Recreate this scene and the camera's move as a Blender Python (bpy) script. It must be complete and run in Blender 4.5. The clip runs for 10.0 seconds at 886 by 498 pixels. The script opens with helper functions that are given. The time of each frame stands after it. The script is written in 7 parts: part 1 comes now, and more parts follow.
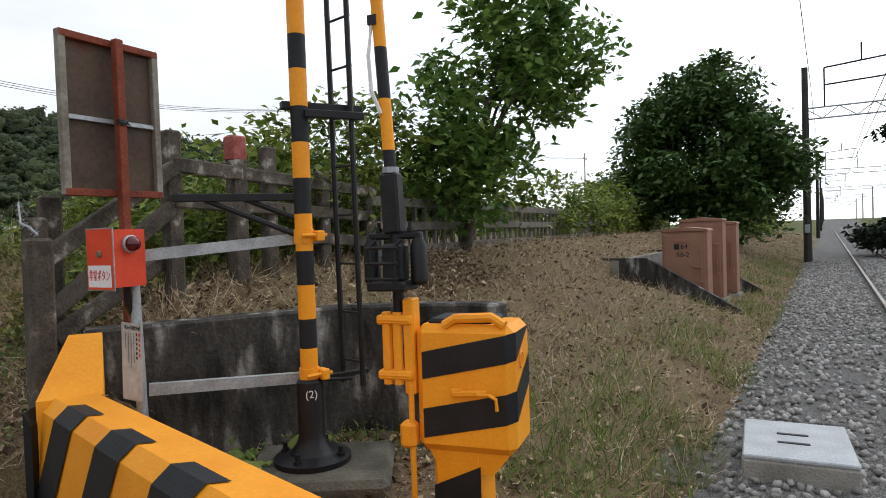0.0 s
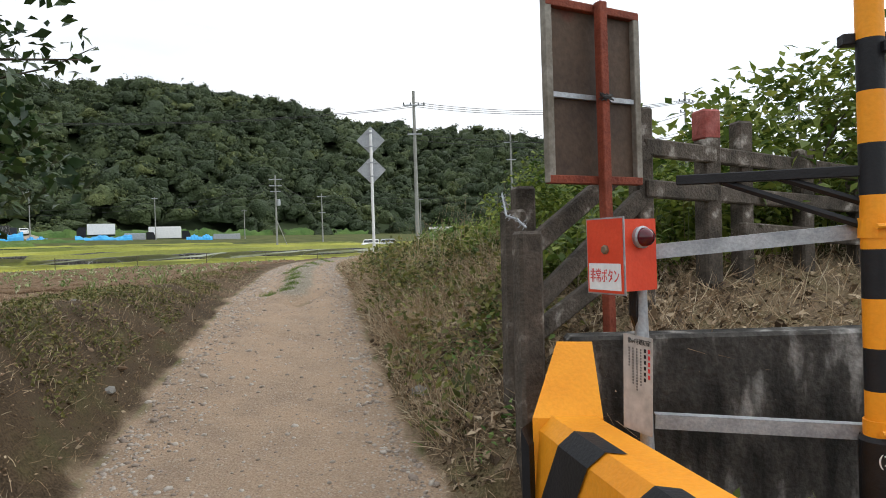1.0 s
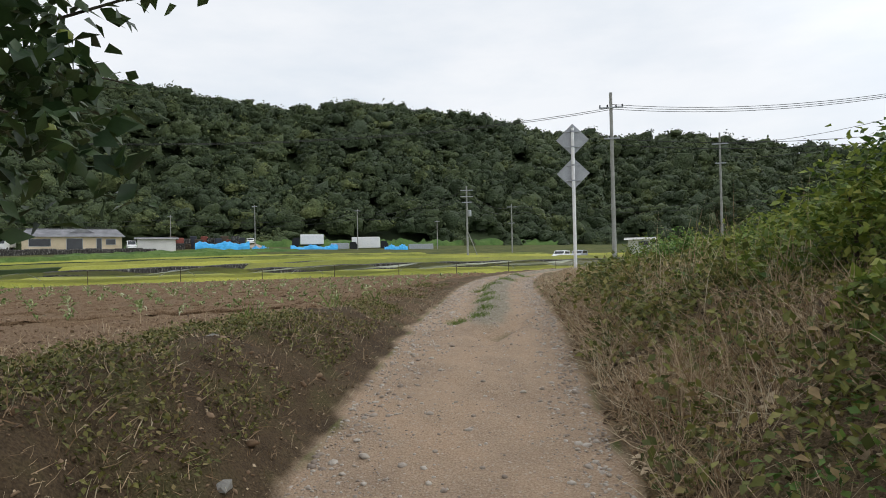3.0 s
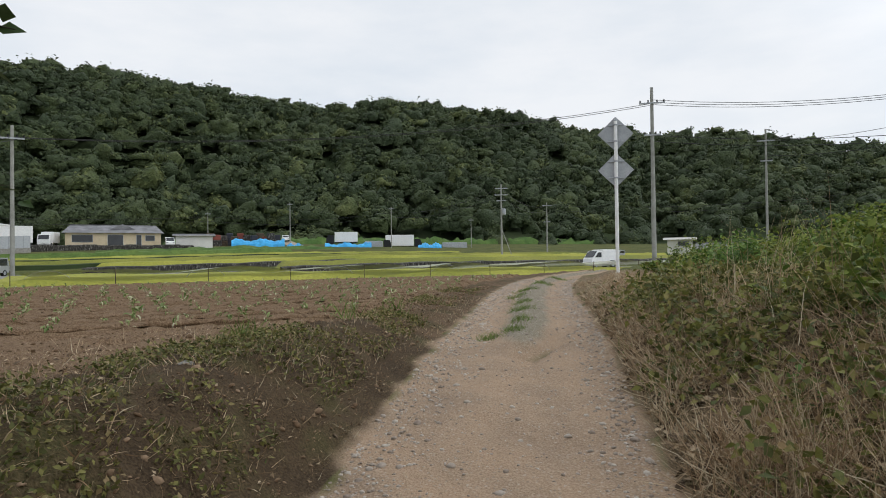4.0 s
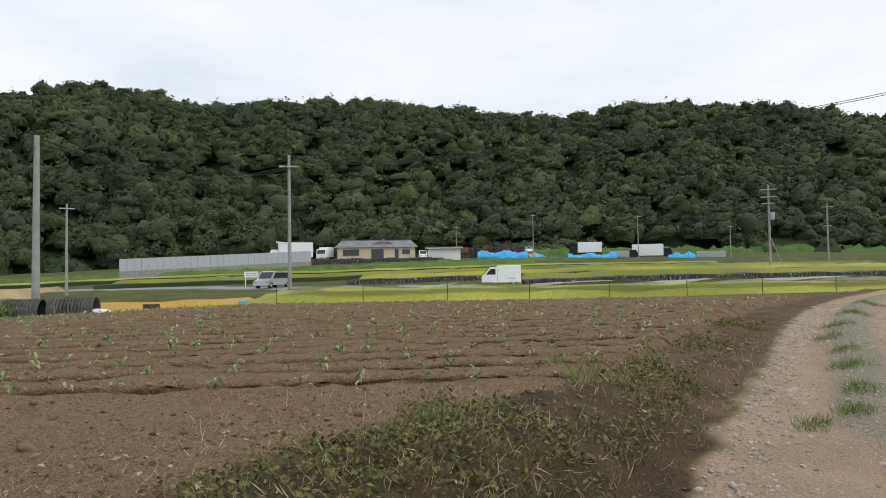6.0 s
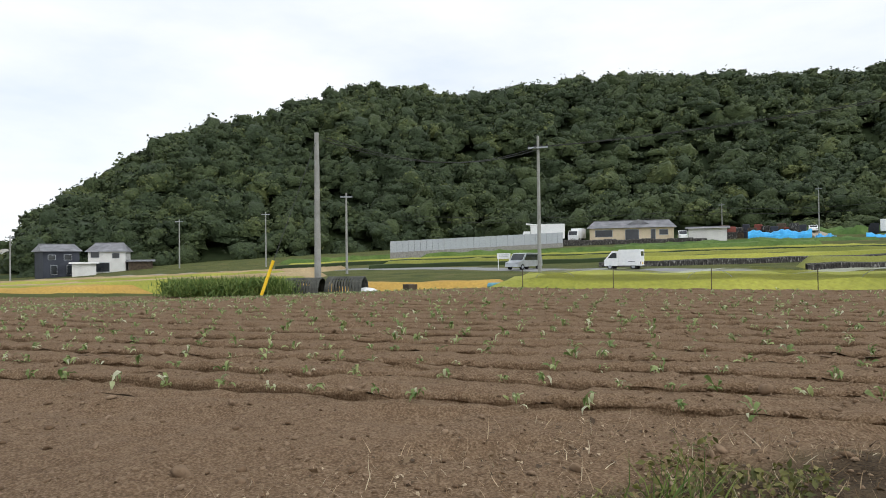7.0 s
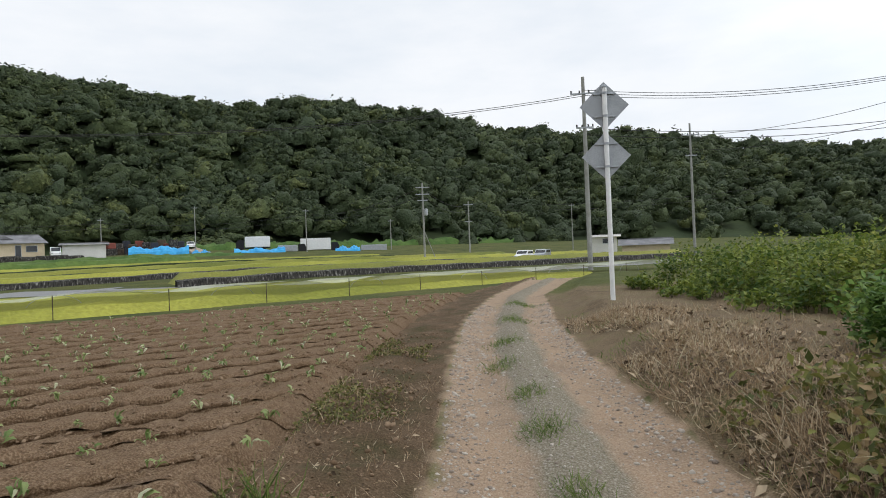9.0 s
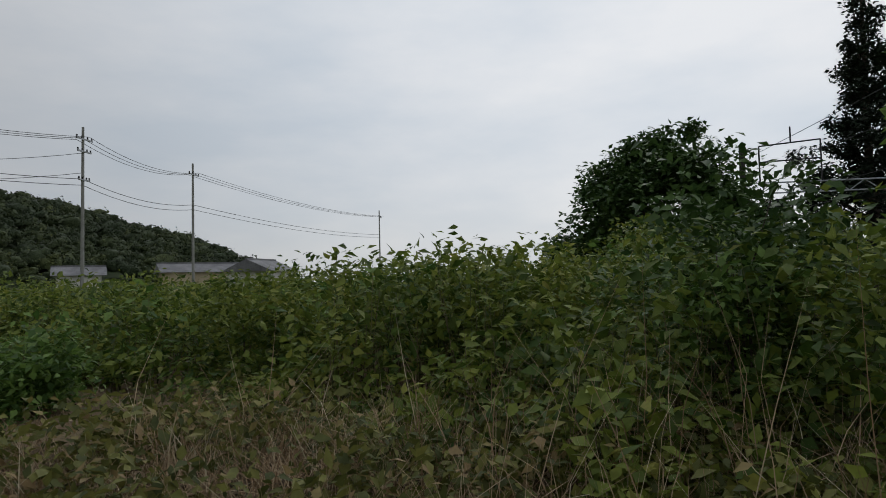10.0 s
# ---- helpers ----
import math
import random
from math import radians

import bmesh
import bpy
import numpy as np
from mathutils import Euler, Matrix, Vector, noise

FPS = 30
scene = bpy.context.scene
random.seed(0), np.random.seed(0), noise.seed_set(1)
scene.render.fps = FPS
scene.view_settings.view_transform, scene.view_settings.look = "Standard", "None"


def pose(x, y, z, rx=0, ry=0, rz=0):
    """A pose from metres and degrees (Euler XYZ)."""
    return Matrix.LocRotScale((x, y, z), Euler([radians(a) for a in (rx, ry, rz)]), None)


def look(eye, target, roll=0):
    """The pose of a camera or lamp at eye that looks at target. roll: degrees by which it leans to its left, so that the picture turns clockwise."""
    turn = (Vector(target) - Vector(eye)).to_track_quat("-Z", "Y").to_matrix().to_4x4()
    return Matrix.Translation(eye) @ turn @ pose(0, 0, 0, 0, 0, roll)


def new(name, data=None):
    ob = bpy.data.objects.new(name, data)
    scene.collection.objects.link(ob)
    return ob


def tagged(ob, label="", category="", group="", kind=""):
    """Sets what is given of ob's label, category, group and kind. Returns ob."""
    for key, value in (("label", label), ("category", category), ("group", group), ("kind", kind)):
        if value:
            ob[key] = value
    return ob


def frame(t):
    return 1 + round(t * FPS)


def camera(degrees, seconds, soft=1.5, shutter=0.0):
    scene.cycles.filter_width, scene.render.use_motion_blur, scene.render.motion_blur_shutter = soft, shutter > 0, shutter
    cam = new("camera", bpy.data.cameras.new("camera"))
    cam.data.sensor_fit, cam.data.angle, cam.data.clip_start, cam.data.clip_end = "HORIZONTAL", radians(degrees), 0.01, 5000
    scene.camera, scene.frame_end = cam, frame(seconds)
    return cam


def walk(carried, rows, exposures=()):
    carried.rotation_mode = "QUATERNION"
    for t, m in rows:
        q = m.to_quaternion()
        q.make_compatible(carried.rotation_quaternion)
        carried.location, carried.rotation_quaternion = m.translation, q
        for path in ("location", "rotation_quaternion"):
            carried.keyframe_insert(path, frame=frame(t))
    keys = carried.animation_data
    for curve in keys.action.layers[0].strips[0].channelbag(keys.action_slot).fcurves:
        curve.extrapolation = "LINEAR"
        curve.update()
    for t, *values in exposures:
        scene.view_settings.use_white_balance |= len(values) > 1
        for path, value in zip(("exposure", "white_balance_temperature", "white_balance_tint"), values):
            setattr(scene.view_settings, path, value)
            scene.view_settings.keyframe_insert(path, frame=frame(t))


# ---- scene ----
cam = camera(69.3, 10.0, soft=0.95)
PATH = [
    (0, (1.227, 1.23, 1.867), (2.507, 2.766, 1.816), -2.0),
    (0.5, (1.072, 1.821, 1.836), (1.783, 3.69, 1.791), -1.4),
    (1, (0.948, 2.401, 1.86), (1.189, 4.386, 1.846), -1.8),
    (1.5, (0.852, 2.967, 1.888), (0.913, 4.966, 1.893), -1.8),
    (2, (0.809, 3.547, 1.921), (0.645, 5.541, 1.927), -1.7),
    (2.5, (0.696, 4.149, 1.956), (0.388, 6.125, 1.977), -1.2),
    (2.7, (0.671, 4.359, 1.949), (0.354, 6.333, 1.979), -1.2),
    (3.8, (0.536, 5.477, 2.034), (0.107, 7.43, 2.066), -0.8),
    (4, (0.515, 5.672, 2.051), (0.072, 7.622, 2.081), -0.7),
    (4.5, (0.46, 6.185, 2.119), (-0.054, 8.118, 2.151), -0.4),
    (5, (0.292, 6.685, 2.184), (-0.326, 8.586, 2.222), -0.0),
    (5.5, (0.076, 7.154, 2.227), (-0.692, 9.0, 2.282), -0.2),
    (6, (-0.177, 7.624, 2.272), (-1.304, 9.275, 2.344), -0.9),
    (6.2, (-0.291, 7.805, 2.306), (-1.546, 9.36, 2.382), -1.0),
    (7.3, (-0.965, 8.884, 2.385), (-2.706, 9.868, 2.385), -0.9),
    (7.5, (-1.018, 9.082, 2.43), (-2.773, 10.041, 2.423), -1.1),
    (8, (-1.035, 9.573, 2.475), (-2.672, 10.721, 2.478), -0.5),
    (8.5, (-0.968, 10.082, 2.521), (-2.194, 11.662, 2.565), -0.5),
    (9, (-0.695, 10.595, 2.536), (-0.888, 12.585, 2.559), -2.3),
    (9.5, (-0.421, 10.865, 2.57), (0.471, 12.652, 2.681), -1.2),
    (9.7, (-0.355, 10.849, 2.588), (0.919, 12.387, 2.686), -1.5),
    (10, (-0.359, 10.834, 2.598), (1.41, 11.761, 2.697), -1.3),
]
walk(cam, [(t, look(eye, target, roll)) for t, eye, target, roll in PATH],
     exposures=[(0, 0.1), (0.5, 0.36), (1.0, 0.28), (1.5, 0.1), (2.5, 0.0), (3.4, -0.08), (4.0, -0.1), (4.7, 0.0), (6.2, 0.03), (7.4, 0.16), (8.3, 0.14), (8.7, 0.05), (9.0, 0.0), (9.5, -0.52), (10, -1.08)])

# ---- light ----
SUN_AZ, SUN_EL = 88.0, 42.0


def build_world():
    w = bpy.data.worlds.new("overcast_sky")
    scene.world = w
    w.use_nodes = True
    nt = w.node_tree
    nt.nodes.clear()
    out = nt.nodes.new("ShaderNodeOutputWorld")
    sky = nt.nodes.new("ShaderNodeTexSky")
    sky.sky_type, sky.sun_disc = "NISHITA", False
    sky.sun_elevation, sky.sun_rotation = radians(SUN_EL), radians(SUN_AZ)
    tc = nt.nodes.new("ShaderNodeTexCoord")
    mp = nt.nodes.new("ShaderNodeMapping")
    mp.inputs["Scale"].default_value = (1.0, 1.0, 3.2)
    nz = nt.nodes.new("ShaderNodeTexNoise")
    nz.inputs["Scale"].default_value, nz.inputs["Detail"].default_value = 2.3, 7
    nz.inputs["Roughness"].default_value = 0.55
    ramp = nt.nodes.new("ShaderNodeValToRGB")
    ramp.color_ramp.elements[0].position, ramp.color_ramp.elements[0].color = 0.3, (0.74, 0.81, 0.89, 1)
    ramp.color_ramp.elements[1].position, ramp.color_ramp.elements[1].color = 0.62, (0.95, 0.97, 1.0, 1)
    b1 = nt.nodes.new("ShaderNodeBackground")
    b1.inputs["Strength"].default_value = 0.012
    b2 = nt.nodes.new("ShaderNodeBackground")
    b2.inputs["Strength"].default_value = 0.93
    az, el = radians(SUN_AZ), radians(SUN_EL)
    dot = nt.nodes.new("ShaderNodeVectorMath")
    dot.operation = "DOT_PRODUCT"
    dot.inputs[1].default_value = (math.sin(az) * math.cos(el), math.cos(az) * math.cos(el), math.sin(el))
    glow = nt.nodes.new("ShaderNodeMapRange")
    glow.interpolation_type = "SMOOTHSTEP"
    glow.inputs["From Min"].default_value, glow.inputs["From Max"].default_value = 0.35, 1.0
    glow.inputs["To Min"].default_value, glow.inputs["To Max"].default_value = 0.95, 1.7
    add = nt.nodes.new("ShaderNodeAddShader")
    nt.links.new(tc.outputs["Generated"], dot.inputs[0])
    nt.links.new(dot.outputs["Value"], glow.inputs["Value"])
    nt.links.new(glow.outputs["Result"], b2.inputs["Strength"])
    nt.links.new(tc.outputs["Generated"], mp.inputs["Vector"])
    nt.links.new(mp.outputs["Vector"], nz.inputs["Vector"])
    nt.links.new(nz.outputs["Fac"], ramp.inputs["Fac"])
    nt.links.new(ramp.outputs["Color"], b2.inputs["Color"])
    nt.links.new(sky.outputs["Color"], b1.inputs["Color"])
    nt.links.new(b1.outputs["Background"], add.inputs[0])
    nt.links.new(b2.outputs["Background"], add.inputs[1])
    nt.links.new(add.outputs["Shader"], out.inputs["Surface"])
    sun = bpy.data.lights.new("sun", "SUN")
    sun.energy, sun.angle, sun.color = 0.45, radians(25), (1.0, 0.97, 0.92)
    ob = new("sun", sun)
    az, el = radians(SUN_AZ), radians(SUN_EL)
    ob.matrix_basis = look((math.sin(az) * math.cos(el) * 50, math.cos(az) * math.cos(el) * 50, math.sin(el) * 50), (0, 0, 0))


build_world()


# ---- materials ----
def mat(name, c1, c2, scale=3.0, rough=0.8, bump=0.3, metal=0.0, c3=None, fine=40.0, island=False, translucent=0.0, obj_random=False, spec=0.3, bump_dist=0.02, speckle=0.45, stretch=1.0, island_mix=0.6):
    """Two or three colours mixed by noise at two scales, with fine relief."""
    m = bpy.data.materials.new(name)
    m.use_nodes = True
    nt = m.node_tree
    p = nt.nodes["Principled BSDF"]
    tc = nt.nodes.new("ShaderNodeTexCoord")
    n1 = nt.nodes.new("ShaderNodeTexNoise")
    n1.inputs["Scale"].default_value, n1.inputs["Detail"].default_value = scale, 5
    n2 = nt.nodes.new("ShaderNodeTexNoise")
    n2.inputs["Scale"].default_value, n2.inputs["Detail"].default_value = fine, 4
    mpg = nt.nodes.new("ShaderNodeMapping")
    mpg.inputs["Scale"].default_value = (1, 1, stretch)
    nt.links.new(tc.outputs["Object"], mpg.inputs["Vector"])
    nt.links.new(mpg.outputs["Vector"], n1.inputs["Vector"])
    nt.links.new(tc.outputs["Object"], n2.inputs["Vector"])
    ramp = nt.nodes.new("ShaderNodeValToRGB")
    e = ramp.color_ramp.elements
    e[0].position, e[0].color = 0.32, (*c1, 1)
    e[1].position, e[1].color = 0.66, (*c2, 1)
    if c3:
        x = e.new(0.77)
        x.color = (*c3, 1)
    fac = n1.outputs["Fac"]
    if island or obj_random:
        if island:
            src = nt.nodes.new("ShaderNodeNewGeometry").outputs["Random Per Island"]
        else:
            src = nt.nodes.new("ShaderNodeObjectInfo").outputs["Random"]
        mx = nt.nodes.new("ShaderNodeMix")
        mx.inputs["Factor"].default_value = island_mix
        nt.links.new(n1.outputs["Fac"], mx.inputs["A"])
        nt.links.new(src, mx.inputs["B"])
        fac = mx.outputs["Result"]
    nt.links.new(fac, ramp.inputs["Fac"])
    mul = nt.nodes.new("ShaderNodeMix")
    mul.data_type, mul.blend_type = "RGBA", "MULTIPLY"
    mul.inputs["Factor"].default_value = speckle
    r2 = nt.nodes.new("ShaderNodeMapRange")
    r2.inputs["From Min"].default_value, r2.inputs["From Max"].default_value = 0.3, 0.7
    r2.inputs["To Min"].default_value, r2.inputs["To Max"].default_value = 0.55, 1.25
    nt.links.new(n2.outputs["Fac"], r2.inputs["Value"])
    nt.links.new(ramp.outputs["Color"], mul.inputs["A"])
    nt.links.new(r2.outputs["Result"], mul.inputs["B"])
    nt.links.new(mul.outputs["Result"], p.inputs["Base Color"])
    p.inputs["Roughness"].default_value, p.inputs["Metallic"].default_value = rough, metal
    p.inputs["Specular IOR Level"].default_value = spec
    if bump:
        b = nt.nodes.new("ShaderNodeBump")
        b.inputs["Strength"].default_value, b.inputs["Distance"].default_value = bump, bump_dist
        nt.links.new(n2.outputs["Fac"], b.inputs["Height"])
        nt.links.new(b.outputs["Normal"], p.inputs["Normal"])
    if translucent:
        tr = nt.nodes.new("ShaderNodeBsdfTranslucent")
        nt.links.new(mul.outputs["Result"], tr.inputs["Color"])
        ms = nt.nodes.new("ShaderNodeMixShader")
        ms.inputs["Fac"].default_value = translucent
        nt.links.new(p.outputs["BSDF"], ms.inputs[1])
        nt.links.new(tr.outputs["BSDF"], ms.inputs[2])
        nt.links.new(ms.outputs["Shader"], nt.nodes["Material Output"].inputs["Surface"])
    return m


CONCRETE = mat("weathered_concrete", (0.20, 0.19, 0.17), (0.32, 0.31, 0.28), 4, 0.9, 0.5, fine=60)
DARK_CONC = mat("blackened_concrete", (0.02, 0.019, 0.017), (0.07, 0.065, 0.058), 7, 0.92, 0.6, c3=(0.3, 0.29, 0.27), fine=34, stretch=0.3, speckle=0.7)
POST_CONC = mat("old_concrete_post", (0.045, 0.038, 0.03), (0.115, 0.095, 0.076), 6, 0.92, 0.6, c3=(0.36, 0.33, 0.29), fine=50, speckle=0.7)
for stained, stops in ((DARK_CONC, (0.36, 0.57, 0.7)), (POST_CONC, (0.32, 0.6, 0.7))):
    ramp = next(q for q in stained.node_tree.nodes if q.type == "VALTORGB")
    for e, pos in zip(ramp.color_ramp.elements, stops):
        e.position = pos
MOSSY = mat("mossy_concrete", (0.06, 0.055, 0.042), (0.13, 0.12, 0.095), 4, 0.95, 0.6, c3=(0.2, 0.185, 0.16), fine=50)
FENCE_CONC = mat("grey_fence_concrete", (0.11, 0.1, 0.085), (0.21, 0.19, 0.165), 5, 0.92, 0.5, fine=60)
YELLOW = mat("yellow_paint", (0.83, 0.3, 0.012), (0.9, 0.36, 0.02), 3, 0.5, 0.15, fine=50, speckle=0.12)
BLACK = mat("black_paint", (0.008, 0.009, 0.011), (0.016, 0.017, 0.02), 4, 0.55, 0.15, fine=60, speckle=0.12)
BLACK_STEEL = mat("black_painted_steel", (0.006, 0.006, 0.007), (0.014, 0.014, 0.016), 6, 0.42, 0.15, fine=80, speckle=0.12)
RUST = mat("rusty_red_paint", (0.16, 0.035, 0.018), (0.26, 0.06, 0.03), 7, 0.75, 0.4, c3=(0.42, 0.2, 0.1), fine=50)
RUST_PANEL = mat("stained_panel_back", (0.06, 0.04, 0.029), (0.1, 0.066, 0.044), 2.2, 0.7, 0.2, c3=(0.13, 0.03, 0.018), fine=30)
GALV = mat("galvanised_steel", (0.3, 0.32, 0.34), (0.45, 0.47, 0.49), 9, 0.5, 0.15, metal=0.5, fine=70)
ALU = mat("grey_sheet_metal", (0.34, 0.36, 0.38), (0.43, 0.45, 0.47), 5, 0.55, 0.1, metal=0.2, fine=60)
WHITE = mat("white_paint", (0.72, 0.73, 0.73), (0.82, 0.82, 0.81), 5, 0.5, 0.1, fine=40, speckle=0.12)
RED = mat("red_orange_paint", (0.62, 0.055, 0.022), (0.72, 0.075, 0.03), 6, 0.5, 0.12, fine=50, speckle=0.12)
RED_LENS = mat("dark_red_lens", (0.06, 0.003, 0.008), (0.09, 0.005, 0.012), 3, 0.08, 0.0, spec=0.6)
BROWN = mat("brown_cabinet_paint", (0.25, 0.125, 0.085), (0.3, 0.155, 0.105), 3, 0.55, 0.1, fine=30, speckle=0.12)
BARK = mat("bark", (0.05, 0.04, 0.03), (0.12, 0.1, 0.08), 8, 0.95, 0.8, fine=30)
POLE = mat("pole_concrete", (0.24, 0.24, 0.22), (0.34, 0.34, 0.32), 1.5, 0.85, 0.2, fine=30)
WIRE = mat("wire_black", (0.02, 0.02, 0.02), (0.04, 0.04, 0.04), 3, 0.6, 0)
RAIL = mat("rusty_rail", (0.09, 0.055, 0.035), (0.15, 0.1, 0.07), 6, 0.6, 0.2, metal=0.4)
RAIL_TOP = mat("polished_rail_head", (0.2, 0.17, 0.15), (0.3, 0.27, 0.25), 6, 0.45, 0.1, metal=0.7)
STONE = mat("ballast_stone", (0.18, 0.172, 0.165), (0.4, 0.385, 0.37), 8, 0.9, 0.4, island=True, fine=40)
LEAF = mat("tree_leaves", (0.065, 0.135, 0.026), (0.19, 0.3, 0.07), 1.2, 0.5, 0.15, island=True, translucent=0.4, fine=30)
LEAF_DARK = mat("dark_leaves", (0.035, 0.078, 0.02), (0.09, 0.16, 0.042), 1.0, 0.5, 0.15, island=True, translucent=0.2, fine=30)
PERSIMMON = mat("persimmon_leaves", (0.018, 0.04, 0.014), (0.05, 0.085, 0.025), 2.0, 0.38, 0.2, island=True, translucent=0.22, fine=25)
WEED = mat("weed_leaves", (0.052, 0.098, 0.016), (0.23, 0.28, 0.05), 1.1, 0.6, 0.15, island=True, island_mix=0.4, translucent=0.35, c3=(0.33, 0.33, 0.07), fine=30)
CREEPER = mat("creeping_weed_leaves", (0.075, 0.082, 0.022), (0.2, 0.19, 0.055), 1.3, 0.7, 0.15, island=True, island_mix=0.5, translucent=0.2, c3=(0.27, 0.2, 0.1), fine=30)
BANKWEED = mat("bank_undergrowth_leaves", (0.07, 0.085, 0.022), (0.22, 0.22, 0.055), 0.9, 0.65, 0.15, island=True, island_mix=0.5, translucent=0.3, c3=(0.34, 0.24, 0.12), fine=30)
STRAW = mat("dry_grass", (0.3, 0.2, 0.115), (0.56, 0.43, 0.28), 1.5, 0.85, 0.1, island=True, translucent=0.15, c3=(0.64, 0.56, 0.4), fine=30)
LITTER = mat("dead_leaves", (0.08, 0.054, 0.033), (0.25, 0.175, 0.105), 2, 0.9, 0.2, island=True, island_mix=0.8, c3=(0.46, 0.36, 0.24), fine=30)
GRASS = mat("green_grass", (0.08, 0.14, 0.025), (0.19, 0.25, 0.06), 1.4, 0.7, 0.1, island=True, translucent=0.25, fine=30)
RICE = mat("rice_crop", (0.21, 0.225, 0.03), (0.35, 0.345, 0.055), 0.12, 0.8, 0.4, fine=6, bump_dist=0.2)
STUBBLE = mat("dry_stubble", (0.28, 0.2, 0.1), (0.42, 0.32, 0.18), 0.2, 0.9, 0.4, c3=(0.2, 0.2, 0.06), fine=5, bump_dist=0.1)
RICE_FAR = mat("terraced_rice", (0.13, 0.15, 0.024), (0.24, 0.24, 0.042), 0.12, 0.8, 0.4, fine=6, bump_dist=0.2)
RICE_GOLD = mat("ripe_rice_crop", (0.38, 0.22, 0.045), (0.5, 0.32, 0.07), 0.15, 0.8, 0.4, fine=6, bump_dist=0.2)
CORN = mat("maize_leaves", (0.07, 0.13, 0.025), (0.2, 0.26, 0.07), 1, 0.6, 0.1, island=True, translucent=0.2)
SEEDLING = mat("seedling_leaves", (0.13, 0.2, 0.055), (0.33, 0.38, 0.15), 2, 0.6, 0.1, island=True, translucent=0.25, c3=(0.5, 0.5, 0.34))
STEM = mat("green_brown_stems", (0.05, 0.06, 0.02), (0.13, 0.11, 0.05), 1.5, 0.8, 0.1, island=True)


def woods_material():
    """Broadleaf woods: each tree has its own tone, mottled by finer leaf masses."""
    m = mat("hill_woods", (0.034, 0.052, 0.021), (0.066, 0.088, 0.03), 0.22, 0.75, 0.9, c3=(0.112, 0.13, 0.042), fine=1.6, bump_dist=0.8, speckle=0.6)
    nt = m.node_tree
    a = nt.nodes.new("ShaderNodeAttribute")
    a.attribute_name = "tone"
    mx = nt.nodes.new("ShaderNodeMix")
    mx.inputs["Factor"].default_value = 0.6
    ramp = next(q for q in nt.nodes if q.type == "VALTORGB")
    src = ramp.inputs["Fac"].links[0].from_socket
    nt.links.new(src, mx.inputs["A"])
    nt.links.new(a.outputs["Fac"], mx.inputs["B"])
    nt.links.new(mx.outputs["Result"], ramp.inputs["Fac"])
    return m


WOODS = woods_material()
# forest floor coloured dark, with the shade under the trees in the colour
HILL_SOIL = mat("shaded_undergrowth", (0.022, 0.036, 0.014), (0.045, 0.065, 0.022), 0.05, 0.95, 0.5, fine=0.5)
TARP = mat("blue_tarpaulin", (0.03, 0.3, 0.62), (0.06, 0.42, 0.78), 0.6, 0.45, 0.5, fine=2.0, bump_dist=0.2)
ROOF = mat("grey_roof_tiles", (0.13, 0.13, 0.14), (0.24, 0.24, 0.25), 0.8, 0.6, 0.4, fine=6)
PLASTER = mat("beige_plaster", (0.55, 0.45, 0.3), (0.66, 0.56, 0.4), 0.6, 0.85, 0.1)
WALLWHITE = mat("white_render", (0.6, 0.59, 0.56), (0.7, 0.69, 0.66), 0.5, 0.85, 0.1)
DARKWALL = mat("dark_slate_siding", (0.03, 0.033, 0.045), (0.05, 0.055, 0.07), 0.5, 0.7, 0.1)
BRICKRED = mat("red_brick_render", (0.2, 0.06, 0.045), (0.26, 0.08, 0.06), 0.5, 0.85, 0.1)
GLASS_DARK = mat("dark_window_glass", (0.015, 0.018, 0.022), (0.03, 0.035, 0.04), 0.5, 0.1, 0, spec=0.6)
RUBBER = mat("black_rubber", (0.01, 0.01, 0.01), (0.02, 0.02, 0.02), 4, 0.8, 0.1)
WOOD_DARK = mat("dark_timber", (0.05, 0.035, 0.025), (0.1, 0.075, 0.05), 2, 0.85, 0.2)
PAPER = mat("faded_notice_plate", (0.42, 0.4, 0.38), (0.52, 0.5, 0.47), 5, 0.5, 0.1, c3=(0.5, 0.33, 0.2), fine=20)
RED_INK = mat("red_lettering", (0.6, 0.03, 0.03), (0.65, 0.04, 0.04), 5, 0.6, 0, speckle=0.12)
PLASTIC_Y = mat("yellow_plastic_sleeve", (0.8, 0.5, 0.02), (0.85, 0.56, 0.04), 3, 0.5, 0.05, speckle=0.12)
NET = mat("pale_netting", (0.5, 0.52, 0.4), (0.6, 0.62, 0.5), 0.5, 0.8, 0.2, fine=8)
SILVER = mat("silver_car_paint", (0.42, 0.44, 0.47), (0.5, 0.52, 0.55), 2, 0.3, 0, metal=0.5, speckle=0.12)
NET.node_tree.nodes["Principled BSDF"].inputs["Alpha"].default_value = 0.5


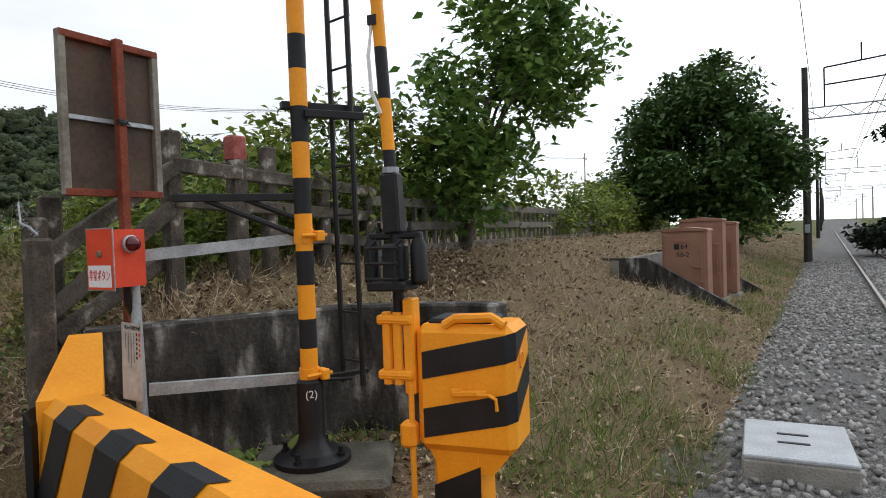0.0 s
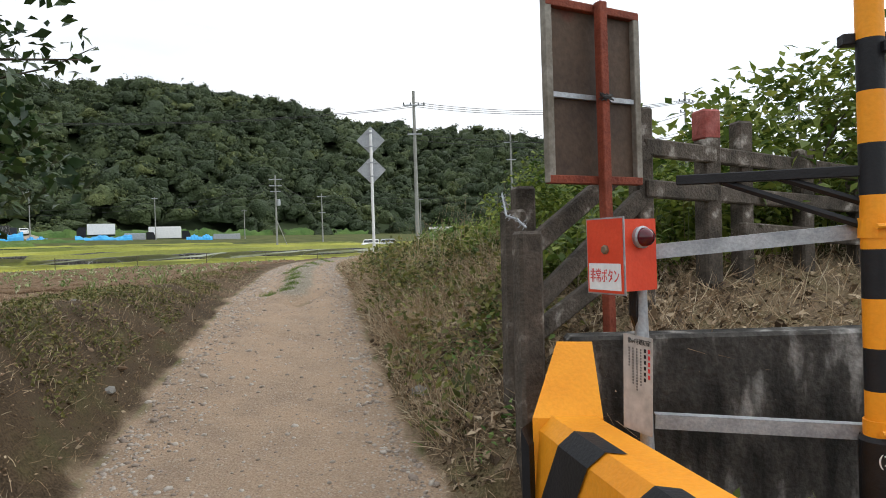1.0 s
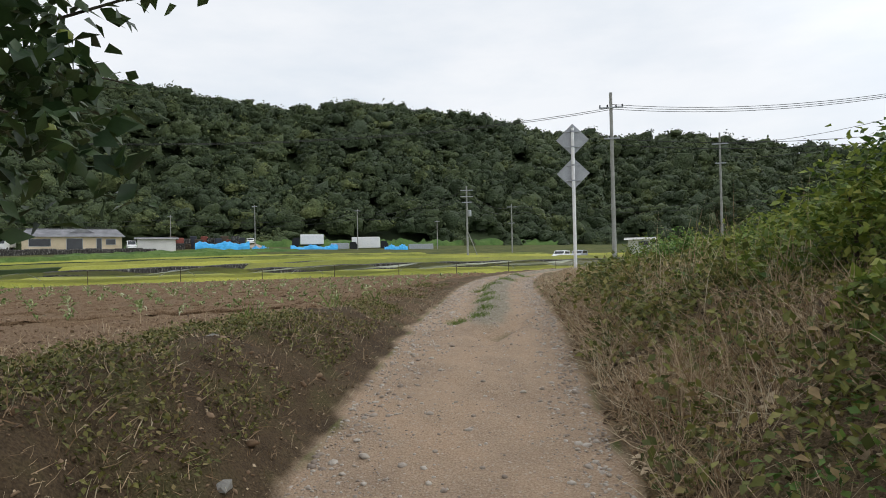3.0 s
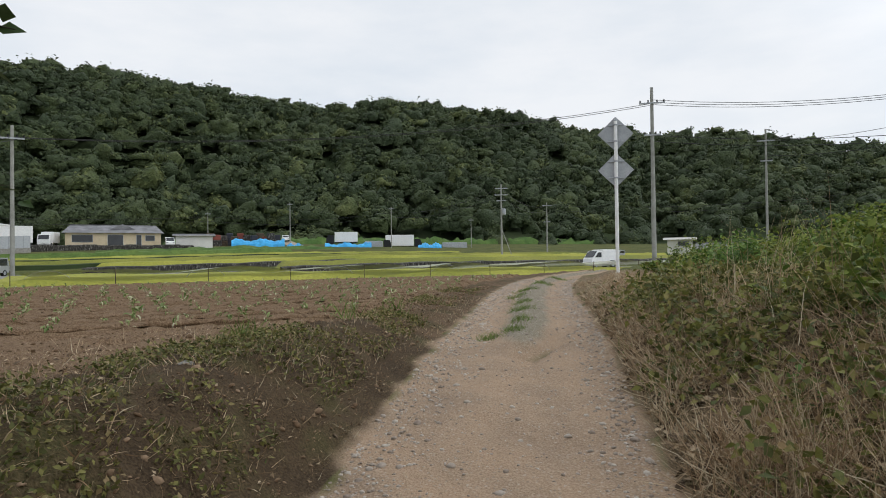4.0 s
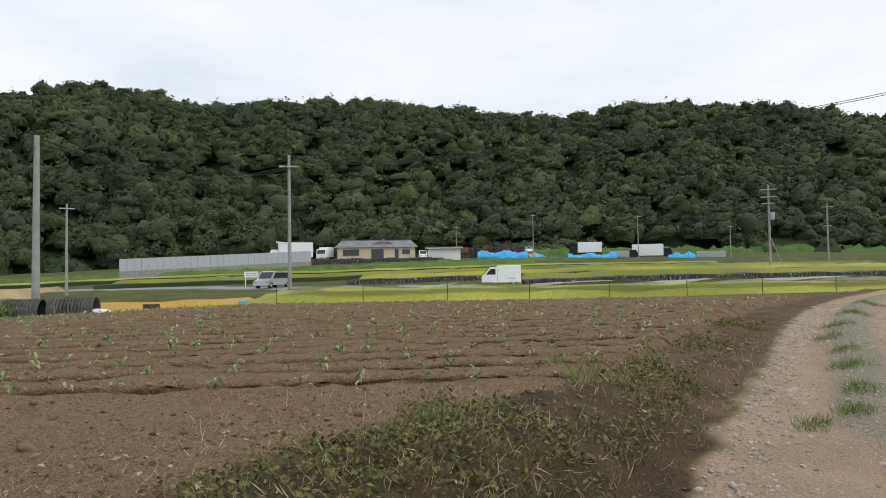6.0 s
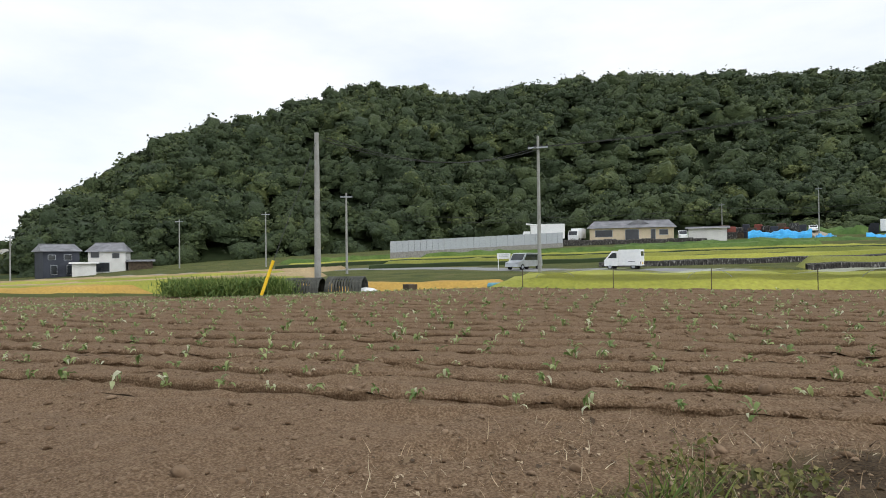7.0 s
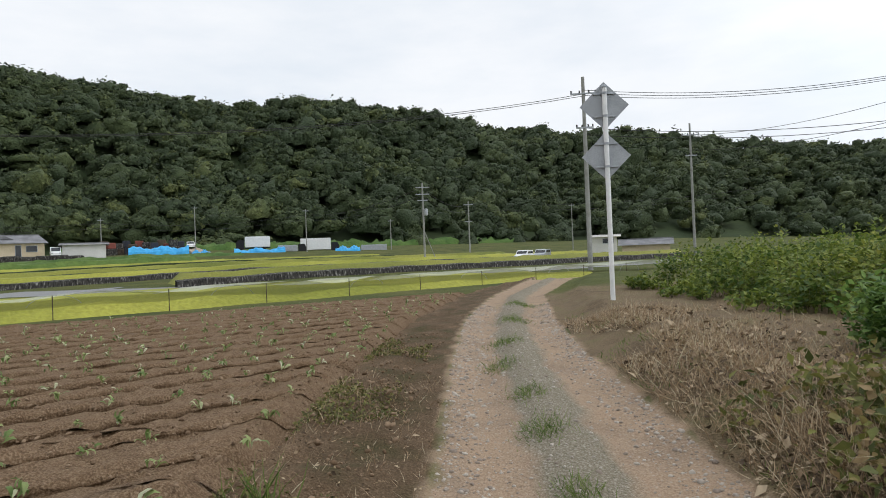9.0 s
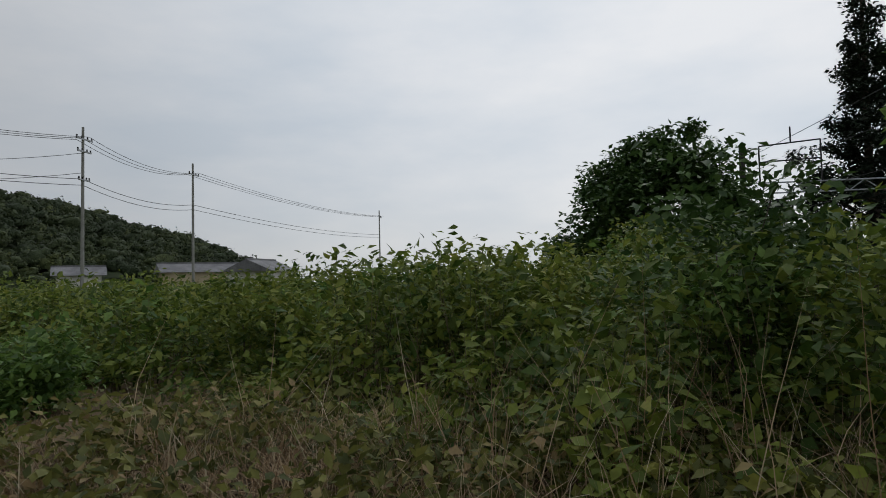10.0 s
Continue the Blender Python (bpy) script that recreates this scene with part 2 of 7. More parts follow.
# ---- mesh helpers ----
class Mesh:
    """Gathers plain geometry for one mesh."""

    def __init__(self):
        self.v, self.f, self.m = [], [], []

    def add(self, verts, faces, mi=0):
        n = len(self.v)
        self.v += [tuple(p) for p in verts]
        self.f += [tuple(n + i for i in f) for f in faces]
        self.m += [mi] * len(faces)
        return self

    def box(self, size, m=None, mi=0, bevel=0.0):
        sx, sy, sz = (s / 2 for s in size)
        m = m or Matrix()
        if bevel:
            b = min(bevel, sx * 0.9, sy * 0.9, sz * 0.9)
            pts = []
            for z, d in ((-sz, b), (-sz + b, 0), (sz - b, 0), (sz, b)):
                x, y, c = sx - d, sy - d, b
                if d:
                    c = 0.0
                    ring = [(-x, -y), (-x, -y), (x, -y), (x, -y), (x, y), (x, y), (-x, y), (-x, y)]
                else:
                    ring = [(-x, -y + c), (-x + c, -y), (x - c, -y), (x, -y + c), (x, y - c), (x - c, y), (-x + c, y), (-x, y - c)]
                pts += [m @ Vector((px, py, z)) for px, py in ring]
            fs = []
            for k in range(3):
                for i in range(8):
                    j = (i + 1) % 8
                    fs.append((k * 8 + i, k * 8 + j, k * 8 + 8 + j, k * 8 + 8 + i))
            fs += [(6, 4, 2, 0), (24, 26, 28, 30)]
            return self.add(pts, fs, mi)
        pts = [m @ Vector((x, y, z)) for z in (-sz, sz) for x, y in ((-sx, -sy), (sx, -sy), (sx, sy), (-sx, sy))]
        return self.add(pts, [(3, 2, 1, 0), (4, 5, 6, 7), (0, 1, 5, 4), (1, 2, 6, 5), (2, 3, 7, 6), (3, 0, 4, 7)], mi)

    def tube(self, pts, radii, n=10, mi=0, caps=True):
        pts = [Vector(p) for p in pts]
        if isinstance(radii, (int, float)):
            radii = [radii] * len(pts)
        rings = []
        for i, p in enumerate(pts):
            d = (pts[min(i + 1, len(pts) - 1)] - pts[max(i - 1, 0)]).normalized()
            a = d.orthogonal().normalized() if abs(d.z) < 0.99 else Vector((1, 0, 0))
            if abs(d.z) < 0.99:
                a = d.cross(Vector((0, 0, 1))).normalized()
            b = d.cross(a)
            rings += [p + radii[i] * (math.cos(q) * a + math.sin(q) * b) for q in (2 * math.pi * k / n for k in range(n))]
        fs = [(i * n + k, i * n + (k + 1) % n, (i + 1) * n + (k + 1) % n, (i + 1) * n + k) for i in range(len(pts) - 1) for k in range(n)]
        if caps:
            fs += [tuple(range(n - 1, -1, -1)), tuple((len(pts) - 1) * n + k for k in range(n))]
        return self.add(rings, fs, mi)

    def prism(self, outline, depth, m=None, mi=0):
        """An outline in x, z swept along y by depth, centred."""
        m = m or Matrix()
        n = len(outline)
        pts = [m @ Vector((x, y, z)) for y in (-depth / 2, depth / 2) for x, z in outline]
        fs = [tuple(range(n)), tuple(range(2 * n - 1, n - 1, -1))] + [(i, n + i, n + (i + 1) % n, (i + 1) % n) for i in range(n)]
        return self.add(pts, fs, mi)

    def lathe(self, prof, centre=(0, 0, 0), n=20, mi=0, m=None):
        """A profile of (radius, z) turned about z."""
        m = m or Matrix.Translation(centre)
        pts = [m @ Vector((r * math.cos(2 * math.pi * k / n), r * math.sin(2 * math.pi * k / n), z)) for r, z in prof for k in range(n)]
        fs = [(i * n + k, i * n + (k + 1) % n, (i + 1) * n + (k + 1) % n, (i + 1) * n + k) for i in range(len(prof) - 1) for k in range(n)]
        fs += [tuple(range(n - 1, -1, -1)), tuple((len(prof) - 1) * n + k for k in range(n))]
        return self.add(pts, fs, mi)

    def data(self, name, mats, smooth=False):
        me = bpy.data.meshes.new(name)
        me.from_pydata(self.v, [], self.f)
        for x in mats if isinstance(mats, (list, tuple)) else [mats]:
            me.materials.append(x)
        me.polygons.foreach_set("material_index", self.m)
        if smooth:
            me.polygons.foreach_set("use_smooth", [True] * len(self.f))
            me.set_sharp_from_angle(angle=radians(35))
        me.update()
        return me


def thing(name, label, category, at=None, group="", kind=""):
    ob = new(name)
    if at is not None:
        ob.matrix_basis = at
    return tagged(ob, label, category, group, kind)


def part(name, mesh, mats, parent, label="", smooth=False, m=None):
    ob = new(name, mesh.data(name, mats, smooth))
    ob.parent = parent
    if m is not None:
        ob.matrix_basis = m
    return tagged(ob, label)


def solo(name, mesh, mats, label, category="", group="", kind="", smooth=False):
    return tagged(new(name, mesh.data(name, mats, smooth)), label, category, group, kind)


def array_mesh(name, verts, faces, material, smooth=False):
    """A mesh from numpy arrays; faces all of one size."""
    me = bpy.data.meshes.new(name)
    k = faces.shape[1]
    me.vertices.add(len(verts))
    me.vertices.foreach_set("co", np.ascontiguousarray(verts, dtype=np.float32).ravel())
    me.loops.add(faces.size)
    me.loops.foreach_set("vertex_index", np.ascontiguousarray(faces, dtype=np.int32).ravel())
    me.polygons.add(len(faces))
    me.polygons.foreach_set("loop_start", np.arange(0, faces.size, k, dtype=np.int32))
    if smooth:
        me.polygons.foreach_set("use_smooth", np.ones(len(faces), dtype=bool))
    me.update(calc_edges=True)
    me.materials.append(material)
    return me


rng = np.random.default_rng(7)


def turns(n, tilt):
    """n random turns: any heading, leaning up to about tilt radians."""
    a, b, c = rng.uniform(0, 2 * np.pi, n), rng.normal(0, tilt, n), rng.normal(0, tilt, n)
    ca, sa, cb, sb, cc, sc = np.cos(a), np.sin(a), np.cos(b), np.sin(b), np.cos(c), np.sin(c)
    z, o = np.zeros(n), np.ones(n)
    rz_ = np.stack([np.stack([ca, -sa, z], -1), np.stack([sa, ca, z], -1), np.stack([z, z, o], -1)], 1)
    rx_ = np.stack([np.stack([o, z, z], -1), np.stack([z, cb, -sb], -1), np.stack([z, sb, cb], -1)], 1)
    ry_ = np.stack([np.stack([cc, z, sc], -1), np.stack([z, o, z], -1), np.stack([-sc, z, cc], -1)], 1)
    return rz_ @ rx_ @ ry_


def scatter(name, verts, faces, places, sizes, rot, material, smooth=False):
    """Copies of one small shape at many places, joined."""
    verts, faces, places = np.array(verts, float), np.array(faces), np.asarray(places, float)
    sizes = np.asarray(sizes, float)
    if sizes.ndim == 1:
        sizes = np.repeat(sizes[:, None], 3, 1)
    v = np.einsum("nij,nkj->nki", rot, verts[None] * sizes[:, None, :]) + places[:, None, :]
    f = faces[None] + (np.arange(len(places)) * len(verts))[:, None, None]
    return array_mesh(name, v.reshape(-1, 3), f.reshape(-1, faces.shape[1]), material, smooth)


LEAF_V = [(0, 0, 0), (0.28, 0.4, 0.06), (0, 0.5, -0.02), (-0.28, 0.4, 0.06), (0, 1, -0.12)]
LEAF_F = [(0, 1, 2), (0, 2, 3), (1, 4, 2), (2, 4, 3)]
BLADE_V = [(-0.5, 0, 0), (0.5, 0, 0), (0.35, 0.12, 0.55), (-0.35, 0.12, 0.55), (0.0, 0.42, 1.0)]
BLADE_F = [(0, 1, 2), (0, 2, 3), (3, 2, 4)]


# ---- ground ----
ROAD_Y = (-60, 0, 4, 7.6, 10, 12.5, 15, 18, 24, 40, 400)
ROAD_Z = (0.15, 0.15, 0.32, 0.54, 0.82, 1.13, 1.25, 1.35, 1.42, 1.36, 1.2)
EDGE_Y = (0, 6, 7.5, 9, 11.5, 15, 18, 22, 28, 45)
EDGE_L = (-0.7, -0.75, -0.9, -1.0, -1.08, -1.2, -1.35, -1.45, -1.1, 1.0)
EDGE_R = (1.9, 1.35, 1.13, 1.0, 0.78, 0.5, 0.2, 0.1, 0.3, 3.2)
RX, RY = 0.944, 0.330  # along the railway
RAIL_A = (14.97, 5.06)  # a point of the near rail
FZ = 1.38


def rail_q(x, y):
    """Metres from the near rail, to its north."""
    return -(x - RAIL_A[0]) * RY + (y - RAIL_A[1]) * RX


def smooth(a, b, x):
    t = np.clip((x - a) / (b - a), 0, 1)
    return t * t * (3 - 2 * t)


def wob(x, y, k, seed=0.0):
    """Cheap smooth unevenness, about -1 to 1."""
    return (np.sin(k * x * 1.3 + seed + 1.7 * np.sin(k * y * 0.9 + seed * 2)) * np.cos(k * y * 1.1 - seed + 1.3 * np.sin(k * x * 0.7)) +
            0.5 * np.sin(k * 2.7 * x + 1.1 * seed + 2 * np.sin(k * 1.9 * y))) / 1.5


def valley(u):
    return np.interp(u, (24, 30, 50, 57, 62, 75, 100, 120, 135, 170, 900), (1.38, 1.2, 0.9, 0.9, 1.2, 1.6, 2.2, 3.3, 4.6, 6.5, 7.0))


def fall(s):
    """How far the valley floor drops along the road's line."""
    return np.interp(s, (-400, -130, -90, -60, -30, 0, 30), (-6.6, -5.0, -3.2, -2.3, -1.2, -0.6, 0.0))


FIELD_END = ((-60, -48, -41, -35, -24, -14, -2, 3), (21.0, 29.0, 33.6, 37.2, 33.6, 26.0, 25.0, 40.0))


def field_z(x):
    """The field lies level by the track and falls gently westward."""
    return FZ - 0.95 * smooth(12, 36, -np.asarray(x, float))


def layers(x, y):
    """Height and the kind of surface at x, y."""
    x, y = np.asarray(x, float), np.asarray(y, float)
    zr, el, er = np.interp(y, ROAD_Y, ROAD_Z), np.interp(y, EDGE_Y, EDGE_L), np.interp(y, EDGE_Y, EDGE_R)
    mid = (el + er) / 2
    q = rail_q(x, y)
    u = -0.65 * x + 0.76 * y
    road = zr + 0.012 * wob(x, y, 3) + 0.006 * wob(x, y, 11)
    rut = smooth(11, 14, y)
    half = (er - el) / 2
    road = road + rut * 0.05 * (np.exp(-((x - mid) / 0.22) ** 2) - 0.9 * np.exp(-((np.abs(x - mid) - 0.55 * half) / 0.28) ** 2))
    gully = np.exp(-((x + 0.02 - 0.2 * (y - 12.4) - 0.05 * np.sin(y * 5)) / (0.15 + 0.05 * np.sin(y * 7.3))) ** 2) * smooth(11.5, 12.2, y) * smooth(14.2, 12.8, y)
    road = road - 0.15 * gully
    road = road - 0.035 * np.exp(-((y - 9.9 - 0.8 * np.abs(x - 0.3)) / 0.12) ** 2) * smooth(1.2, 0.5, np.abs(x - 0.4))
    # the ploughed field beyond the cut on the left
    cross = u
    rows_in = smooth(10.9, 11.4, cross)
    furrow = 0.02 * wob(x, y, 2.2) + 0.012 * wob(x, y, 7)
    for hx, hy, hr in ((-3.49, 10.43, 0.14), (-3.33, 10.8, 0.15), (-4.22, 10.58, 0.2), (-6.45, 8.4, 0.36), (-5.75, 8.95, 0.3), (-5.1, 9.45, 0.24), (-4.9, 9.2, 0.16), (-7.3, 7.8, 0.3)):
        furrow = furrow - 0.075 * np.exp(-(((x - hx) * 0.76 + (y - hy) * 0.65) / (1.5 * hr)) ** 4 - ((-(x - hx) * 0.65 + (y - hy) * 0.76) / (0.85 * hr)) ** 2)
    furrow = furrow * (1 - rows_in) - 0.34 * rows_in * smooth(0.95, 1.25, np.interp(y, EDGE_Y, EDGE_L) - x)
    field = field_z(x) + furrow
    left = zr + (field - zr) * smooth(0.0, 0.95, el - x + 0.1 * wob(x, y, 1.5))
    left = left + 0.05 * wob(x, y, 3.1, 1) * smooth(0, 0.5, el - x) * (1 - smooth(1.0, 2.0, el - x))
    # the weedy bank on the right, and the slope up from the railway
    bank = zr + np.clip(x - er, 0, 1.6) * 0.55 + np.clip(x - er - 1.6, 0, 6) * 0.12
    bank = np.minimum(bank, 2.05) + 0.05 * wob(x, y, 1.7, 3)
    late = smooth(15, 21, y)
    bank = bank * (1 - late) + (zr + 0.33 * smooth(0.2, 1.4, x - er) + 0.5 * smooth(1.6, 3.6, x - er) + 0.04 * wob(x, y, 1.7)) * late
    slope = 0.06 + np.clip(q - 2.0, 0, 4.1) * 0.375 + 0.035 * wob(x, y, 1.4, 5)
    slope = np.where(q < 2.0, 0.06 + 0.0 * q, slope)
    right = np.minimum(bank, np.maximum(slope, 0.06))
    z = np.where(x < el, left, np.where(x > er, right, road))
    # the level yard before the retaining wall
    yard = (x > 1.55) & (y < 5.86) & (x < 4.45) & (q > 1.0)
    z = np.where(yard, np.minimum(z, 0.3), z)
    # pad of the cabinets
    ac = (x - RAIL_A[0]) * RX + (y - RAIL_A[1]) * RY
    z = np.where((x > er + 3) & (q > 2) & (q < 4.75), np.minimum(z, 0.09 + 0.5 * np.clip(-0.85 - ac, 0, 9) * smooth(1.9, 3.4, q) + 0.45 * np.clip(ac - 4.0, 0, 9)), z)
    # railway bed
    bed = 0.06 + 0.1 * smooth(1.75, 1.2, q) * smooth(-3.6, -2.9, q)
    z = np.where(q < 1.9, np.minimum(np.maximum(z * 0 + bed, 0.0), bed), z)
    # beyond the field
    far = valley(u) + 0.03 * wob(x, y, 0.4) + fall(0.76 * x + 0.65 * y) * smooth(22, 48, u)
    w = smooth(-1, 1, u - np.interp(x, *FIELD_END))
    z = np.where(x < el, z * (1 - w) + far * w, z)
    z = np.where((x >= el) & (y > 40), np.minimum(z, far) * smooth(60, 42, y) + far * smooth(42, 60, y), z)
    soil = np.where(x < el, smooth(-0.1, 0.15, el - x) * (1 - w), 0.0)
    rd = np.minimum(smooth(0.34, -0.3, el - x), smooth(0.2, -0.15, x - er)) * (y < 60)
    rd = np.where(q < 1.9, 0, rd)
    dry = np.where((x > er) & (q > 1.5), 1.0, 0.0) * (1 - smooth(24, 32, y))
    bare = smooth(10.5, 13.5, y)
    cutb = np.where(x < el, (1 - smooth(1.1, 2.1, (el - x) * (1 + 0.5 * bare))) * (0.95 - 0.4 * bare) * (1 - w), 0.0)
    # darker colour in the gully: damp earth, with its shade painted in
    rd = rd * (1 - 0.42 * gully)
    centre = np.exp(-((x - mid + 0.04 * wob(x, y, 2.5)) / 0.3) ** 2) * rut * rd
    along = 0.76 * x + 0.65 * y
    lane = np.interp(along, (-60, -15, -3, 14, 22, 40), (104, 84, 72, 64, 54.5, 54))
    tarmac = np.where((np.abs(u - lane) < 3.2) & (w > 0.5), 1.0, 0.0)
    stone = np.where((q < 1.75) & (q > -6), 1.0, 0.0)
    return z, soil, rd, dry, tarmac, stone, centre, cutb


def height(x, y):
    return layers(x, y)[0]


def ground_material():
    m = bpy.data.materials.new("earth")
    m.use_nodes = True
    nt = m.node_tree
    p = nt.nodes["Principled BSDF"]
    p.inputs["Roughness"].default_value, p.inputs["Specular IOR Level"].default_value = 0.92, 0.15
    tc = nt.nodes.new("ShaderNodeTexCoord")

    def nz(scale, detail=5):
        n = nt.nodes.new("ShaderNodeTexNoise")
        n.inputs["Scale"].default_value, n.inputs["Detail"].default_value = scale, detail
        nt.links.new(tc.outputs["Object"], n.inputs["Vector"])
        return n.outputs["Fac"]

    def ramp(fac, stops):
        r = nt.nodes.new("ShaderNodeValToRGB")
        e = r.color_ramp.elements
        for i, (pos, col) in enumerate(stops):
            x = e[i] if i < 2 else e.new(pos)
            x.position, x.color = pos, (*col, 1)
        nt.links.new(fac, r.inputs["Fac"])
        return r.outputs["Color"]

    def mix(a, b, fac):
        x = nt.nodes.new("ShaderNodeMix")
        x.data_type = "RGBA"
        nt.links.new(a, x.inputs["A"])
        nt.links.new(b, x.inputs["B"])
        nt.links.new(fac, x.inputs["Factor"])
        return x.outputs["Result"]

    def attr(name, edge):
        a = nt.nodes.new("ShaderNodeAttribute")
        a.attribute_name = name
        s = nt.nodes.new("ShaderNodeMath")
        s.operation = "ADD"
        nt.links.new(a.outputs["Fac"], s.inputs[0])
        k = nt.nodes.new("ShaderNodeMath")
        k.operation = "MULTIPLY_ADD"
        k.inputs[1].default_value, k.inputs[2].default_value = edge, -edge / 2
        nt.links.new(mid, k.inputs[0])
        nt.links.new(k.outputs[0], s.inputs[1])
        r = nt.nodes.new("ShaderNodeMapRange")
        r.inputs["From Min"].default_value, r.inputs["From Max"].default_value = 0.35, 0.65
        nt.links.new(s.outputs[0], r.inputs["Value"])
        return r.outputs["Result"]

    big, mid, fine, grit = nz(0.35), nz(2.2), nz(14), nz(70, 3)
    green = ramp(big, [(0.3, (0.05, 0.065, 0.02)), (0.55, (0.09, 0.098, 0.028)), (0.75, (0.13, 0.11, 0.045))])
    soil = ramp(fine, [(0.25, (0.11, 0.066, 0.036)), (0.5, (0.175, 0.111, 0.062)), (0.75, (0.24, 0.163, 0.098))])
    crumb = ramp(grit, [(0.33, (0.06, 0.036, 0.02)), (0.5, (0.16, 0.104, 0.062)), (0.68, (0.33, 0.24, 0.16))])
    vor = nt.nodes.new("ShaderNodeTexVoronoi")
    vor.inputs["Scale"].default_value = 38
    nt.links.new(tc.outputs["Object"], vor.inputs["Vector"])
    pick = nt.nodes.new("ShaderNodeSeparateColor")
    nt.links.new(vor.outputs["Color"], pick.inputs["Color"])
    few = nt.nodes.new("ShaderNodeMapRange")
    few.inputs["From Min"].default_value, few.inputs["From Max"].default_value = 0.62, 0.72
    few.inputs["To Max"].default_value = 0.45
    nt.links.new(pick.outputs["Red"], few.inputs["Value"])
    inner = nt.nodes.new("ShaderNodeMapRange")
    inner.inputs["From Min"].default_value, inner.inputs["From Max"].default_value = 0.42, 0.3
    nt.links.new(vor.outputs["Distance"], inner.inputs["Value"])
    pebble = nt.nodes.new("ShaderNodeMath")
    pebble.operation = "MULTIPLY"
    nt.links.new(few.outputs["Result"], pebble.inputs[0])
    nt.links.new(inner.outputs["Result"], pebble.inputs[1])
    peb = ramp(pick.outputs["Green"], [(0.1, (0.13, 0.11, 0.09)), (0.5, (0.34, 0.29, 0.235)), (0.9, (0.5, 0.46, 0.4))])
    share = nt.nodes.new("ShaderNodeValue")
    share.outputs[0].default_value = 0.55
    soil = mix(soil, crumb, share.outputs[0])
    roadc = ramp(mid, [(0.3, (0.27, 0.182, 0.117)), (0.5, (0.37, 0.253, 0.16)), (0.72, (0.44, 0.29, 0.178))])
    roadg = ramp(grit, [(0.35, (0.18, 0.14, 0.105)), (0.6, (0.36, 0.285, 0.215)), (0.75, (0.5, 0.46, 0.4))])
    half = nt.nodes.new("ShaderNodeValue")
    half.outputs[0].default_value = 0.45
    roadc = mix(roadc, roadg, half.outputs[0])
    roadc = mix(roadc, peb, pebble.outputs[0])
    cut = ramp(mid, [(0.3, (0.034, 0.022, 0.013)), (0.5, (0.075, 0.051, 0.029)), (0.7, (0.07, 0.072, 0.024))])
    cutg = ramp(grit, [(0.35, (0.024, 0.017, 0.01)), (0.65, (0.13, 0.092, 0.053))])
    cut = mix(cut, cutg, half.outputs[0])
    dry = ramp(mid, [(0.3, (0.085, 0.06, 0.036)), (0.5, (0.17, 0.125, 0.075)), (0.7, (0.13, 0.125, 0.05))])
    dryg = ramp(grit, [(0.35, (0.06, 0.042, 0.025)), (0.65, (0.3, 0.22, 0.135))])
    dry = mix(dry, dryg, half.outputs[0])
    tar = ramp(fine, [(0.3, (0.22, 0.22, 0.22)), (0.7, (0.3, 0.3, 0.3))])
    sto = ramp(grit, [(0.35, (0.05, 0.048, 0.045)), (0.65, (0.22, 0.215, 0.21))])
    c = mix(green, soil, attr("soil", 0.3))
    c = mix(c, dry, attr("dry", 0.5))
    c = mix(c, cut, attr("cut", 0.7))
    c = mix(c, roadc, attr("road", 0.85))
    mid_c = ramp(grit, [(0.3, (0.12, 0.11, 0.07)), (0.55, (0.25, 0.215, 0.16)), (0.75, (0.42, 0.39, 0.33))])
    mid_c = mix(mid_c, peb, pebble.outputs[0])
    c = mix(c, mid_c, attr("centre", 0.8))
    c = mix(c, tar, attr("tarmac", 0.1))
    c = mix(c, sto, attr("stone", 0.3))
    nt.links.new(c, p.inputs["Base Color"])
    b = nt.nodes.new("ShaderNodeBump")
    b.inputs["Strength"].default_value, b.inputs["Distance"].default_value = 0.8, 0.03
    s = nt.nodes.new("ShaderNodeMath")
    s.operation = "MULTIPLY_ADD"
    s.inputs[1].default_value = 0.75
    nt.links.new(grit, s.inputs[0])
    nt.links.new(fine, s.inputs[2])
    nt.links.new(s.outputs[0], b.inputs["Height"])
    nt.links.new(b.outputs["Normal"], p.inputs["Normal"])
    return m


def axis(lo, hi, step, reach_lo, reach_hi, grow=1.045):
    mid = list(np.arange(lo, hi, step))
    a, s, left = lo, step, []
    while a > reach_lo:
        s *= grow
        a -= s
        left.append(a)
    a, s, rightside = mid[-1], step, []
    while a < reach_hi:
        s *= grow
        a += s
        rightside.append(a)
    return np.array(left[::-1] + mid + rightside)


def build_ground():
    xs, ys = axis(-7, 4.5, 0.085, -2500, 2500), axis(2, 19, 0.085, -2500, 2500)
    gx, gy = np.meshgrid(xs, ys)
    z, *kinds = layers(gx, gy)
    n, k = len(ys), len(xs)
    v = np.stack([gx, gy, z], -1).reshape(-1, 3)
    i = (np.arange(n - 1)[:, None] * k + np.arange(k - 1)[None]).ravel()
    me = array_mesh("ground", v, np.stack([i, i + 1, i + k + 1, i + k], -1), ground_material(), True)
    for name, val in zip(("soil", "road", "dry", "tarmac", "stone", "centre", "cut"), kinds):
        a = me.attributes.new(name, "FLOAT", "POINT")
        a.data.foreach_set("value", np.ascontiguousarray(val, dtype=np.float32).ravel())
    tagged(new("ground", me), "brown ploughed earth, dirt track and grassy banks", "ground", kind="structure")


build_ground()

